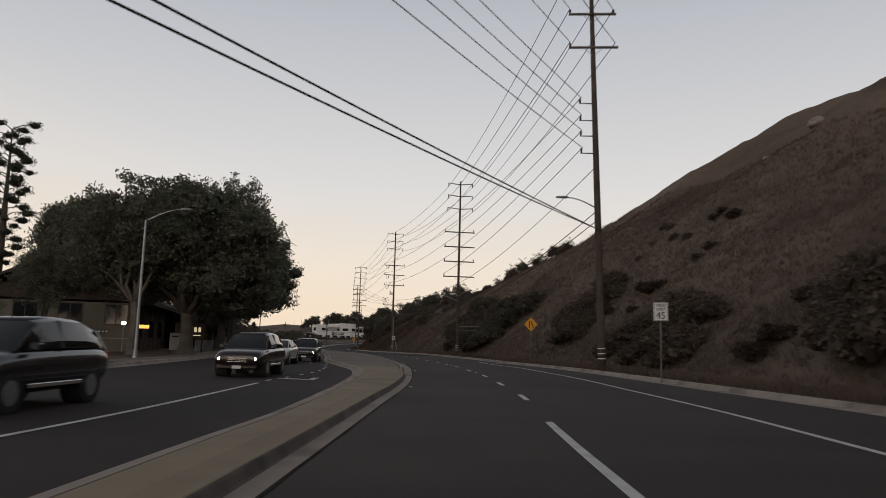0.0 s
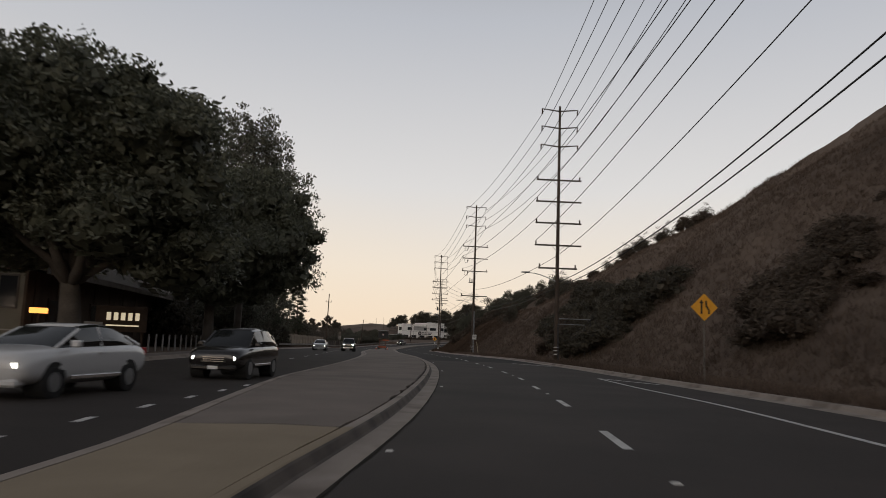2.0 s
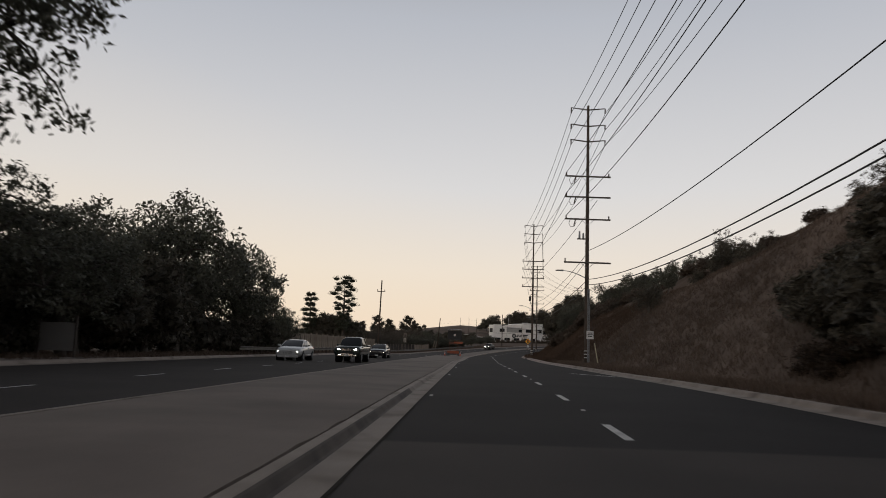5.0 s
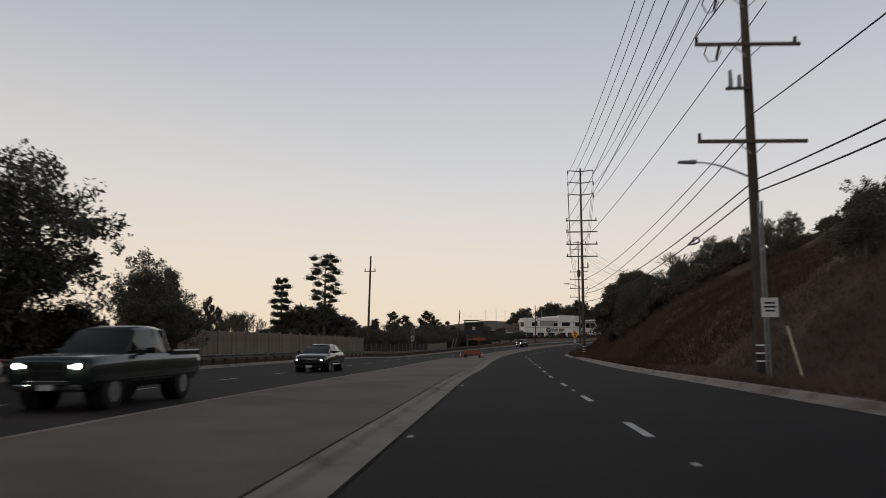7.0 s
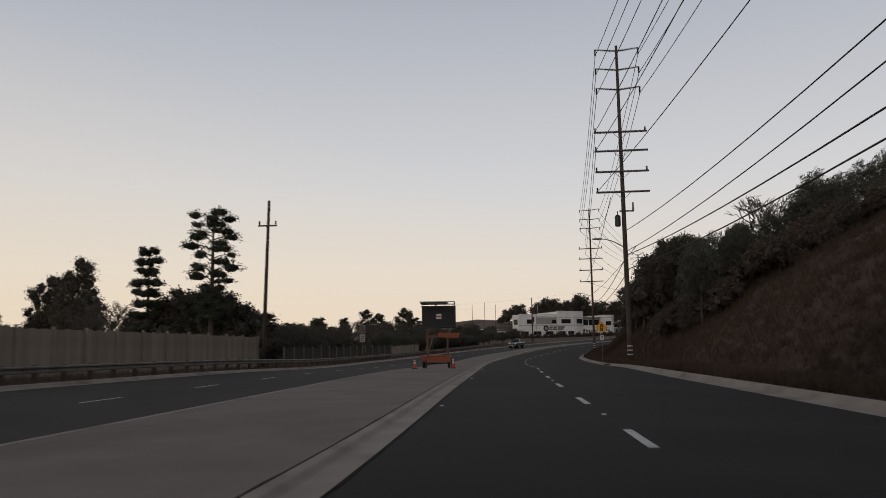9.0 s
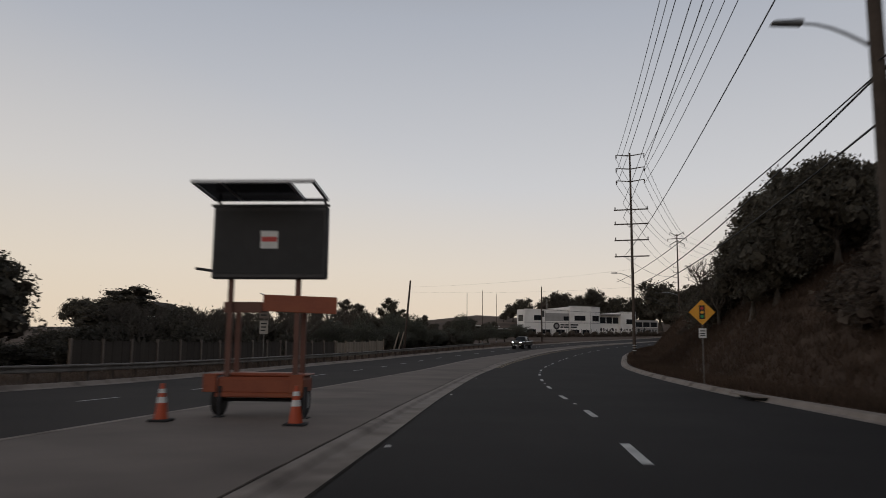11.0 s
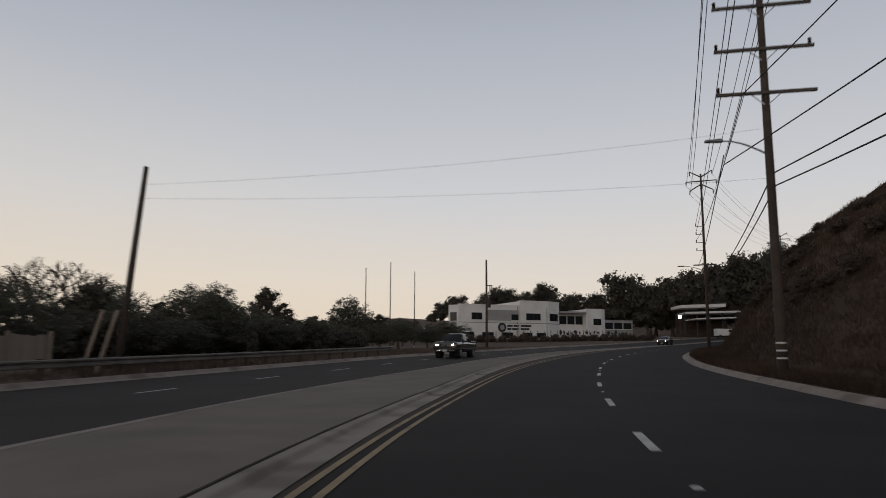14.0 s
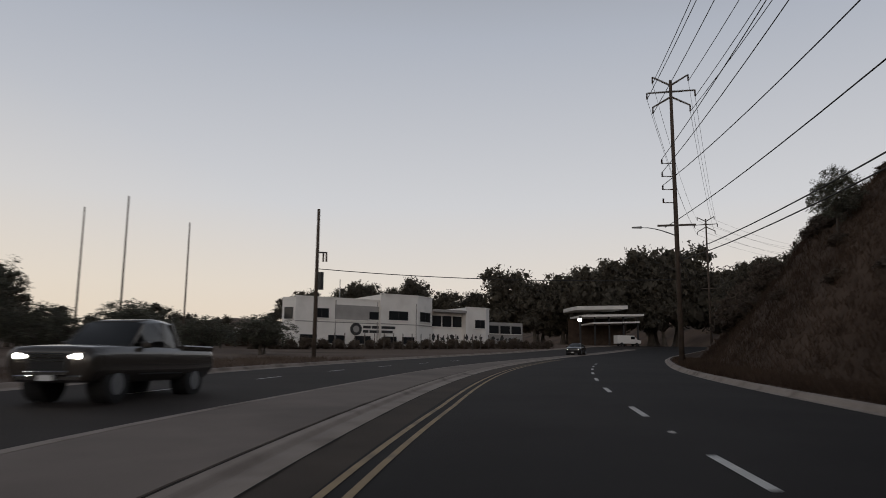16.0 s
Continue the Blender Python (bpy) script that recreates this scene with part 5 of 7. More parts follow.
for x, y, top, wide in ((-34.8, 224.0, 6.9, 1.1), (-32.2, 224.6, 6.9, 1.1), (-30.0, 223.6, 6.0, 1.15), (-40.2, 226.0, 3.6, 1.6)):
    to_top(round_tree, 8.8, x, y, top, wide)
# hedge and trees behind the guardrail farther on
for x, y, sc in ((-31, 255, 1.0), (-33.2, 260, 1.15), (-29.5, 263, 1.05), (-33, 266, 1.1), (-27.4, 268, 0.85), (-32.3, 281, 0.85)):
    place(belt, x, y, sc, sink=0.2)
for k in range(36):
    y = 232 + k * 2.3 + RNG.uniform(-1, 1)
    tall = 0.52 if 249 < y < 288 else 0.62
    place(belt, float(LEFTKERB(y)) - RNG.uniform(7, 10), y, RNG.uniform(0.6, 1.15) * tall, sink=0.2)
for k in range(13):
    y = 244 + k * 5.4
    place(belt, float(LEFTKERB(y)) - RNG.uniform(12, 20), y, RNG.uniform(0.75, 1.15) * (0.56 if 249 < y < 290 else 0.66), sink=0.2)
for k in range(44):
    y = RNG.uniform(222, 312)
    place(belt, float(LEFTKERB(y)) - RNG.uniform(9, 26), y, RNG.uniform(0.5, 0.95) * (0.56 if 249 < y < 290 else 0.66), sink=0.25, zs=RNG.uniform(0.7, 1.15)).scale[0] *= 1.5
for x, y, sc in ((-3, 352, 0.46), (-9, 360, 0.53), (-15, 350, 0.46), (-48, 362, 0.6), (-62, 380, 0.72), (-80, 372, 0.9), (-100, 380, 1.1), (-125, 400, 1.2), (-150, 360, 1.3),
                 (4, 356, 0.38), (-12, 372, 0.53), (-2, 380, 0.5)):
    place(far_tree, x, y, sc)
for x, y, top, wide in ((-7.6, 318, 6.2, 1.3), (-4.6, 319, 3.6, 2.0), (-3.0, 329, 4.6, 2.2), (0.4, 337, 4.2, 2.2), (3.8, 352, 5.4, 2.4), (-16.4, 284.5, 3.4, 2.2), (-15.0, 289, 2.6, 2.6), (-13.4, 292.5, 3.8, 2.0), (-11.0, 299.5, 3.2, 2.0), (-9.2, 304.5, 3.4, 2.0), (-7.2, 310, 3.0, 2.4), (-20.6, 269.5, 3.6, 2.0), (-18.4, 278, 3.5, 2.0), (-13.6, 292.8, 5.0, 1.2), (-20.5, 292, 5.2, 1.4), (-17.5, 300, 5.6, 1.3), (-18.6, 323.6, 5.7, 1.5)):
    to_top(airy, 9.2, x, y, top, wide * 0.75)
# woods behind and beside the far building
for x, y, sc in ((49, 452, 1.4), (57, 446, 2.1), (66, 450, 1.65), (74, 448, 2.05), (84, 446, 2.3), (92, 444, 2.6), (62, 442, 1.2), (101, 450, 2.5),
                 (90, 436, 1.7), (106, 438, 2.3), (114, 448, 2.3), (124, 440, 2.2), (80, 442, 1.3), (70, 444, 1.3), (132, 452, 2.2), (-34, 450, 0.36), (-27, 444, 0.3), (-42, 447, 0.4), (-60, 452, 0.5), (-26, 462, 0.32), (-38, 466, 0.4), (-46, 468, 0.45), (-52, 458, 0.5), (-72, 450, 0.9)):
    place(far_tree, x, y, sc)
for x, y, top, wide in ((3.0, 450, 12.0, 1.2), (6.5, 451, 15.4, 1.1), (10.0, 453, 17.7, 1.0), (19.5, 452, 18.8, 1.0), (24.6, 455, 20.4, 1.0), (32.0, 454, 19.6, 1.0), (36.5, 456, 21.6, 0.95), (42.5, 453, 18.6, 1.0), (61, 441, 20.8, 0.9), (68, 442, 23.0, 0.85), (75, 440, 25.2, 0.85), (82, 441, 27.0, 0.85), (89, 440, 28.8, 0.85), (96, 440, 30.4, 0.85)):
    to_top(far_tree, 8.8, x, y, top, wide)


def make_pine(name, label, h, lobes, seed):
    """A straight-stemmed conifer: a bough and a clump of needles for each lobe."""
    rng = np.random.default_rng(seed)
    t = thing(name, Matrix(), label, "tree", "tall conifers")
    bm = bmesh.new()
    tube(bm, [(0, 0, -0.4), (0.05, 0, h * 0.5), (0, 0, h * 0.97)], [h * 0.02, h * 0.014, 0.04], 8)
    for x, y, z, rx, ry, rz in lobes:
        limb(bm, (0, 0, z - 0.2 * math.hypot(x, y)), (x, y, z), 0.06, 0.02, rng, 3)
    part("trunk", bm, M_BARK, t, smooth=True)
    v, f = leaf_cloud(rng, lobes, 34 * len(lobes), 7, 0.12, 0.1, 0.6, (0.3, 1.12))
    crown = new("crown", quads("crown", v, f, M_PINE))
    crown.parent = t
    return t


def tufts(h, low, wide, n, r, seed):
    """Uneven clumps up the stem of a tall pine."""
    rng = np.random.default_rng(seed)
    out = []
    for k in range(n):
        t = (k + 0.5) / n
        a = k * 2.399 + rng.uniform(-0.5, 0.5)
        w = wide * (0.6 + 0.4 * math.sin(min(1.0, t * 1.25) * math.pi * 0.75)) * rng.uniform(0.35, 1.0)
        q = r * rng.uniform(0.7, 1.3)
        out.append((w * math.cos(a), w * math.sin(a), low + (h - low) * t ** 0.92, q * 1.25, q * 1.25, q * rng.uniform(0.45, 0.7)))
    return out


def plates(h, low, wide, n, seed):
    """Level tiers, one over another, each a ring of flat clumps."""
    rng = np.random.default_rng(seed)
    out = []
    for k in range(n):
        t = k / (n - 1)
        z, w = low + (h - low) * t ** 0.95 + rng.uniform(-0.12, 0.12), wide * (1.0 - 0.5 * t ** 1.5) * rng.uniform(0.85, 1.1)
        for j in range(7):
            a = j * 0.898 + k + rng.uniform(-0.4, 0.4)
            q = w * rng.uniform(0.3, 0.52)
            r = w * rng.uniform(0.35, 0.8)
            out.append((r * math.cos(a), r * math.sin(a), z + rng.uniform(-0.2, 0.3), q, q, rng.uniform(0.26, 0.46)))
    return out


pine_a = make_pine("pine_tree", "tall slender pine with tufted open crown", 14.8, tufts(14.9, 4.0, 2.1, 46, 0.74, 41), 41)
place(pine_a, -30.1, 219.3, 1.0, 0.5, first=True)
pine_b = make_pine("layered_conifer", "smaller conifer with level layered tiers", 11.4, plates(11.2, 1.8, 2.2, 10, 42), 42)
place(pine_b, -37.1, 221.3, 1.0, 0.9, first=True)
pine_c = make_pine("thin_pine", "very tall thin pine beyond the street trees", 22.0, tufts(21.8, 8.0, 2.6, 56, 0.62, 43), 43)
place(pine_c, -46.0, 73.6, 1.0, 0.2, first=True)


def make_bare(seed, label):
    rng = np.random.default_rng(seed)
    t = thing("bare_tree", Matrix(), label, "tree", "bare trees behind the fence")
    bm = bmesh.new()
    tube(bm, [(0, 0, -0.3), (0, 0, 1.1)], [0.14, 0.11], 7)

    def grow(p, d, length, r, depth):
        q = limb(bm, p, tuple(Vector(p) + Vector(d) * length), r, r * 0.6, rng, 3, 0.3)
        if depth:
            for k in range(3):
                e = Vector(d) + Vector(rng.normal(size=3)) * 0.55
                e.z = abs(e.z) * 0.7 + 0.4
                grow(q, e.normalized(), length * 0.7, r * 0.66, depth - 1)
    for k in range(7):
        a = k * 0.898
        grow((0, 0, 1.0), Vector((math.cos(a) * 0.65, math.sin(a) * 0.65, 0.85)).normalized(), 1.45, 0.06, 3)
    part("branchwork", bm, M_TWIG, t)
    return t


bare = make_bare(51, "leafless tree with many fine spreading branches")
place(bare, -24.5, 246.0, 1.0, 0.3, first=True)
for x, y, sc in ((-21.6, 274.6, 1.3), (-20.8, 287, 1.35), (-21.9, 261, 1.08), (-24.6, 256, 1.1), (-31.2, 299, 1.4), (-28, 240, 1.1), (-28.5, 254, 1.15), (-25.5, 292, 1.25), (-45, 226, 1.3), (-48.6, 234, 1.75), (-46.5, 236, 1.5), (-26.5, 308, 1.35), (-26, 234, 1.0)):
    place(bare, x, y, sc)
for x, y, sc in ((21.4, 220.0, 1.5), (17.2, 219.0, 1.3), (15.0, 248.4, 1.25)):
    place(bare, x, y, sc)

CREST_LOBES = [(0, 0, 1.6, 1.1, 1.1, 1.2), (0.7, 0.2, 2.2, 0.8, 0.8, 0.9), (-0.7, -0.3, 1.9, 0.9, 0.9, 1.0), (0.1, 0.8, 1.4, 0.9, 0.9, 1.0), (0.2, -0.7, 2.6, 0.7, 0.7, 0.9), (-0.3, 0.3, 3.3, 0.55, 0.55, 0.8), (0.9, -0.5, 1.0, 0.8, 0.8, 0.8), (-1.0, 0.5, 0.9, 0.8, 0.8, 0.8)]
ragged_shrub = airy_tree("ragged_shrub", "ragged grey-green shrub on the crest of the bank", "shrubs on the bank", (0.7, 0.09), CREST_LOBES, M_DARKSHRUB, 150, 22, 0.34, 0.085, 24, 0.1, 26)
place(ragged_shrub, 11.6, 149, 1.0, 0.2, first=True)
scrub = make_tree("scrub_bush", "brown-green dry scrub bush on the hillside", "bush", "hillside scrub", (0.5, 0.07), lobes_dome(6, 1.5, 0.1, 1.9, 6), M_SHRUB, 260, 6, 0.22, 0.11, 0.7, 61, (0.6, 1.25), sprigs=3)
dark = make_tree("dark_bush", "dense dark green bush on the hillside", "bush", "hillside dark bushes", (0.6, 0.09), lobes_dome(7, 1.8, 0.1, 2.6, 7), M_HILLSHRUB, 260, 7, 0.2, 0.142, 0.74, 62, (0.68, 1.2), sprigs=4)


def on_hill(d, y):
    return float(RIGHTKERB(y)) + 0.9 + d * math.sqrt(1 + float(RIGHTKERB(y + 0.5) - RIGHTKERB(y - 0.5)) ** 2)


place(scrub, on_hill(7, 60), 60, 1.0, first=True, sink=0.45, zs=0.5)
place(dark, on_hill(4.5, 95), 95, 1.2, first=True, sink=0.3)
for k in range(230):
    y = RNG.uniform(6, 108)
    d = TOE + RNG.uniform(1.0, 33) * (1 if y < 95 else 0.6)
    if noise.noise((d * 0.09, y * 0.05, 3.3)) > 0.02 and d < float(CREST(y)) * 0.7:
        place(scrub, on_hill(d, y), y, RNG.uniform(0.35, 0.8), sink=0.4, zs=0.7)


def thicket(n, y0, y1, d0, d1, low, high, slant=0.0):
    """Bushes grown into one dark patch that climbs the slope; slant: metres along the road for each metre up."""
    for k in range(n):
        d = RNG.uniform(d0, d1)
        y = RNG.uniform(y0, y1) + slant * (d - d0)
        place(dark, on_hill(d, y), y, RNG.uniform(low, high), sink=0.4, zs=RNG.uniform(0.65, 0.95))


# behind the speed sign, at the first pole, beside the lane-ends sign and up the slope
thicket(16, 33, 41, 3.2, 6.8, 0.6, 0.95)
thicket(14, 13, 22, 3.2, 6.0, 0.7, 1.05)
thicket(12, 43, 49, 3.3, 5.4, 0.4, 0.7)
thicket(26, 56, 62, 5.0, 11.5, 0.6, 1.0, 0.6)
thicket(7, 55, 66, 15.0, 19.5, 0.3, 0.45, 0.8)


def boulder(x, y, r, seed):
    bm = bmesh.new()
    bmesh.ops.create_icosphere(bm, subdivisions=3, radius=r)
    for v in bm.verts:
        v.co *= 1 + 0.35 * noise.noise(v.co * (1.3 / r) + Vector((seed, 0, 0)))
        v.co.z *= 0.7
    ob = solid("boulder", bm, M_CONC, "pale weathered boulder on the hillside", "boulder", "boulders on the hill")
    ob.matrix_world = Matrix.Translation((x, y, gl(x, y) + 0.1 * r))


for y, d, r in ((54, 29, 0.85), (58, 26, 0.4), (47, 33, 0.5)):
    boulder(on_hill(d, y), y, r, y)
# the dark thicket round the second pole
dense = make_tree("dark_bush", "blackish green bush crowding the foot of the pole", "bush", "thicket at the pole", (0.6, 0.09), lobes_dome(7, 1.8, 0.1, 2.6, 8), M_DARKSHRUB, 260, 7, 0.2, 0.142, 0.74, 63, (0.68, 1.2), sprigs=4)
place(dense, on_hill(5.0, 94), 94, 0.9, first=True, sink=0.35)
for k in range(88):
    y = RNG.uniform(82, 110)
    d = RNG.uniform(4.2, 11.0)
    place(dense, on_hill(d, y), y, RNG.uniform(0.65, 1.1), sink=0.35, zs=RNG.uniform(0.7, 1.0))
for y in (88.5, 90, 91.5, 93.5, 95.5, 97):
    place(dense, on_hill(3.4 + (y > 91) * 0.6, y), y, RNG.uniform(0.7, 0.95), sink=0.3)
# bushes and small trees above the grassy bank, thicker beyond the fourth pole
for k in range(60):
    y = RNG.uniform(116, 262)
    d = TOE + float(CREST(y)) / 0.86 + (RNG.uniform(4.5, 10) if 158 < y < 198 else RNG.uniform(1.5, 8))
    place(dark, on_hill(d, y), y, RNG.uniform(0.35, 0.8), sink=0.3)
for k in range(80):
    y = RNG.uniform(116, 258)
    d = TOE + float(CREST(y)) / 0.86 + (RNG.uniform(4.0, 9) if 158 < y < 198 else RNG.uniform(0.5, 7))
    place(ragged_shrub, on_hill(d, y), y, RNG.uniform(0.45, 1.0) * (0.8 if y < 150 else 1.0), sink=0.2, zs=RNG.uniform(0.7, 1.25))
for k in range(46):
    y = RNG.uniform(199, 226)
    d = RNG.uniform(5.6, 14.0) + max(0.0, 206 - y) * 0.7
    place(dark, on_hill(d, y), y, RNG.uniform(0.6, 1.0), sink=0.3)
for x, y, sc in ((30, 226, 0.55), (34.6, 240, 0.6), (28, 246, 0.55)):
    place(round_tree, x, y, sc)
for x, y, top in ((12.6, 151, 8.8), (15.5, 156, 10.6), (12.4, 211.0, 9.4), (13.4, 214.0, 9.0), (15.2, 216, 10.4), (17.6, 216, 11.4), (20.8, 217, 13.0), (23.6, 218.0, 14.4), (25.8, 219.4, 16.6), (29.2, 222, 16.8), (32.6, 224.5, 18.6), (36.8, 227.5, 20.4), (41.5, 231, 22.2)):
    to_top(airy, 9.2, x, y, top, 0.62 if x < 16 else 0.75)
for x, y, top in ((13.6, 237.0, 8.6), (14.6, 235.5, 10.2), (15.8, 238.0, 11.8), (17.8, 240.5, 13.2), (15.2, 241.0, 9.2), (16.8, 243.5, 10.8), (18.6, 236.0, 13.4), (16.6, 247.0, 9.2), (18.2, 249.5, 11.0), (19.6, 246.0, 13.0)):
    to_top(round_tree, 8.8, x, y, top, 0.85)
for x, y, top in ((14.8, 250.5, 7.0), (16.6, 252.0, 8.4), (18.8, 255.0, 9.4), (16.4, 256.5, 6.4), (19.2, 263.0, 7.4)):
    to_top(ragged_shrub, 4.1, x, y, top, 1.15)
to_top(airy, 9.2, 35.4, 318, 12.2, 0.8)
# low dark growth on the steep bank at the last bend
for k in range(60):
    y = RNG.uniform(262, 345)
    d = RNG.uniform(5.5, 12.5)
    place(dark, on_hill(d, y), y, RNG.uniform(0.35, 0.6), sink=0.4, zs=0.7)
for k in range(12):
    y = RNG.uniform(330, 352)
    place(dark, on_hill(RNG.uniform(4.0, 9.0), y), y, RNG.uniform(0.6, 1.0), sink=0.35)
for k in range(36):
    y = RNG.uniform(345, 415)
    place(far_tree, on_hill(RNG.uniform(5, 26), y), y, RNG.uniform(0.45, 0.85))


def grass_stuff(name, n, ys, ds, h, seed, label, side=1, straw=None):
    """Dry grass blades in tufts along a verge or bank."""
    rng = np.random.default_rng(seed)
    y = rng.uniform(*ys, n)
    d = ds[0] + (ds[1] - ds[0]) * rng.uniform(0, 1, n) ** 1.3
    if side > 0:
        x = RIGHTKERB(y) + 0.95 + d * np.sqrt(1 + (RIGHTKERB(y + 0.5) - RIGHTKERB(y - 0.5)) ** 2)
    else:
        x = LEFTKERB(y) - 0.9 - d
    z = ground_level(x, y) - 0.03
    per = 5
    p = np.repeat(np.stack([x, y, z], 1), per, 0) + rng.normal(size=(n * per, 3)) * np.array([0.12, 0.12, 0])
    m = len(p)
    tip = p + np.stack([rng.normal(0, 0.14, m), rng.normal(0, 0.14, m), rng.uniform(0.5, 1.0, m) * h], 1)
    a = rng.uniform(0, 6.28, m)
    w = np.stack([np.cos(a), np.sin(a), 0 * a], 1) * 0.022
    v = np.stack([p - w, p + w, tip + w * 0.2, tip - w * 0.2], 1).reshape(-1, 3)
    return tagged(new(name, quads(name, v, np.arange(4 * m).reshape(m, 4), straw or M_GRASS)), label, "grass", kind="stuff")


grass_stuff("dry_grass", 42000, (-15, 158), (0.3, 28), 0.42, 71, "dry brown grass covering the steep hillside")
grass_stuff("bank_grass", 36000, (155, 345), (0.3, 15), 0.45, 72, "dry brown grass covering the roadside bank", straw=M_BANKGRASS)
grass_stuff("verge_grass", 7000, (100, 340), (0.2, 7), 0.35, 73, "thin dry grass along the far verge", -1)

# ---- guardrail and fences beyond the oncoming lanes ----
def guardrail():
    g = thing("guardrail", Matrix(), "dull weathered steel guardrail on posts behind the kerb", "guardrail")
    prof = [(0.0, 0.42), (-0.05, 0.45), (-0.05, 0.5), (0.03, 0.54), (0.03, 0.6), (-0.05, 0.64), (-0.05, 0.69), (0.0, 0.72), (-0.02, 0.72), (-0.08, 0.69), (-0.08, 0.64), (0.0, 0.58), (0.0, 0.55), (-0.08, 0.5), (-0.08, 0.45), (-0.02, 0.42)]
    me = strip("beam", M_OLDSTEEL, 137, 304, 1.9, [rail(LEFTKERB, -1.15 - dx, z + 0.12) for dx, z in prof])
    beam = new("beam", me)
    beam.parent = g
    post_me = mesh_obj("post", B(-0.08, 0.08, -0.1, 0.1, -0.3, 0.75, 0.01), M_POLE)
    y = 138.0
    while y < 303:
        p = new("post", post_me)
        p.parent = g
        p.matrix_basis = Matrix.Translation(at(LEFTKERB, y, -1.33, 0.12))
        y += 1.905


guardrail()


def board_fence(a, b, high, label, posts_only=False, group="", wood=None):
    wood = wood or M_FENCE
    a, b = Vector(a), Vector(b)
    L = (b - a).length
    n = max(1, round(L / 2.44))
    u = (b - a) / n
    yaw = math.atan2(u.y, u.x)
    f = thing("board_fence", Matrix(), label, "fence", group)
    post_me = mesh_obj("post", B(-0.07, 0.07, -0.07, 0.07, -0.3, high + 0.12, 0.01), M_FENCE if wood is M_FENCE else M_DULLBROWN)
    w = u.length
    nb = 6
    board_me = [mesh_obj("board", B(0.008, w / nb - 0.008, 0.014 * j, 0.024 + 0.014 * j, 0.06, high - 0.035 * j), wood) for j in (0, 1)]
    bar_me = mesh_obj("fence_bar", B(0, w, 0.04, 0.09, -0.05, 0.05), wood)
    for k in range(n + 1):
        q = a + u * k
        p = new("post", post_me)
        p.parent = f
        p.matrix_basis = Matrix.Translation((q.x, q.y, gl(q.x, q.y))) @ Euler((0, 0, yaw)).to_matrix().to_4x4()
        if k < n and not posts_only:
            turn = Matrix.Translation((q.x, q.y, gl(q.x, q.y) + RNG.uniform(-0.03, 0.03))) @ Euler((0, 0, yaw)).to_matrix().to_4x4()
            for z in (0.35, high - 0.35):
                r = new("fence_bar", bar_me)
                r.parent = f
                r.matrix_basis = turn @ Matrix.Translation((0, 0, z))
            for j in range(nb):
                r = new("board", board_me[j % 2])
                r.parent = f
                r.matrix_basis = turn @ Matrix.Translation((j * w / nb, 0, RNG.uniform(-0.03, 0.02)))
    return f


board_fence((-31.0, 160.0), (-27.0, 186.0), 2.5, "weathered brown board fence behind the guardrail")
board_fence((-27.0, 186.0), (-22.6, 209.5), 2.45, "weathered brown board fence behind the guardrail")
board_fence((-25.0, 226.0), (-21.0, 251.0), 1.75, "dark weathered fence with paler posts under trees", wood=M_OLDFENCE)
board_fence((-20.8, 252.0), (-18.6, 262.2), 1.7, "dark weathered fence with paler posts under trees", wood=M_OLDFENCE)
board_fence((-18.5, 262.6), (-15.6, 276.0), 1.6, "pale weathered board fence behind the guardrail")


def props():
    for x in (-14.6, -14.0):
        z = gl(x, 276.6)
        p = thing("leaning_timber", Matrix.Translation((x, 276.6, z)), "pale timber prop leaning beside a pole", "timber")
        part("plank", T([(0, 0, -0.1), (0.75, 0, 2.6)], 0.09, 8), M_FENCE, p)


props()

# ---- restaurant on the oncoming side ----
def restaurant():
    z = gl(-36, 85)
    r = thing("restaurant", Matrix.Translation((-33.2, 71.0, z)), "low dark timber restaurant with a brown pitched roof", "building")
    wall = part("wall", B(-14, 0, 0, 33, -0.3, 4.7), M_TIMBER, r)
    for k in range(10):
        part("batten", B(0.0, 0.05, 1.0 + k * 3.3, 1.16 + k * 3.3, 0, 4.7), M_TIMBER, wall)
    part("roof", prism(bmesh.new(), [(1.6, 4.5), (1.6, 4.75), (-7, 8.9), (-15.6, 4.75), (-15.6, 4.5), (-7, 8.6)], -1.5, 34.5), M_ROOF, r)
    part("fascia", B(1.6, 1.68, -1.5, 34.5, 4.42, 4.8), M_ARM, r)
    end = part("end_wall", B(-14, 0.02, -0.12, -0.004, -0.3, 4.7), M_OLIVE, r, "olive-grey stucco end wall")
    part("gable", prism(bmesh.new(), [(-14, 4.5), (0, 4.5), (-7, 8.4)], -0.12, 0.0), M_TIMBER, r)
    part("dado_rail", B(-14, 0.02, -0.16, -0.12, 1.12, 1.2), M_SIGNGREY, end)
    part("corner_board", B(-0.1, 0.06, -0.17, -0.12, -0.3, 4.7), M_TIMBER, end)
    for x0 in (-2.55, -6.6, -10.4):
        w = part("window", B(x0, x0 + 2.15, -0.18, -0.122, 2.4, 4.4), M_ARM, r, "pale framed dark window")
        part("pane", B(x0 + 0.1, x0 + 1.03, -0.2, -0.18, 2.5, 4.3), M_GLASS, w)
        part("pane", B(x0 + 1.12, x0 + 2.05, -0.2, -0.18, 2.5, 4.3), M_GLASS, w)
    for k in range(4):
        y0 = 3 + k * 7.2
        w = part("window", B(-0.02, 0.09, y0, y0 + 3.0, 1.2, 3.2), M_TIMBER, r)
        part("pane", B(0.09, 0.1, y0 + 0.12, y0 + 2.88, 1.32, 3.08), M_GLASS, w)


restaurant()


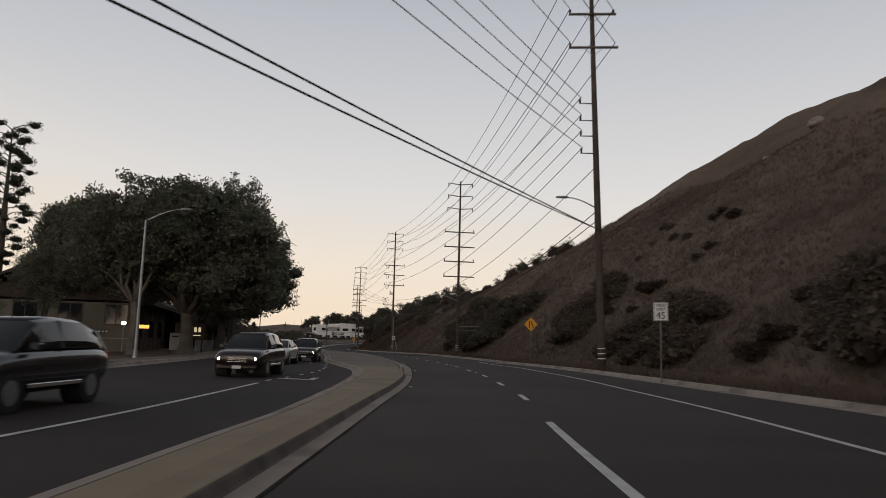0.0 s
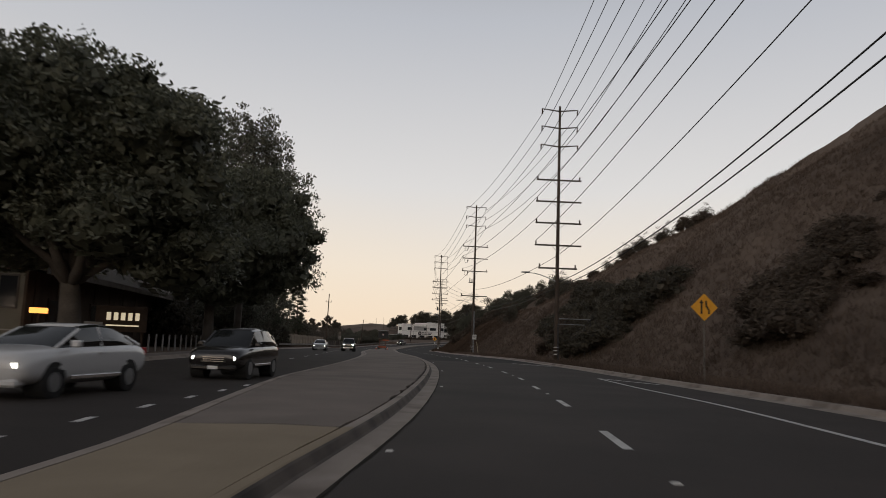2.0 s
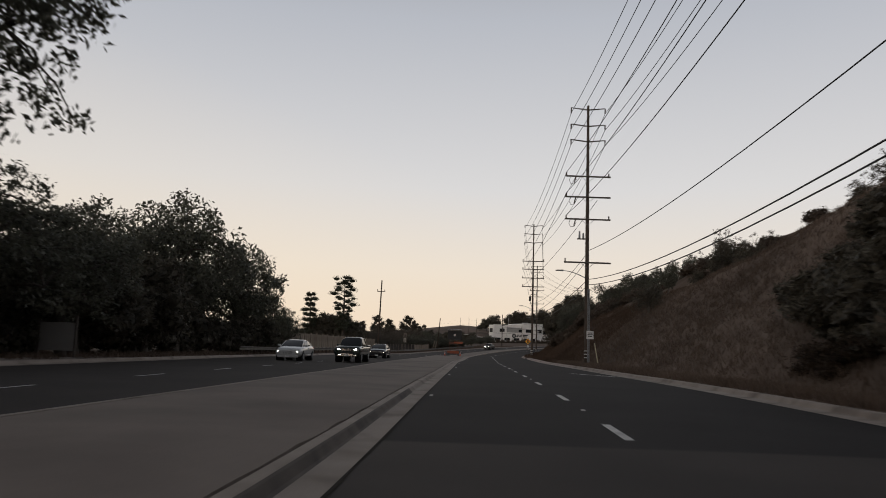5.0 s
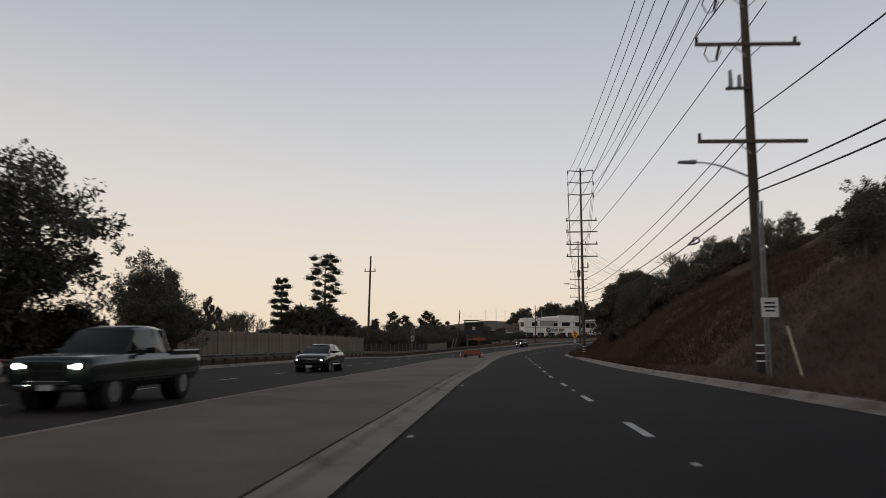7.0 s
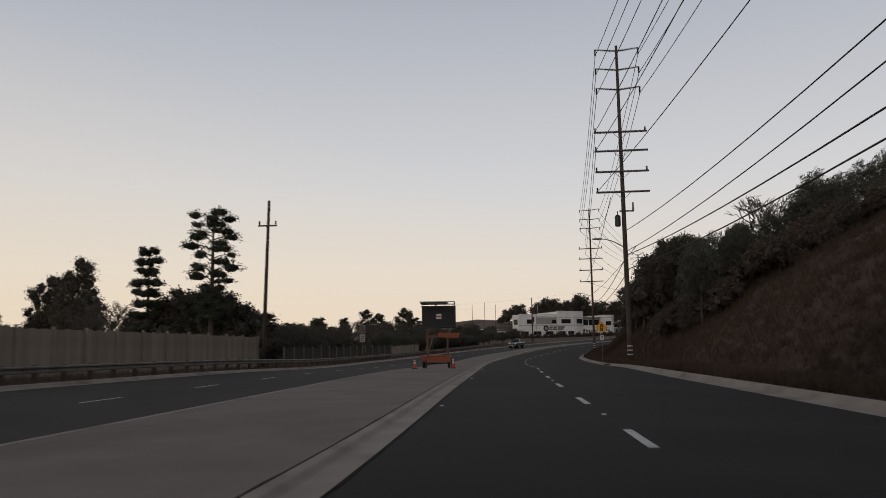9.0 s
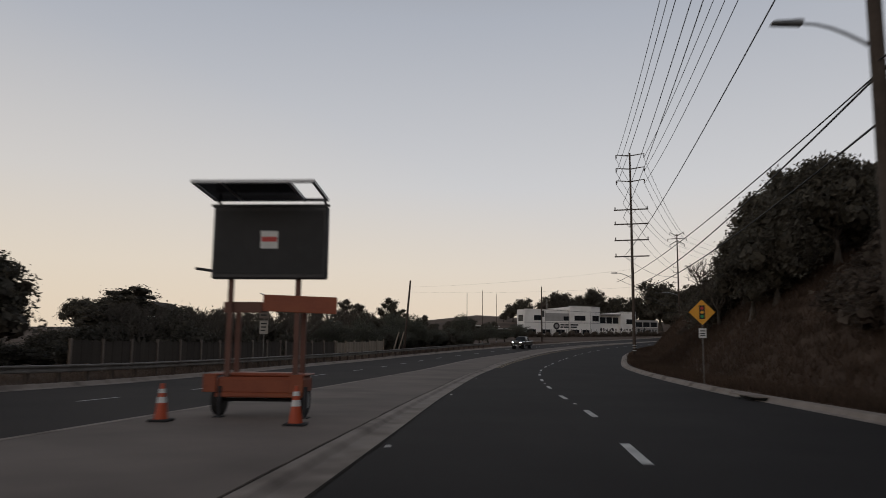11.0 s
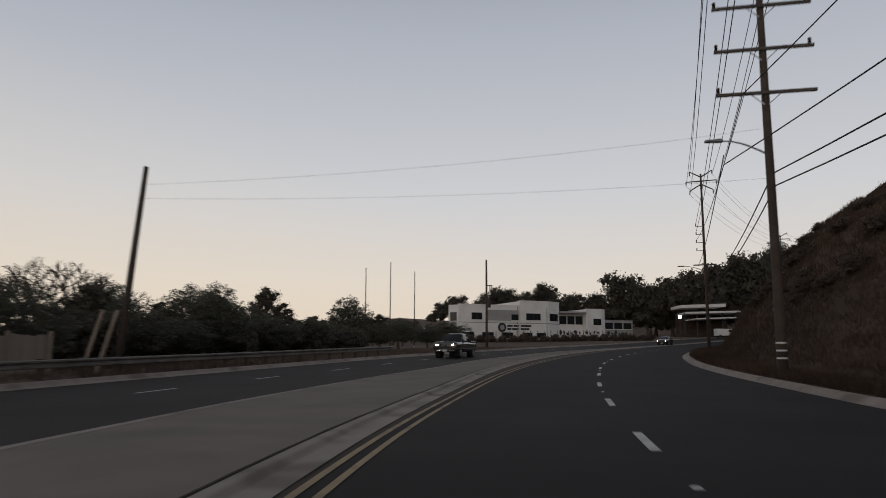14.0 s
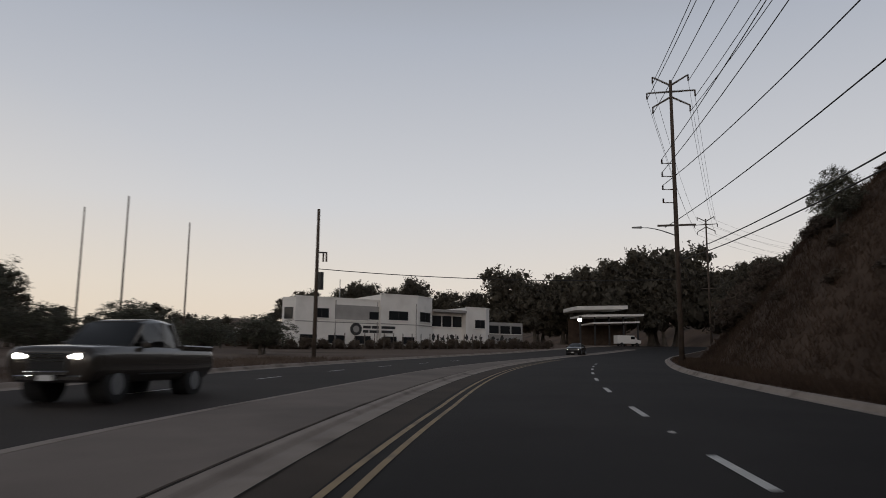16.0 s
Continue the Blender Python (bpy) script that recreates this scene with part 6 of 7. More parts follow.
def roadside_signs():
    s = thing("lit_sign", Matrix.Translation((-28.1, 72.2, gl(-28.1, 72.2) - 1.2)) @ Euler((0, 0, radians(18))).to_matrix().to_4x4(), "dark sign panel with a lit row of bars", "sign")
    for x in (-1.2, 1.2):
        part("post", B(x - 0.06, x + 0.06, -0.06, 0.06, -0.1, 4.0), M_TIMBER, s)
    p = part("panel", B(-1.45, 1.45, -0.14, -0.06, 2.5, 4.05, 0.02), M_TIMBER, s)
    for k in range(5):
        x = -0.72 + k * 0.4
        part("letter_bar", B(x - 0.12, x + 0.12, -0.17, -0.142, 3.2, 3.66), M_LITLETTER, p, "glowing pale bar")
    part("underline_bar", B(-0.85, 1.0, -0.165, -0.142, 2.84, 2.92), M_LITLETTER, p)
    b = thing("menu_board", Matrix.Translation((-29.3, 71.0, gl(-29.3, 71.0))) @ Euler((0, 0, radians(14))).to_matrix().to_4x4(), "pale upright notice board on legs", "board")
    part("panel", B(-0.5, 0.5, -0.05, 0.03, 0.22, 1.85, 0.02), M_STUCCO_GREY, b)
    for x in (-0.45, 0.45):
        part("leg", B(x - 0.04, x + 0.04, -0.03, 0.03, -0.05, 0.6), M_TIMBER, b)
    part("print_bar", B(-0.3, 0.3, -0.06, -0.052, 1.45, 1.6), M_BLACK, b)
    a = thing("amber_sign", Matrix.Translation((-32.1, 70.2, gl(-32.1, 70.2))) @ Euler((0, 0, radians(20))).to_matrix().to_4x4(), "small glowing amber sign on a dark post", "sign")
    part("post", B(-0.05, 0.05, -0.05, 0.05, -0.1, 2.5), M_TIMBER, a)
    part("panel", B(-0.48, 0.48, -0.1, 0.02, 2.2, 2.52, 0.03), M_AMBERLIT, a)
    g = thing("garden_lamp", Matrix.Translation((-33.5, 68.0, gl(-33.5, 68))), "lit white lamp on a thin dark post", "lamp")
    part("post", T([(0, 0, -0.1), (0, 0, 2.45)], 0.05, 8), M_STEEL, g)
    part("globe", T([(0, 0, 2.45), (0, 0, 2.52), (0, 0, 2.68), (0, 0, 2.76)], [0.1, 0.2, 0.2, 0.09], 10), M_LAMPLIT, g)
    aw = thing("shop_awning", Matrix.Translation((-36.6, 70.6, gl(-36.6, 70.6))), "dark awning with a scalloped white edge", "awning")
    part("cloth", prism(bmesh.new(), [(-1.4, 1.75), (1.4, 1.95), (1.4, 2.0), (-1.4, 1.8)], -0.1, 0.4), M_TIMBER, aw)
    for k in range(9):
        part("scallop", T([(-1.25 + k * 0.31, -0.12, 1.66 + k * 0.022), (-1.25 + k * 0.31, -0.1, 1.66 + k * 0.022)], 0.1, 10), M_SIGNW, aw)
    w = thing("white_board", Matrix.Translation((-27.2, 112.0, gl(-27.2, 112))), "blank pale panel on two posts beside the pavement", "board")
    part("panel", B(-0.9, 0.9, -0.04, 0.04, 0.35, 1.75, 0.01), M_STUCCO_GREY, w)
    part("post", B(0.88, 0.98, -0.05, 0.05, -0.1, 2.1), M_ARM, w)
    part("post", B(-0.98, -0.88, -0.05, 0.05, -0.1, 1.9), M_ARM, w)


roadside_signs()


def bollards():
    z = gl(-28.2, 84)
    first = thing("post_marker", Matrix.Translation((-28.0, 78.0, z)), "short pale round wooden post", "post", "row of posts beside the pavement")
    part("shaft", T([(0, 0, -0.1), (0, 0, 1.15), (0, 0, 1.2)], [0.07, 0.065, 0.04], 8), M_STUCCO_GREY, first)
    for k in range(1, 15):
        y = 78 + k * 1.75
        copy_thing(first, Matrix.Translation((-28.0 + 0.02 * k, y, gl(-28, y))))


bollards()

# ---- message board trailer and cones on the median ----
def message_trailer():
    z = float(LEVEL(204.2)) + 0.075
    t = thing("message_trailer", Matrix.Translation((-7.98, 204.2, z)), "orange message board trailer standing on the median", "traffic trailer")
    deck = part("deck", B(-0.98, 0.76, -0.55, 0.35, 0.46, 0.8, 0.05), M_ORANGE, t, "scuffed orange deck box")
    part("side_rail", B(-1.0, 0.78, -0.58, -0.5, 0.4, 0.5, 0.02), M_ORANGE, deck)
    part("deck_lid", B(-0.9, 0.66, -0.4, 0.25, 0.8, 0.88, 0.03), M_ORANGE, deck)
    for x in (-1.1, 0.66):
        bm = B(x - 0.14, x + 0.14, -0.42, 0.42, 0.82, 0.86, 0.02)
        box(bm, x - 0.14, x + 0.14, -0.62, -0.56, 0.5, 0.86, 0.01)
        part("fender", bm, M_ORANGE, deck)
        wh = part("wheel", T([(x - 0.09, 0, 0.32), (x - 0.07, 0, 0.32), (x + 0.07, 0, 0.32), (x + 0.09, 0, 0.32)], [0.29, 0.32, 0.32, 0.29], 18), M_RUBBER, t)
        side = 0.095 if x > 0 else -0.095
        part("rim", T([(x + side * 0.9, 0, 0.32), (x + side * 1.05, 0, 0.32)], 0.17, 12), M_STEEL, wh)
    part("axle", T([(-1.1, 0, 0.32), (0.66, 0, 0.32)], 0.04, 8), M_DARKSTEEL, t)
    part("drawbar", B(-0.06, 0.06, 0.3, 1.5, 0.42, 0.52, 0.01), M_RUST, t)
    for x, y, zz in ((0.6, -0.46, 2.82), (-0.8, -0.46, 2.82), (0.6, 0.1, 2.3), (-0.8, 0.1, 2.3)):
        part("mast", B(x - 0.05, x + 0.05, y - 0.04, y + 0.04, 0.78, zz), M_RUST, t)
    bar = part("hazard_bar", B(-0.76, 0.76, -0.025, 0.025, -0.17, 0.17, 0.01), M_ORANGE, t)
    bar.matrix_local = Matrix.Translation((0.66, -0.53, 2.27)) @ Euler((0, radians(2), 0)).to_matrix().to_4x4()
    part("hazard_bar", B(-0.95, -0.15, -0.43, -0.36, 2.1, 2.32, 0.01), M_RUST, t)
    for x in (-0.9, 0.84):
        part("jack", T([(x, -0.56, 0.0), (x, -0.56, 0.62)], 0.04, 8), M_DARKSTEEL, t)
        part("jack_foot", B(x - 0.09, x + 0.09, -0.65, -0.47, 0.0, 0.03), M_DARKSTEEL, t)
    board = part("board", B(-1.18, 1.2, -0.62, -0.42, 2.78, 4.28, 0.03), M_DARKSTEEL, t, "black unlit display board")
    part("bezel", B(-1.22, 1.24, -0.64, -0.6, 4.26, 4.32), M_DARKSTEEL, board)
    part("display_face", B(-1.1, 1.12, -0.632, -0.622, 2.88, 4.18), M_BOARD, board)
    for x in (-0.55, 0.57):
        part("display_seam", B(x - 0.012, x + 0.012, -0.636, -0.6325, 2.88, 4.18), M_BLACK, board)
    st = part("sticker", B(-0.17, 0.19, -0.64, -0.6335, 3.4, 3.76), M_SIGNW, board, "square pale sticker")
    part("sticker_band", B(-0.15, 0.17, -0.645, -0.6405, 3.54, 3.64), M_RED, st)
    sol = part("solar_frame", B(-1.18, 1.22, -0.04, 0.0, -0.03, 0.03), M_DARKSTEEL, t)
    sol.matrix_local = Matrix.Translation((0, -0.5, 4.44)) @ Euler((radians(5), 0, radians(180))).to_matrix().to_4x4()
    for a in ((-1.18, -1.12, 0, 1.25), (-0.7, -0.64, 0, 1.25), (0.6, 0.66, 0, 1.25), (1.16, 1.22, 0, 1.25), (-1.18, 1.22, 1.22, 1.28)):
        part("rail", B(a[0], a[1], a[2], a[3], -0.03, 0.03), M_STEEL, sol)
    part("solar_panel", B(-0.62, 1.14, 0.05, 1.2, -0.012, 0.02), M_SOLAR, sol)
    for x in (-1.1, 1.12):
        part("panel_stay", B(x - 0.025, x + 0.025, -0.53, -0.49, 4.28, 4.46), M_DARKSTEEL, t)
    part("handle", T([(-1.55, -0.5, 3.0), (-1.18, -0.5, 2.95)], 0.03, 7), M_DARKSTEEL, t)


message_trailer()


def cones():
    def base(y):
        return float(LEVEL(y)) + 0.07
    c = thing("traffic_cone", Matrix.Translation((-6.95, 202.2, base(202.2))), "orange traffic cone with white collars on a black base", "traffic cone", "cones round the message trailer")
    part("foot", B(-0.19, 0.19, -0.19, 0.19, 0, 0.045, 0.015), M_RUBBER, c)
    part("body", T([(0, 0, 0.04), (0, 0, 0.7)], [0.13, 0.03], 14), M_CONE, c)
    part("collar", T([(0, 0, 0.34), (0, 0, 0.45)], [0.087, 0.071], 14), M_SIGNW, c)
    part("collar", T([(0, 0, 0.52), (0, 0, 0.6)], [0.062, 0.05], 14), M_SIGNW, c)
    for x, y in ((-9.6, 202.6),):
        copy_thing(c, Matrix.Translation((x, y, base(y))))


cones()

# ---- the far white building and what stands round it ----
def plan_block(pts, z0, z1):
    """A block drawn up from its outline on the ground."""
    bm = bmesh.new()
    low = [bm.verts.new((x, y, z0)) for x, y in pts]
    top = [bm.verts.new((x, y, z1)) for x, y in pts]
    n = len(pts)
    for k in range(n):
        bm.faces.new((low[k], low[(k + 1) % n], top[(k + 1) % n], top[k]))
    bm.faces.new(low[::-1])
    bm.faces.new(top)
    bmesh.ops.recalc_face_normals(bm, faces=bm.faces)
    return bm


def far_building():
    ang = math.atan2(0.351, 0.936)
    z = gl(20, 397) - 0.3
    b = thing("office_building", Matrix.Translation((10.35, 392.7, z)) @ Euler((0, 0, ang)).to_matrix().to_4x4(), "white two-storey stucco building with chamfered corners and dark windows", "building")
    main = part("main_block", plan_block([(-3.3, 0), (10.3, 0), (10.3, 15), (0.9, 15), (-4.6, 1.9)], -0.5, 10.4 - z), M_STUCCO, b)
    corner = part("corner_block", plan_block([(10.3, -0.6), (16.9, -0.6), (21.0, 1.7), (21.0, 15), (10.3, 15)], -0.5, 11.45 - z), M_STUCCO, b)
    part("wing", plan_block([(21.0, 2.4), (27.4, 2.4), (27.4, 14), (21.0, 14)], -0.5, 9.5 - z), M_STUCCO, b)
    part("wing_roof", plan_block([(20.95, 0.9), (27.4, 0.9), (27.4, 2.6), (20.95, 2.6)], 9.35 - z, 9.75 - z), M_STUCCO_GREY, b, "grey overhanging flat roof")
    ends = part("end_block", plan_block([(27.4, 1.2), (31.6, 1.2), (33.0, 2.2), (33.0, 14), (27.4, 14)], -0.5, 10.3 - z), M_STUCCO, b)
    part("low_wing", plan_block([(33.0, 3.0), (41.0, 3.0), (41.0, 12), (33.0, 12)], -0.5, 8.2 - z), M_STUCCO_GREY, b, "lower grey wing")
    part("parapet", plan_block([(-3.34, -0.08), (10.28, -0.08), (10.28, 0.2), (-3.34, 0.2)], 10.4 - z, 10.6 - z), M_STUCCO, main)
    part("coping", plan_block([(10.22, -0.7), (16.94, -0.7), (21.1, 1.64), (21.1, 2.0), (16.8, -0.35), (10.22, -0.35)], 11.45 - z, 11.6 - z), M_STUCCO, corner)
    part("coping", plan_block([(27.34, 1.1), (31.64, 1.1), (33.1, 2.15), (33.1, 2.5), (31.5, 1.4), (27.34, 1.4)], 10.3 - z, 10.44 - z), M_STUCCO, ends)

    def win(p, q, s0, s1, z0, z1, panes=2, frame_mat=None):
        """A window on the wall from p to q, from s0 to s1 metres along it."""
        d = Vector((q[0] - p[0], q[1] - p[1], 0)).normalized()
        m = Matrix.Translation((p[0], p[1], 0)) @ Euler((0, 0, math.atan2(d.y, d.x))).to_matrix().to_4x4()
        w = part("window", B(s0, s1, -0.07, 0.0, z0 - z, z1 - z), frame_mat or M_DARKSTEEL, b)
        w.matrix_local = m
        step = (s1 - s0) / panes
        for k in range(panes):
            part("pane", B(s0 + k * step + 0.05, s0 + (k + 1) * step - 0.05, -0.1, -0.07, z0 - z + 0.07, z1 - z - 0.07), M_GLASS, w)
        part("sill", B(s0 - 0.1, s1 + 0.1, -0.16, 0.0, z0 - z - 0.12, z0 - z), M_STUCCO, w)
    front = ((-3.3, 0.0), (10.3, 0.0))
    win((-4.6, 1.9), (-3.3, 0.0), 0.4, 1.9, 7.2, 8.9, 1)
    win(*front, 2.9, 5.2, 7.5, 8.9)
    recess = part("balcony_recess", B(2.9, 10.24, -0.05, 0.02, 7.35 - z, 9.55 - z), M_STUCCO_GREY, b, "grey recessed balcony panel")
    part("balcony_edge", B(2.8, 10.28, -0.14, -0.05, 7.2 - z, 7.36 - z), M_STUCCO, recess)
    win((3.0, -0.05), (10.3, -0.05), 5.6, 7.2, 7.5, 8.7, 1)
    win((10.3, -0.6), (16.9, -0.6), 1.4, 4.8, 7.55, 8.95)
    win((16.9, -0.6), (21.0, 1.7), 0.7, 4.0, 7.5, 9.05)
    for k in range(3):
        win((21.0, 2.4), (27.4, 2.4), 0.4 + k * 2.05, 2.2 + k * 2.05, 7.0, 8.8, 1)
    win((27.4, 1.2), (31.6, 1.2), 1.9, 3.9, 6.9, 8.3)
    for k in range(3):
        win((33.0, 3.0), (41.0, 3.0), 0.5 + k * 2.5, 2.6 + k * 2.5, 6.2, 7.6, 1)
    part("string_course", plan_block([(-3.32, -0.05), (10.3, -0.05), (10.3, 0.0), (-3.32, 0.0)], 6.85 - z, 6.98 - z), M_STUCCO_GREY, main)
    part("string_course", plan_block([(10.28, -0.66), (16.92, -0.66), (21.02, 1.64), (21.0, 1.7), (16.9, -0.6), (10.28, -0.6)], 6.85 - z, 6.98 - z), M_STUCCO_GREY, corner)
    logo = part("round_emblem", T([(6.4, -0.12, 6.0 - z), (6.4, 0.0, 6.0 - z)], 0.95, 20), M_DARKSTEEL, b, "round dark wall emblem")
    part("emblem_disc", T([(6.4, -0.14, 6.0 - z), (6.4, -0.12, 6.0 - z)], 0.52, 16), M_STUCCO_GREY, logo)
    for z0, words in ((6.16, ((7.6, 8.9), (9.1, 10.25))), (5.5, ((7.6, 8.5), (8.7, 10.25)))):
        for x0, x1 in words:
            part("letter_bar", B(x0, x1, -0.06, 0.0, z0 - z, z0 + 0.4 - z), M_DARKSTEEL, b)
    for z0, x1 in ((6.16, 12.8), (5.5, 12.4)):
        part("letter_bar", B(10.45, x1, -0.68, -0.6, z0 - z, z0 + 0.4 - z), M_DARKSTEEL, b)
    rng = random.Random(5)
    for k in range(20):
        x = 21.6 + k * 0.98
        y0 = 2.4 if x < 27.2 else (1.2 if x < 31.5 else 3.0)
        if 31.2 < x < 33.6:
            continue
        n, q = 9, rng.uniform(0.3, 0.62)
        pts = [(x + q * rng.uniform(0.25, 1.3) * math.cos(6.283 * j / n), 5.2 - z + rng.uniform(-0.25, 0.25) + q * rng.uniform(0.3, 1.3) * math.sin(6.283 * j / n)) for j in range(n)]
        part("mural_patch", prism(bmesh.new(), pts, y0 - 0.05, y0 + 0.01), M_DARKSTEEL, b)
    for k in range(5):
        win(*(front if k < 3 else ((10.3, -0.6), (16.9, -0.6))), (0.8 + k * 4.4) if k < 3 else 0.6 + (k - 3) * 3.2, (3.4 + k * 4.4) if k < 3 else 2.8 + (k - 3) * 3.2, 3.8, 5.0)
    for u, v in ((3.0, -0.06), (10.0, -0.06), (16.6, -0.66)):
        part("downpipe", T([(u, v, 0.2), (u, v, 10.2 - z)], 0.06, 6), M_STUCCO_GREY, b)
    part("roof_vent", B(13, 15, 4, 6, 11.45 - z, 12.0 - z), M_GREYCAN, b)
    part("antenna", T([(4.5, 2, 10.4 - z), (4.5, 2, 13.6 - z)], 0.06, 6), M_STEEL, b)


def low_sheds():
    """Long low roofs beside the white building."""
    turn = Euler((0, 0, math.atan2(0.351, 0.936))).to_matrix().to_4x4()
    for u0, u1, v, top, label in ((-12.5, -5.2, -1.5, 5.1, "long open shed with a pale flat roof"), (-17.0, -7.6, 8.0, 6.1, "low pale shed behind an open roof")):
        q = Vector((10.35 + 0.936 * u0 - 0.351 * v, 392.7 + 0.351 * u0 + 0.936 * v, 0))
        q.z = gl(q.x, q.y) - 0.2
        h = top - q.z
        g = thing("shed", Matrix.Translation(q) @ turn, label, "shed")
        part("roof", prism(bmesh.new(), [(-0.4, h - 0.2), (u1 - u0, h - 0.35), (u1 - u0, h - 0.15), (-0.4, h)], -0.6, 4.2), M_STUCCO, g, "pale flat roof")
        part("back_wall", B(0, u1 - u0 - 0.2, 3.6, 3.8, 0, h - 0.36), M_TIMBER, g)
        for k in range(4):
            x = 0.2 + k * (u1 - u0 - 0.6) / 3
            part("column", B(x - 0.08, x + 0.08, -0.1, 0.06, 0, h - 0.3), M_DARKSTEEL, g)


low_sheds()
far_building()
# clipped hedge and stakes below the far building
for k in range(22):
    u = -12 + k * 2.3
    place(dark, 10.35 + 0.936 * u + 3.2, 392.7 + 0.351 * u - 8.5, RNG.uniform(0.5, 0.72), sink=0.3)


def stakes():
    first = None
    for k in range(18):
        u = -3 + k * 1.45
        x, y = 10.35 + 0.936 * u + 4.6, 392.7 + 0.351 * u - 12.2
        m = Matrix.Translation((x, y, gl(x, y)))
        if first is None:
            first = thing("tree_stake", m, "pale wooden tree stake in the planting strip", "stake", "stakes below the far building")
            part("stake", T([(0, 0, -0.1), (0, 0, 2.2)], 0.06, 6), M_ARM, first)
        else:
            copy_thing(first, m)


stakes()


def parking_block():
    x, y = 64.0, 424.0
    z = gl(x, y) - 0.1
    b = thing("petrol_canopy", Matrix.Translation((x, y, z)) @ Euler((0, 0, radians(-4))).to_matrix().to_4x4(), "pale two-level canopy building below dark trees", "building")
    for x0, x1, z0, dz in ((0.0, 11.0, 7.4, 0.75), (1.5, 14.5, 6.0, 0.45), (3.5, 13.5, 4.6, 0.3)):
        part("canopy", prism(bmesh.new(), [(x0, z0 - 0.1), (x1, z0 + 0.25), (x1, z0 + 0.25 + dz), (x0, z0 - 0.1 + dz)], 0.0, 9.0), M_STUCCO, b)
    part("back_wall", B(1, 14, 8.6, 9, -0.2, 6.0), M_TIMBER, b)
    for k in range(5):
        part("column", B(1.0 + k * 3.1, 1.3 + k * 3.1, 1.1, 1.4, -0.2, 6.1), M_DARKSTEEL, b)
    v = thing("parked_van", Matrix.Translation((74.3, 422.5, gl(74.3, 422.5))), "white van parked under the canopy", "van", "")
    part("body", prism(bmesh.new(), [(-2.6, 0.5), (2.5, 0.5), (2.6, 1.1), (1.7, 1.3), (1.1, 2.1), (-2.6, 2.15)], -0.9, 0.9), M_STUCCO, v)
    part("side_glass", B(0.3, 1.2, -0.93, -0.9, 1.35, 1.9), M_TINT, v)
    for px in (-1.7, 1.6):
        part("wheel", T([(px, -0.92, 0.35), (px, -0.7, 0.35)], 0.35, 14), M_RUBBER, v)
        part("wheel", T([(px, 0.92, 0.35), (px, 0.7, 0.35)], 0.35, 14), M_RUBBER, v)
    s = thing("signal_lamp", Matrix.Translation((57.5, 407.0, gl(57.5, 407))), "bright lamp on a slim dark pole by the road", "lamp")
    part("pole", T([(0, 0, -0.1), (0, 0, 5.2)], 0.08, 8), M_DARKSTEEL, s)
    part("lamp_box", B(-0.3, 0.3, -0.15, 0.15, 4.6, 5.2, 0.05), M_LAMPLIT, s)


parking_block()


def far_house():
    h = thing("house", Matrix.Translation((-37.5, 262, gl(-37.5, 262))), "dark brown gabled house behind the fence", "house")
    part("wall", prism(bmesh.new(), [(-3.6, -0.3), (3.6, -0.3), (3.6, 3.6), (0, 5.3), (-3.6, 3.6)], 0, 4), M_TIMBER, h)
    part("roof", prism(bmesh.new(), [(-4.2, 3.25), (0, 5.35), (4.2, 3.25), (4.2, 3.5), (0, 5.6), (-4.2, 3.5)], -0.6, 4.6), M_ROOF, h)
    w = part("window", B(-0.6, 0.5, -0.1, 0.0, 3.2, 4.1), M_SIGNW, h)
    part("pane", B(-0.5, -0.1, -0.13, -0.1, 3.3, 4.0), M_GLASS, w)
    part("pane", B(0.0, 0.4, -0.13, -0.1, 3.3, 4.0), M_GLASS, w)


far_house()

# SECTION: cars

def loft(bm, rings, cap=True):
    vs = [[bm.verts.new(p) for p in r] for r in rings]
    n = len(vs[0])
    for a, b in zip(vs, vs[1:]):
        for k in range(n):
            bm.faces.new((a[k], a[(k + 1) % n], b[(k + 1) % n], b[k]))
    if cap:
        bm.faces.new(vs[0][::-1])
        bm.faces.new(vs[-1])
    bmesh.ops.recalc_face_normals(bm, faces=bm.faces)
    return bm


def body_ring(y, zb, zs, zt, wb, wm, wt):
    half = [(wb * 0.9, zb), (wm, zb + 0.22), (wm * 1.01, (zb + zs) / 2 + 0.1), (wm * 0.985, zs), (wt, zt), (wt * 0.5, zt + 0.025)]
    return [(x, y, z) for x, z in half] + [(-x, y, z) for x, z in half[::-1]]


def cabin_ring(y, zb, zr, wb, wr):
    half = [(wb, zb), (wb * 0.985, zb + (zr - zb) * 0.25), (wr * 1.03, zb + (zr - zb) * 0.9), (wr * 0.85, zr)]
    return [(x, y, z) for x, z in half] + [(-x, y, z) for x, z in half[::-1]]


SUV_CABIN = [(-1.2, 1.04, 1.06, 0.80, 0.78), (-0.4, 1.08, 1.6, 0.84, 0.66), (0.3, 1.1, 1.68, 0.85, 0.67), (1.3, 1.1, 1.66, 0.85, 0.66), (1.95, 1.08, 1.5, 0.82, 0.62), (2.26, 1.06, 1.1, 0.76, 0.7)]
SEDAN_CABIN = [(-1.25, 0.98, 1.0, 0.78, 0.76), (-0.35, 1.0, 1.42, 0.81, 0.63), (0.3, 1.02, 1.49, 0.82, 0.64), (0.95, 1.03, 1.46, 0.81, 0.63), (1.6, 1.04, 1.28, 0.78, 0.63), (2.08, 1.04, 1.06, 0.74, 0.7)]
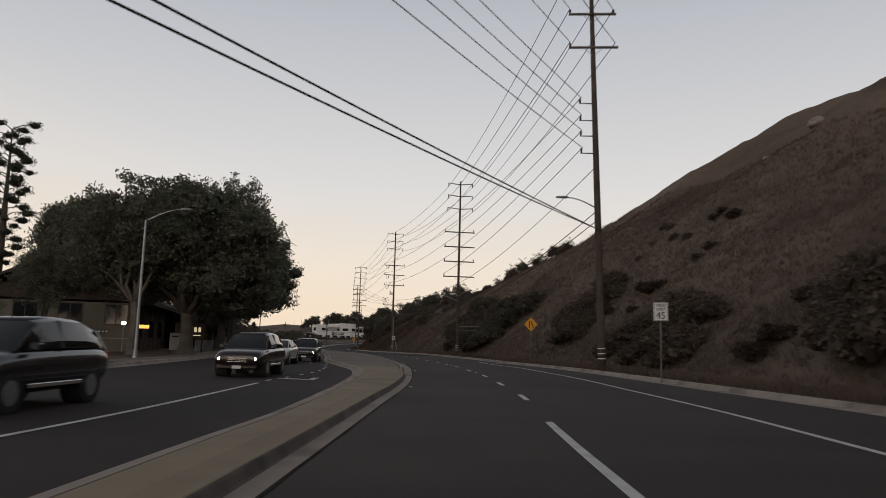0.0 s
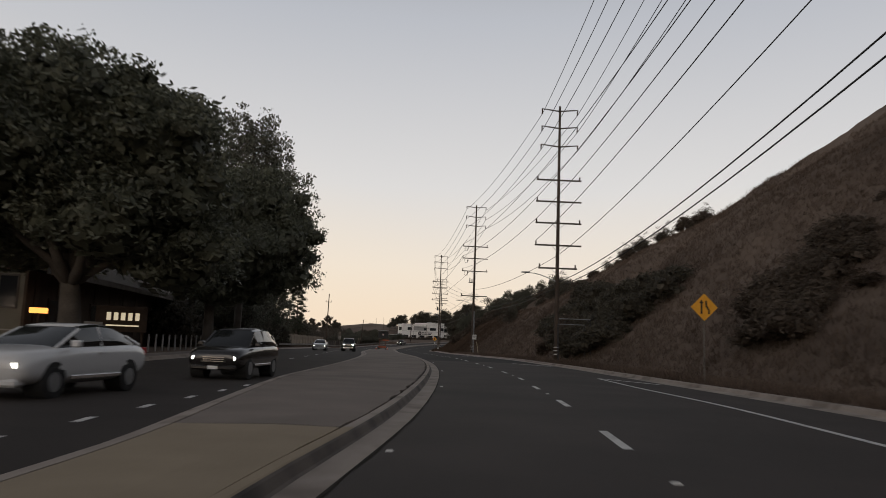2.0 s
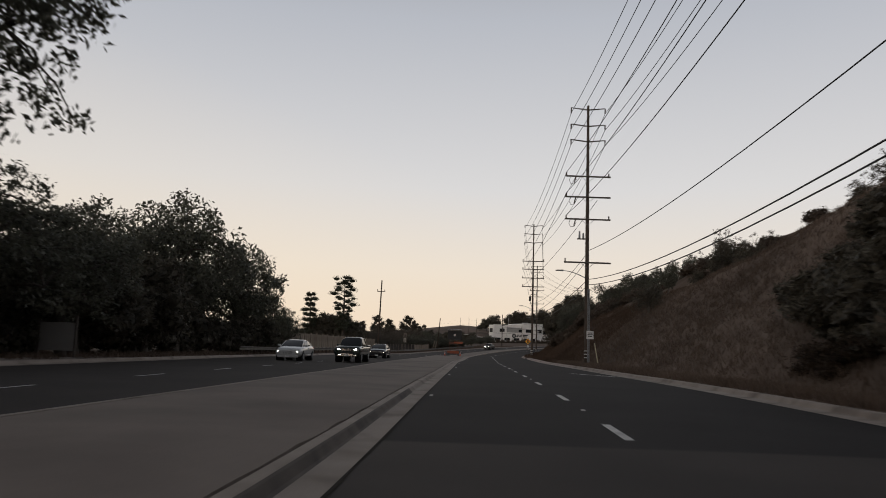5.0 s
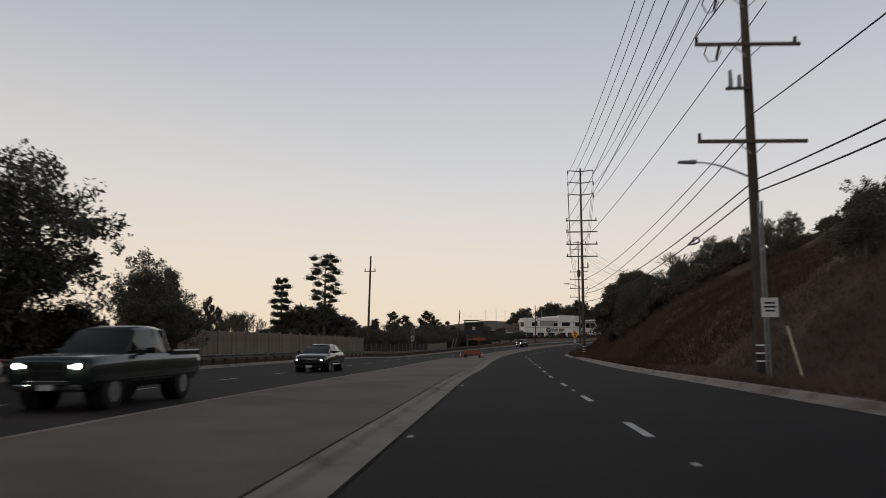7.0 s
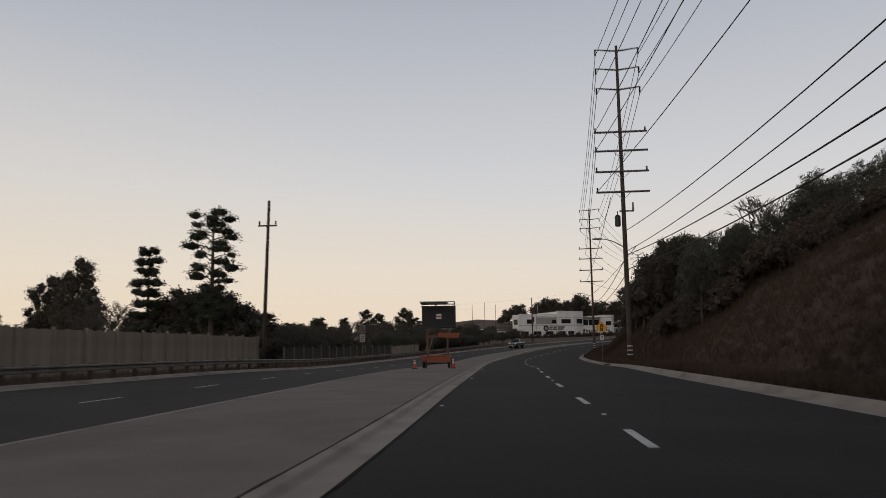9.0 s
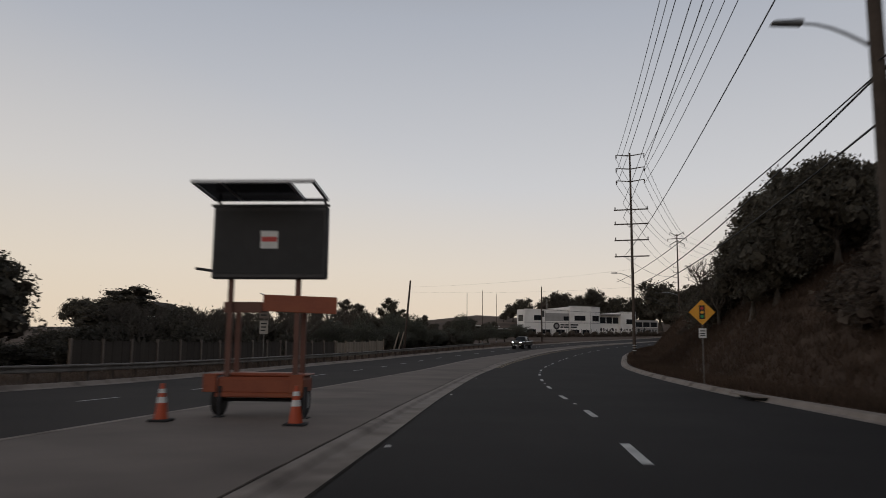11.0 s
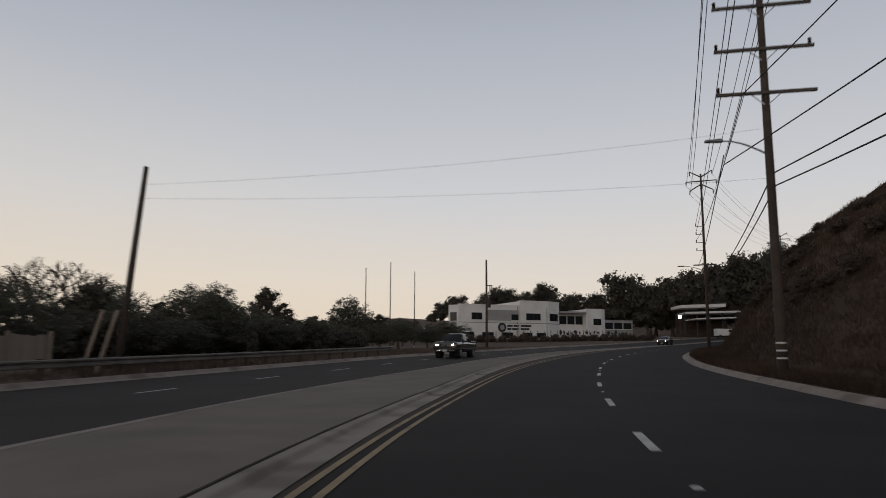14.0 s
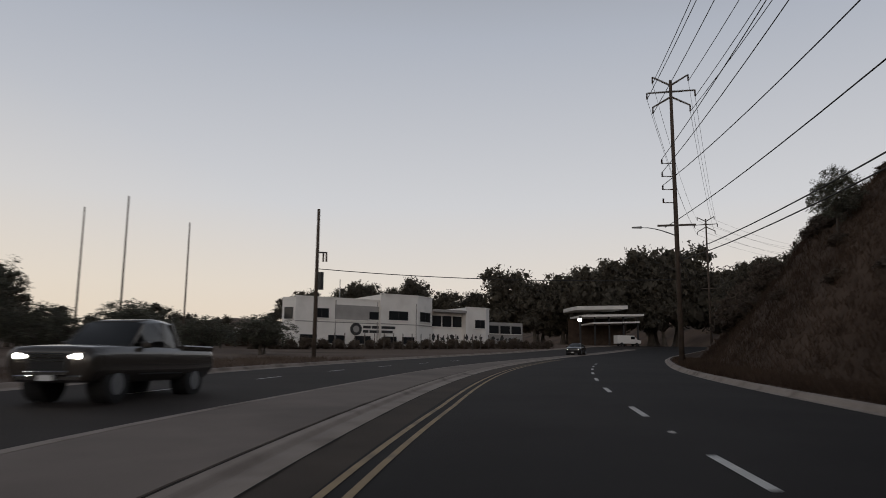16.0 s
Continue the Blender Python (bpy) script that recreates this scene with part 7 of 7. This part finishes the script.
PICKUP_CABIN = [(-1.1, 1.12, 1.14, 0.82, 0.8), (-0.45, 1.14, 1.74, 0.85, 0.68), (0.2, 1.15, 1.82, 0.86, 0.7), (0.75, 1.15, 1.8, 0.86, 0.7), (1.02, 1.15, 1.17, 0.85, 0.78)]
CABIN = {"suv": SUV_CABIN, "sedan": SEDAN_CABIN, "pickup": PICKUP_CABIN}
SUV_BODY = [(-2.34, 0.48, 0.66, 0.8, 0.6, 0.7, 0.55), (-2.2, 0.3, 0.78, 0.93, 0.82, 0.88, 0.72), (-1.8, 0.26, 0.88, 1.02, 0.86, 0.93, 0.8), (-1.1, 0.25, 0.94, 1.07, 0.88, 0.95, 0.84), (0, 0.25, 0.97, 1.1, 0.88, 0.95, 0.86), (1.6, 0.25, 0.99, 1.12, 0.88, 0.95, 0.86), (2.2, 0.32, 0.98, 1.1, 0.84, 0.91, 0.8), (2.36, 0.5, 0.9, 1.0, 0.7, 0.8, 0.65)]
SEDAN_BODY = [(-2.34, 0.36, 0.62, 0.76, 0.62, 0.74, 0.56), (-2.2, 0.24, 0.72, 0.88, 0.82, 0.89, 0.72), (-1.75, 0.2, 0.82, 0.97, 0.85, 0.92, 0.78), (-1.1, 0.19, 0.88, 1.02, 0.87, 0.93, 0.81), (0, 0.19, 0.92, 1.05, 0.87, 0.93, 0.83), (1.5, 0.19, 0.95, 1.07, 0.87, 0.93, 0.83), (2.2, 0.28, 0.94, 1.07, 0.82, 0.9, 0.76), (2.38, 0.45, 0.84, 0.96, 0.68, 0.8, 0.62)]
PICKUP_BODY = [(-2.66, 0.5, 0.92, 1.04, 0.84, 0.88, 0.74), (-2.56, 0.42, 1.0, 1.12, 0.9, 0.95, 0.82), (-2.0, 0.4, 1.03, 1.16, 0.9, 0.97, 0.85), (-1.1, 0.4, 1.05, 1.18, 0.9, 0.97, 0.86), (0, 0.4, 1.06, 1.18, 0.9, 0.97, 0.87), (1.0, 0.4, 1.06, 1.18, 0.9, 0.97, 0.88), (2.5, 0.42, 1.06, 1.17, 0.9, 0.97, 0.9), (2.75, 0.5, 1.04, 1.15, 0.88, 0.95, 0.88)]
BODY = {"suv": SUV_BODY, "sedan": SEDAN_BODY, "pickup": PICKUP_BODY}


def car(kind, colour, x, y, turn, label):
    z = float(LEVEL(y)) + 0.02
    c = thing("pickup_truck" if kind == "pickup" else "car", Matrix.Translation((x, y, z)) @ Euler((0, 0, radians(turn))).to_matrix().to_4x4(), label, "pickup truck" if kind == "pickup" else "car", "oncoming traffic")
    m = paint("car_paint_" + label.split()[0], colour)
    rows, cab = BODY[kind], CABIN[kind]
    body = part("body", loft(bmesh.new(), [body_ring(*r) for r in rows]), m, c, smooth=False)
    if kind == "pickup":
        sub = body.modifiers.new("soften", "BEVEL")
        sub.width, sub.segments, sub.limit_method, sub.angle_limit = 0.05, 3, "ANGLE", radians(20)
    else:
        sub = body.modifiers.new("soften", "SUBSURF")
        sub.levels = sub.render_levels = 2
    for f in body.data.polygons:
        f.use_smooth = True
    glass = part("glasshouse", loft(bmesh.new(), [cabin_ring(*r) for r in cab]), M_TINT, c, "dark tinted windows", smooth=True)
    rnd = glass.modifiers.new("soften", "BEVEL")
    rnd.width, rnd.segments, rnd.limit_method, rnd.angle_limit = 0.09, 3, "ANGLE", radians(12)
    roof = bmesh.new()
    tops = cab[1:-1]
    loft(roof, [[(w * s_, yy, zr + dz) for s_, dz in ((0.98, -0.05), (0.8, 0.015), (-0.8, 0.015), (-0.98, -0.05), (-0.9, -0.07), (0.9, -0.07))] for yy, zb, zr, wb, w in tops])
    part("roof", roof, m, c, smooth=True)
    f0, f1, r1, r0 = cab[0], cab[1], cab[-2], cab[-1]
    for s_ in (-1, 1):
        part("pillar", T([(s_ * f0[3] * 0.99, f0[0], f0[1]), (s_ * f1[4] * 1.03, f1[0], f1[2] - 0.05)], 0.035, 6), m, c)
        part("pillar", T([(s_ * r0[3] * 0.99, r0[0], r0[1]), (s_ * r1[4] * 1.03, r1[0], r1[2] - 0.05)], 0.05, 6), m, c)
        part("pillar", T([(s_ * 0.85 * (0.96 if kind == "sedan" else 1), 0.32, cab[2][1]), (s_ * cab[2][4] * 1.03, 0.36, cab[2][2] - 0.06)], 0.035, 6), m, c)
        part("mirror", B(s_ * 0.98 - 0.1, s_ * 0.98 + 0.1, f0[0] + 0.3, f0[0] + 0.45, f0[1] + 0.02, f0[1] + 0.17, 0.03), m, c)
        yf = rows[1][0]
        zl = rows[1][2] - 0.02
        yl = rows[0][0] + (0.02 if kind == "pickup" else 0.1)
        zl = rows[0][2] + 0.03
        lamp = part("headlight", B(s_ * 0.62 - 0.15, s_ * 0.62 + 0.15, yl - 0.035, yl + 0.25, zl - 0.07, zl + 0.06, 0.03), M_GLASS, c)
        part("bulb", T([(s_ * 0.65, yl - 0.055, zl - 0.01), (s_ * 0.65, yl - 0.036, zl - 0.01)], 0.06, 12), M_HEAD, lamp, "bright glowing headlight")
        part("inner_bulb", T([(s_ * 0.53, yl - 0.05, zl - 0.02), (s_ * 0.53, yl - 0.036, zl - 0.02)], 0.035, 10), M_HEAD, lamp, "bright glowing headlight")
        part("tail_light", B(s_ * 0.74 - 0.1, s_ * 0.74 + 0.1, rows[-2][0] + 0.0, rows[-2][0] + 0.12, rows[-2][2] - 0.15, rows[-2][2] + 0.05, 0.02), M_TAIL, c)
        part("door_handle", B(s_ * 0.925 - 0.02, s_ * 0.925 + 0.02, 0.1, 0.28, rows[4][2] - 0.06, rows[4][2] - 0.02), m, c)
        part("side_trim", B(s_ * 0.93 - 0.02, s_ * 0.93 + 0.02, -0.9, 1.0, rows[4][1] + 0.16, rows[4][1] + 0.24, 0.01), M_CHROME if kind != "pickup" else M_BLACK, c)
        R = {"suv": 0.36, "sedan": 0.32, "pickup": 0.38}[kind]
        for yy in ((-1.42, 1.4) if kind != "pickup" else (-1.7, 1.75)):
            # black disc behind the tyre paints the shade of a wheel arch
            part("arch_shade", T([(s_ * 0.5, yy, R + 0.03), (s_ * 0.93, yy, R + 0.03)], R + 0.05, 22), M_RUBBER, c)
            ty = part("wheel", T([(s_ * 0.72, yy, R), (s_ * 0.74, yy, R), (s_ * 0.92, yy, R), (s_ * 0.945, yy, R)], [R * 0.9, R, R, R * 0.9], 20), M_RUBBER, c)
            part("rim", T([(s_ * 0.92, yy, R), (s_ * 0.952, yy, R)], [R * 0.66, R * 0.6], 16), M_STEEL, ty)
    yb = rows[0][0]
    zg = rows[0][2]
    tall = 0.2 if kind == "pickup" else 0.0
    yb += 0.0 if tall else 0.05
    g = part("grille", B(-0.42, 0.42, yb - 0.03, yb + 0.15, zg - 0.12 - tall, zg + 0.08, 0.02), M_BLACK, c)
    if tall:
        part("grille_frame", B(-0.46, 0.46, yb - 0.05, yb - 0.028, zg - 0.36, zg - 0.28, 0.01), M_CHROME, g, "chrome grille frame")
    for k in range(3):
        part("grille_bar", B(-0.34, 0.34, yb - 0.045, yb - 0.028, zg - 0.09 + k * 0.065, zg - 0.07 + k * 0.065), M_DARKSTEEL if kind == "sedan" else M_CHROME, g)
    part("bumper", B(-0.74, 0.74, yb - 0.02, yb + 0.3, rows[1][1] - 0.0, rows[1][1] + 0.17, 0.05), m if kind != "pickup" else M_CHROME, c)
    part("number_plate", B(-0.16, 0.16, yb - 0.06, yb - 0.042, rows[1][1] + 0.03, rows[1][1] + 0.14), M_SIGNW, c, "plain white plate")
    if kind == "pickup":
        # no hollow bed: a solid black block paints the shade inside it
        part("bed_shade", B(-0.76, 0.76, 1.15, 2.6, 0.9, 1.205), M_BLACK, c, "black block for the shade in the load bed")
        for s_ in (-1, 1):
            part("bed_rail", B(s_ * 0.86 - 0.09, s_ * 0.86 + 0.09, 1.1, 2.72, 1.12, 1.25, 0.03), m, c)
    return c


car("suv", (0.012, 0.014, 0.017), -25.9, 11.6, -14, "black mid-size family car driving with headlights on")
car("suv", (0.02, 0.012, 0.012), -21.6, 26.6, -13, "maroon-black family car driving with headlights on")
car("sedan", (0.62, 0.62, 0.62), -20.2, 42.6, -12, "white four-door saloon driving with headlights on")
car("suv", (0.022, 0.02, 0.02), -17.9, 52.2, -9, "charcoal crossover car driving with headlights on")
car("sedan", (0.55, 0.55, 0.54), -19.0, 129.0, -1, "silver-white saloon driving with headlights on")
car("pickup", (0.018, 0.028, 0.024), -15.1, 131.0, -1, "dark green pickup truck with a chrome grille")
car("sedan", (0.015, 0.015, 0.017), -15.7, 155.2, -2, "dark saloon driving with headlights on")
car("pickup", (0.045, 0.038, 0.032), 2.1, 302.4, -20, "bronze pickup truck driving with headlights on")
car("sedan", (0.02, 0.02, 0.022), 41.4, 370.0, -33, "dark saloon far up the road with headlights on")
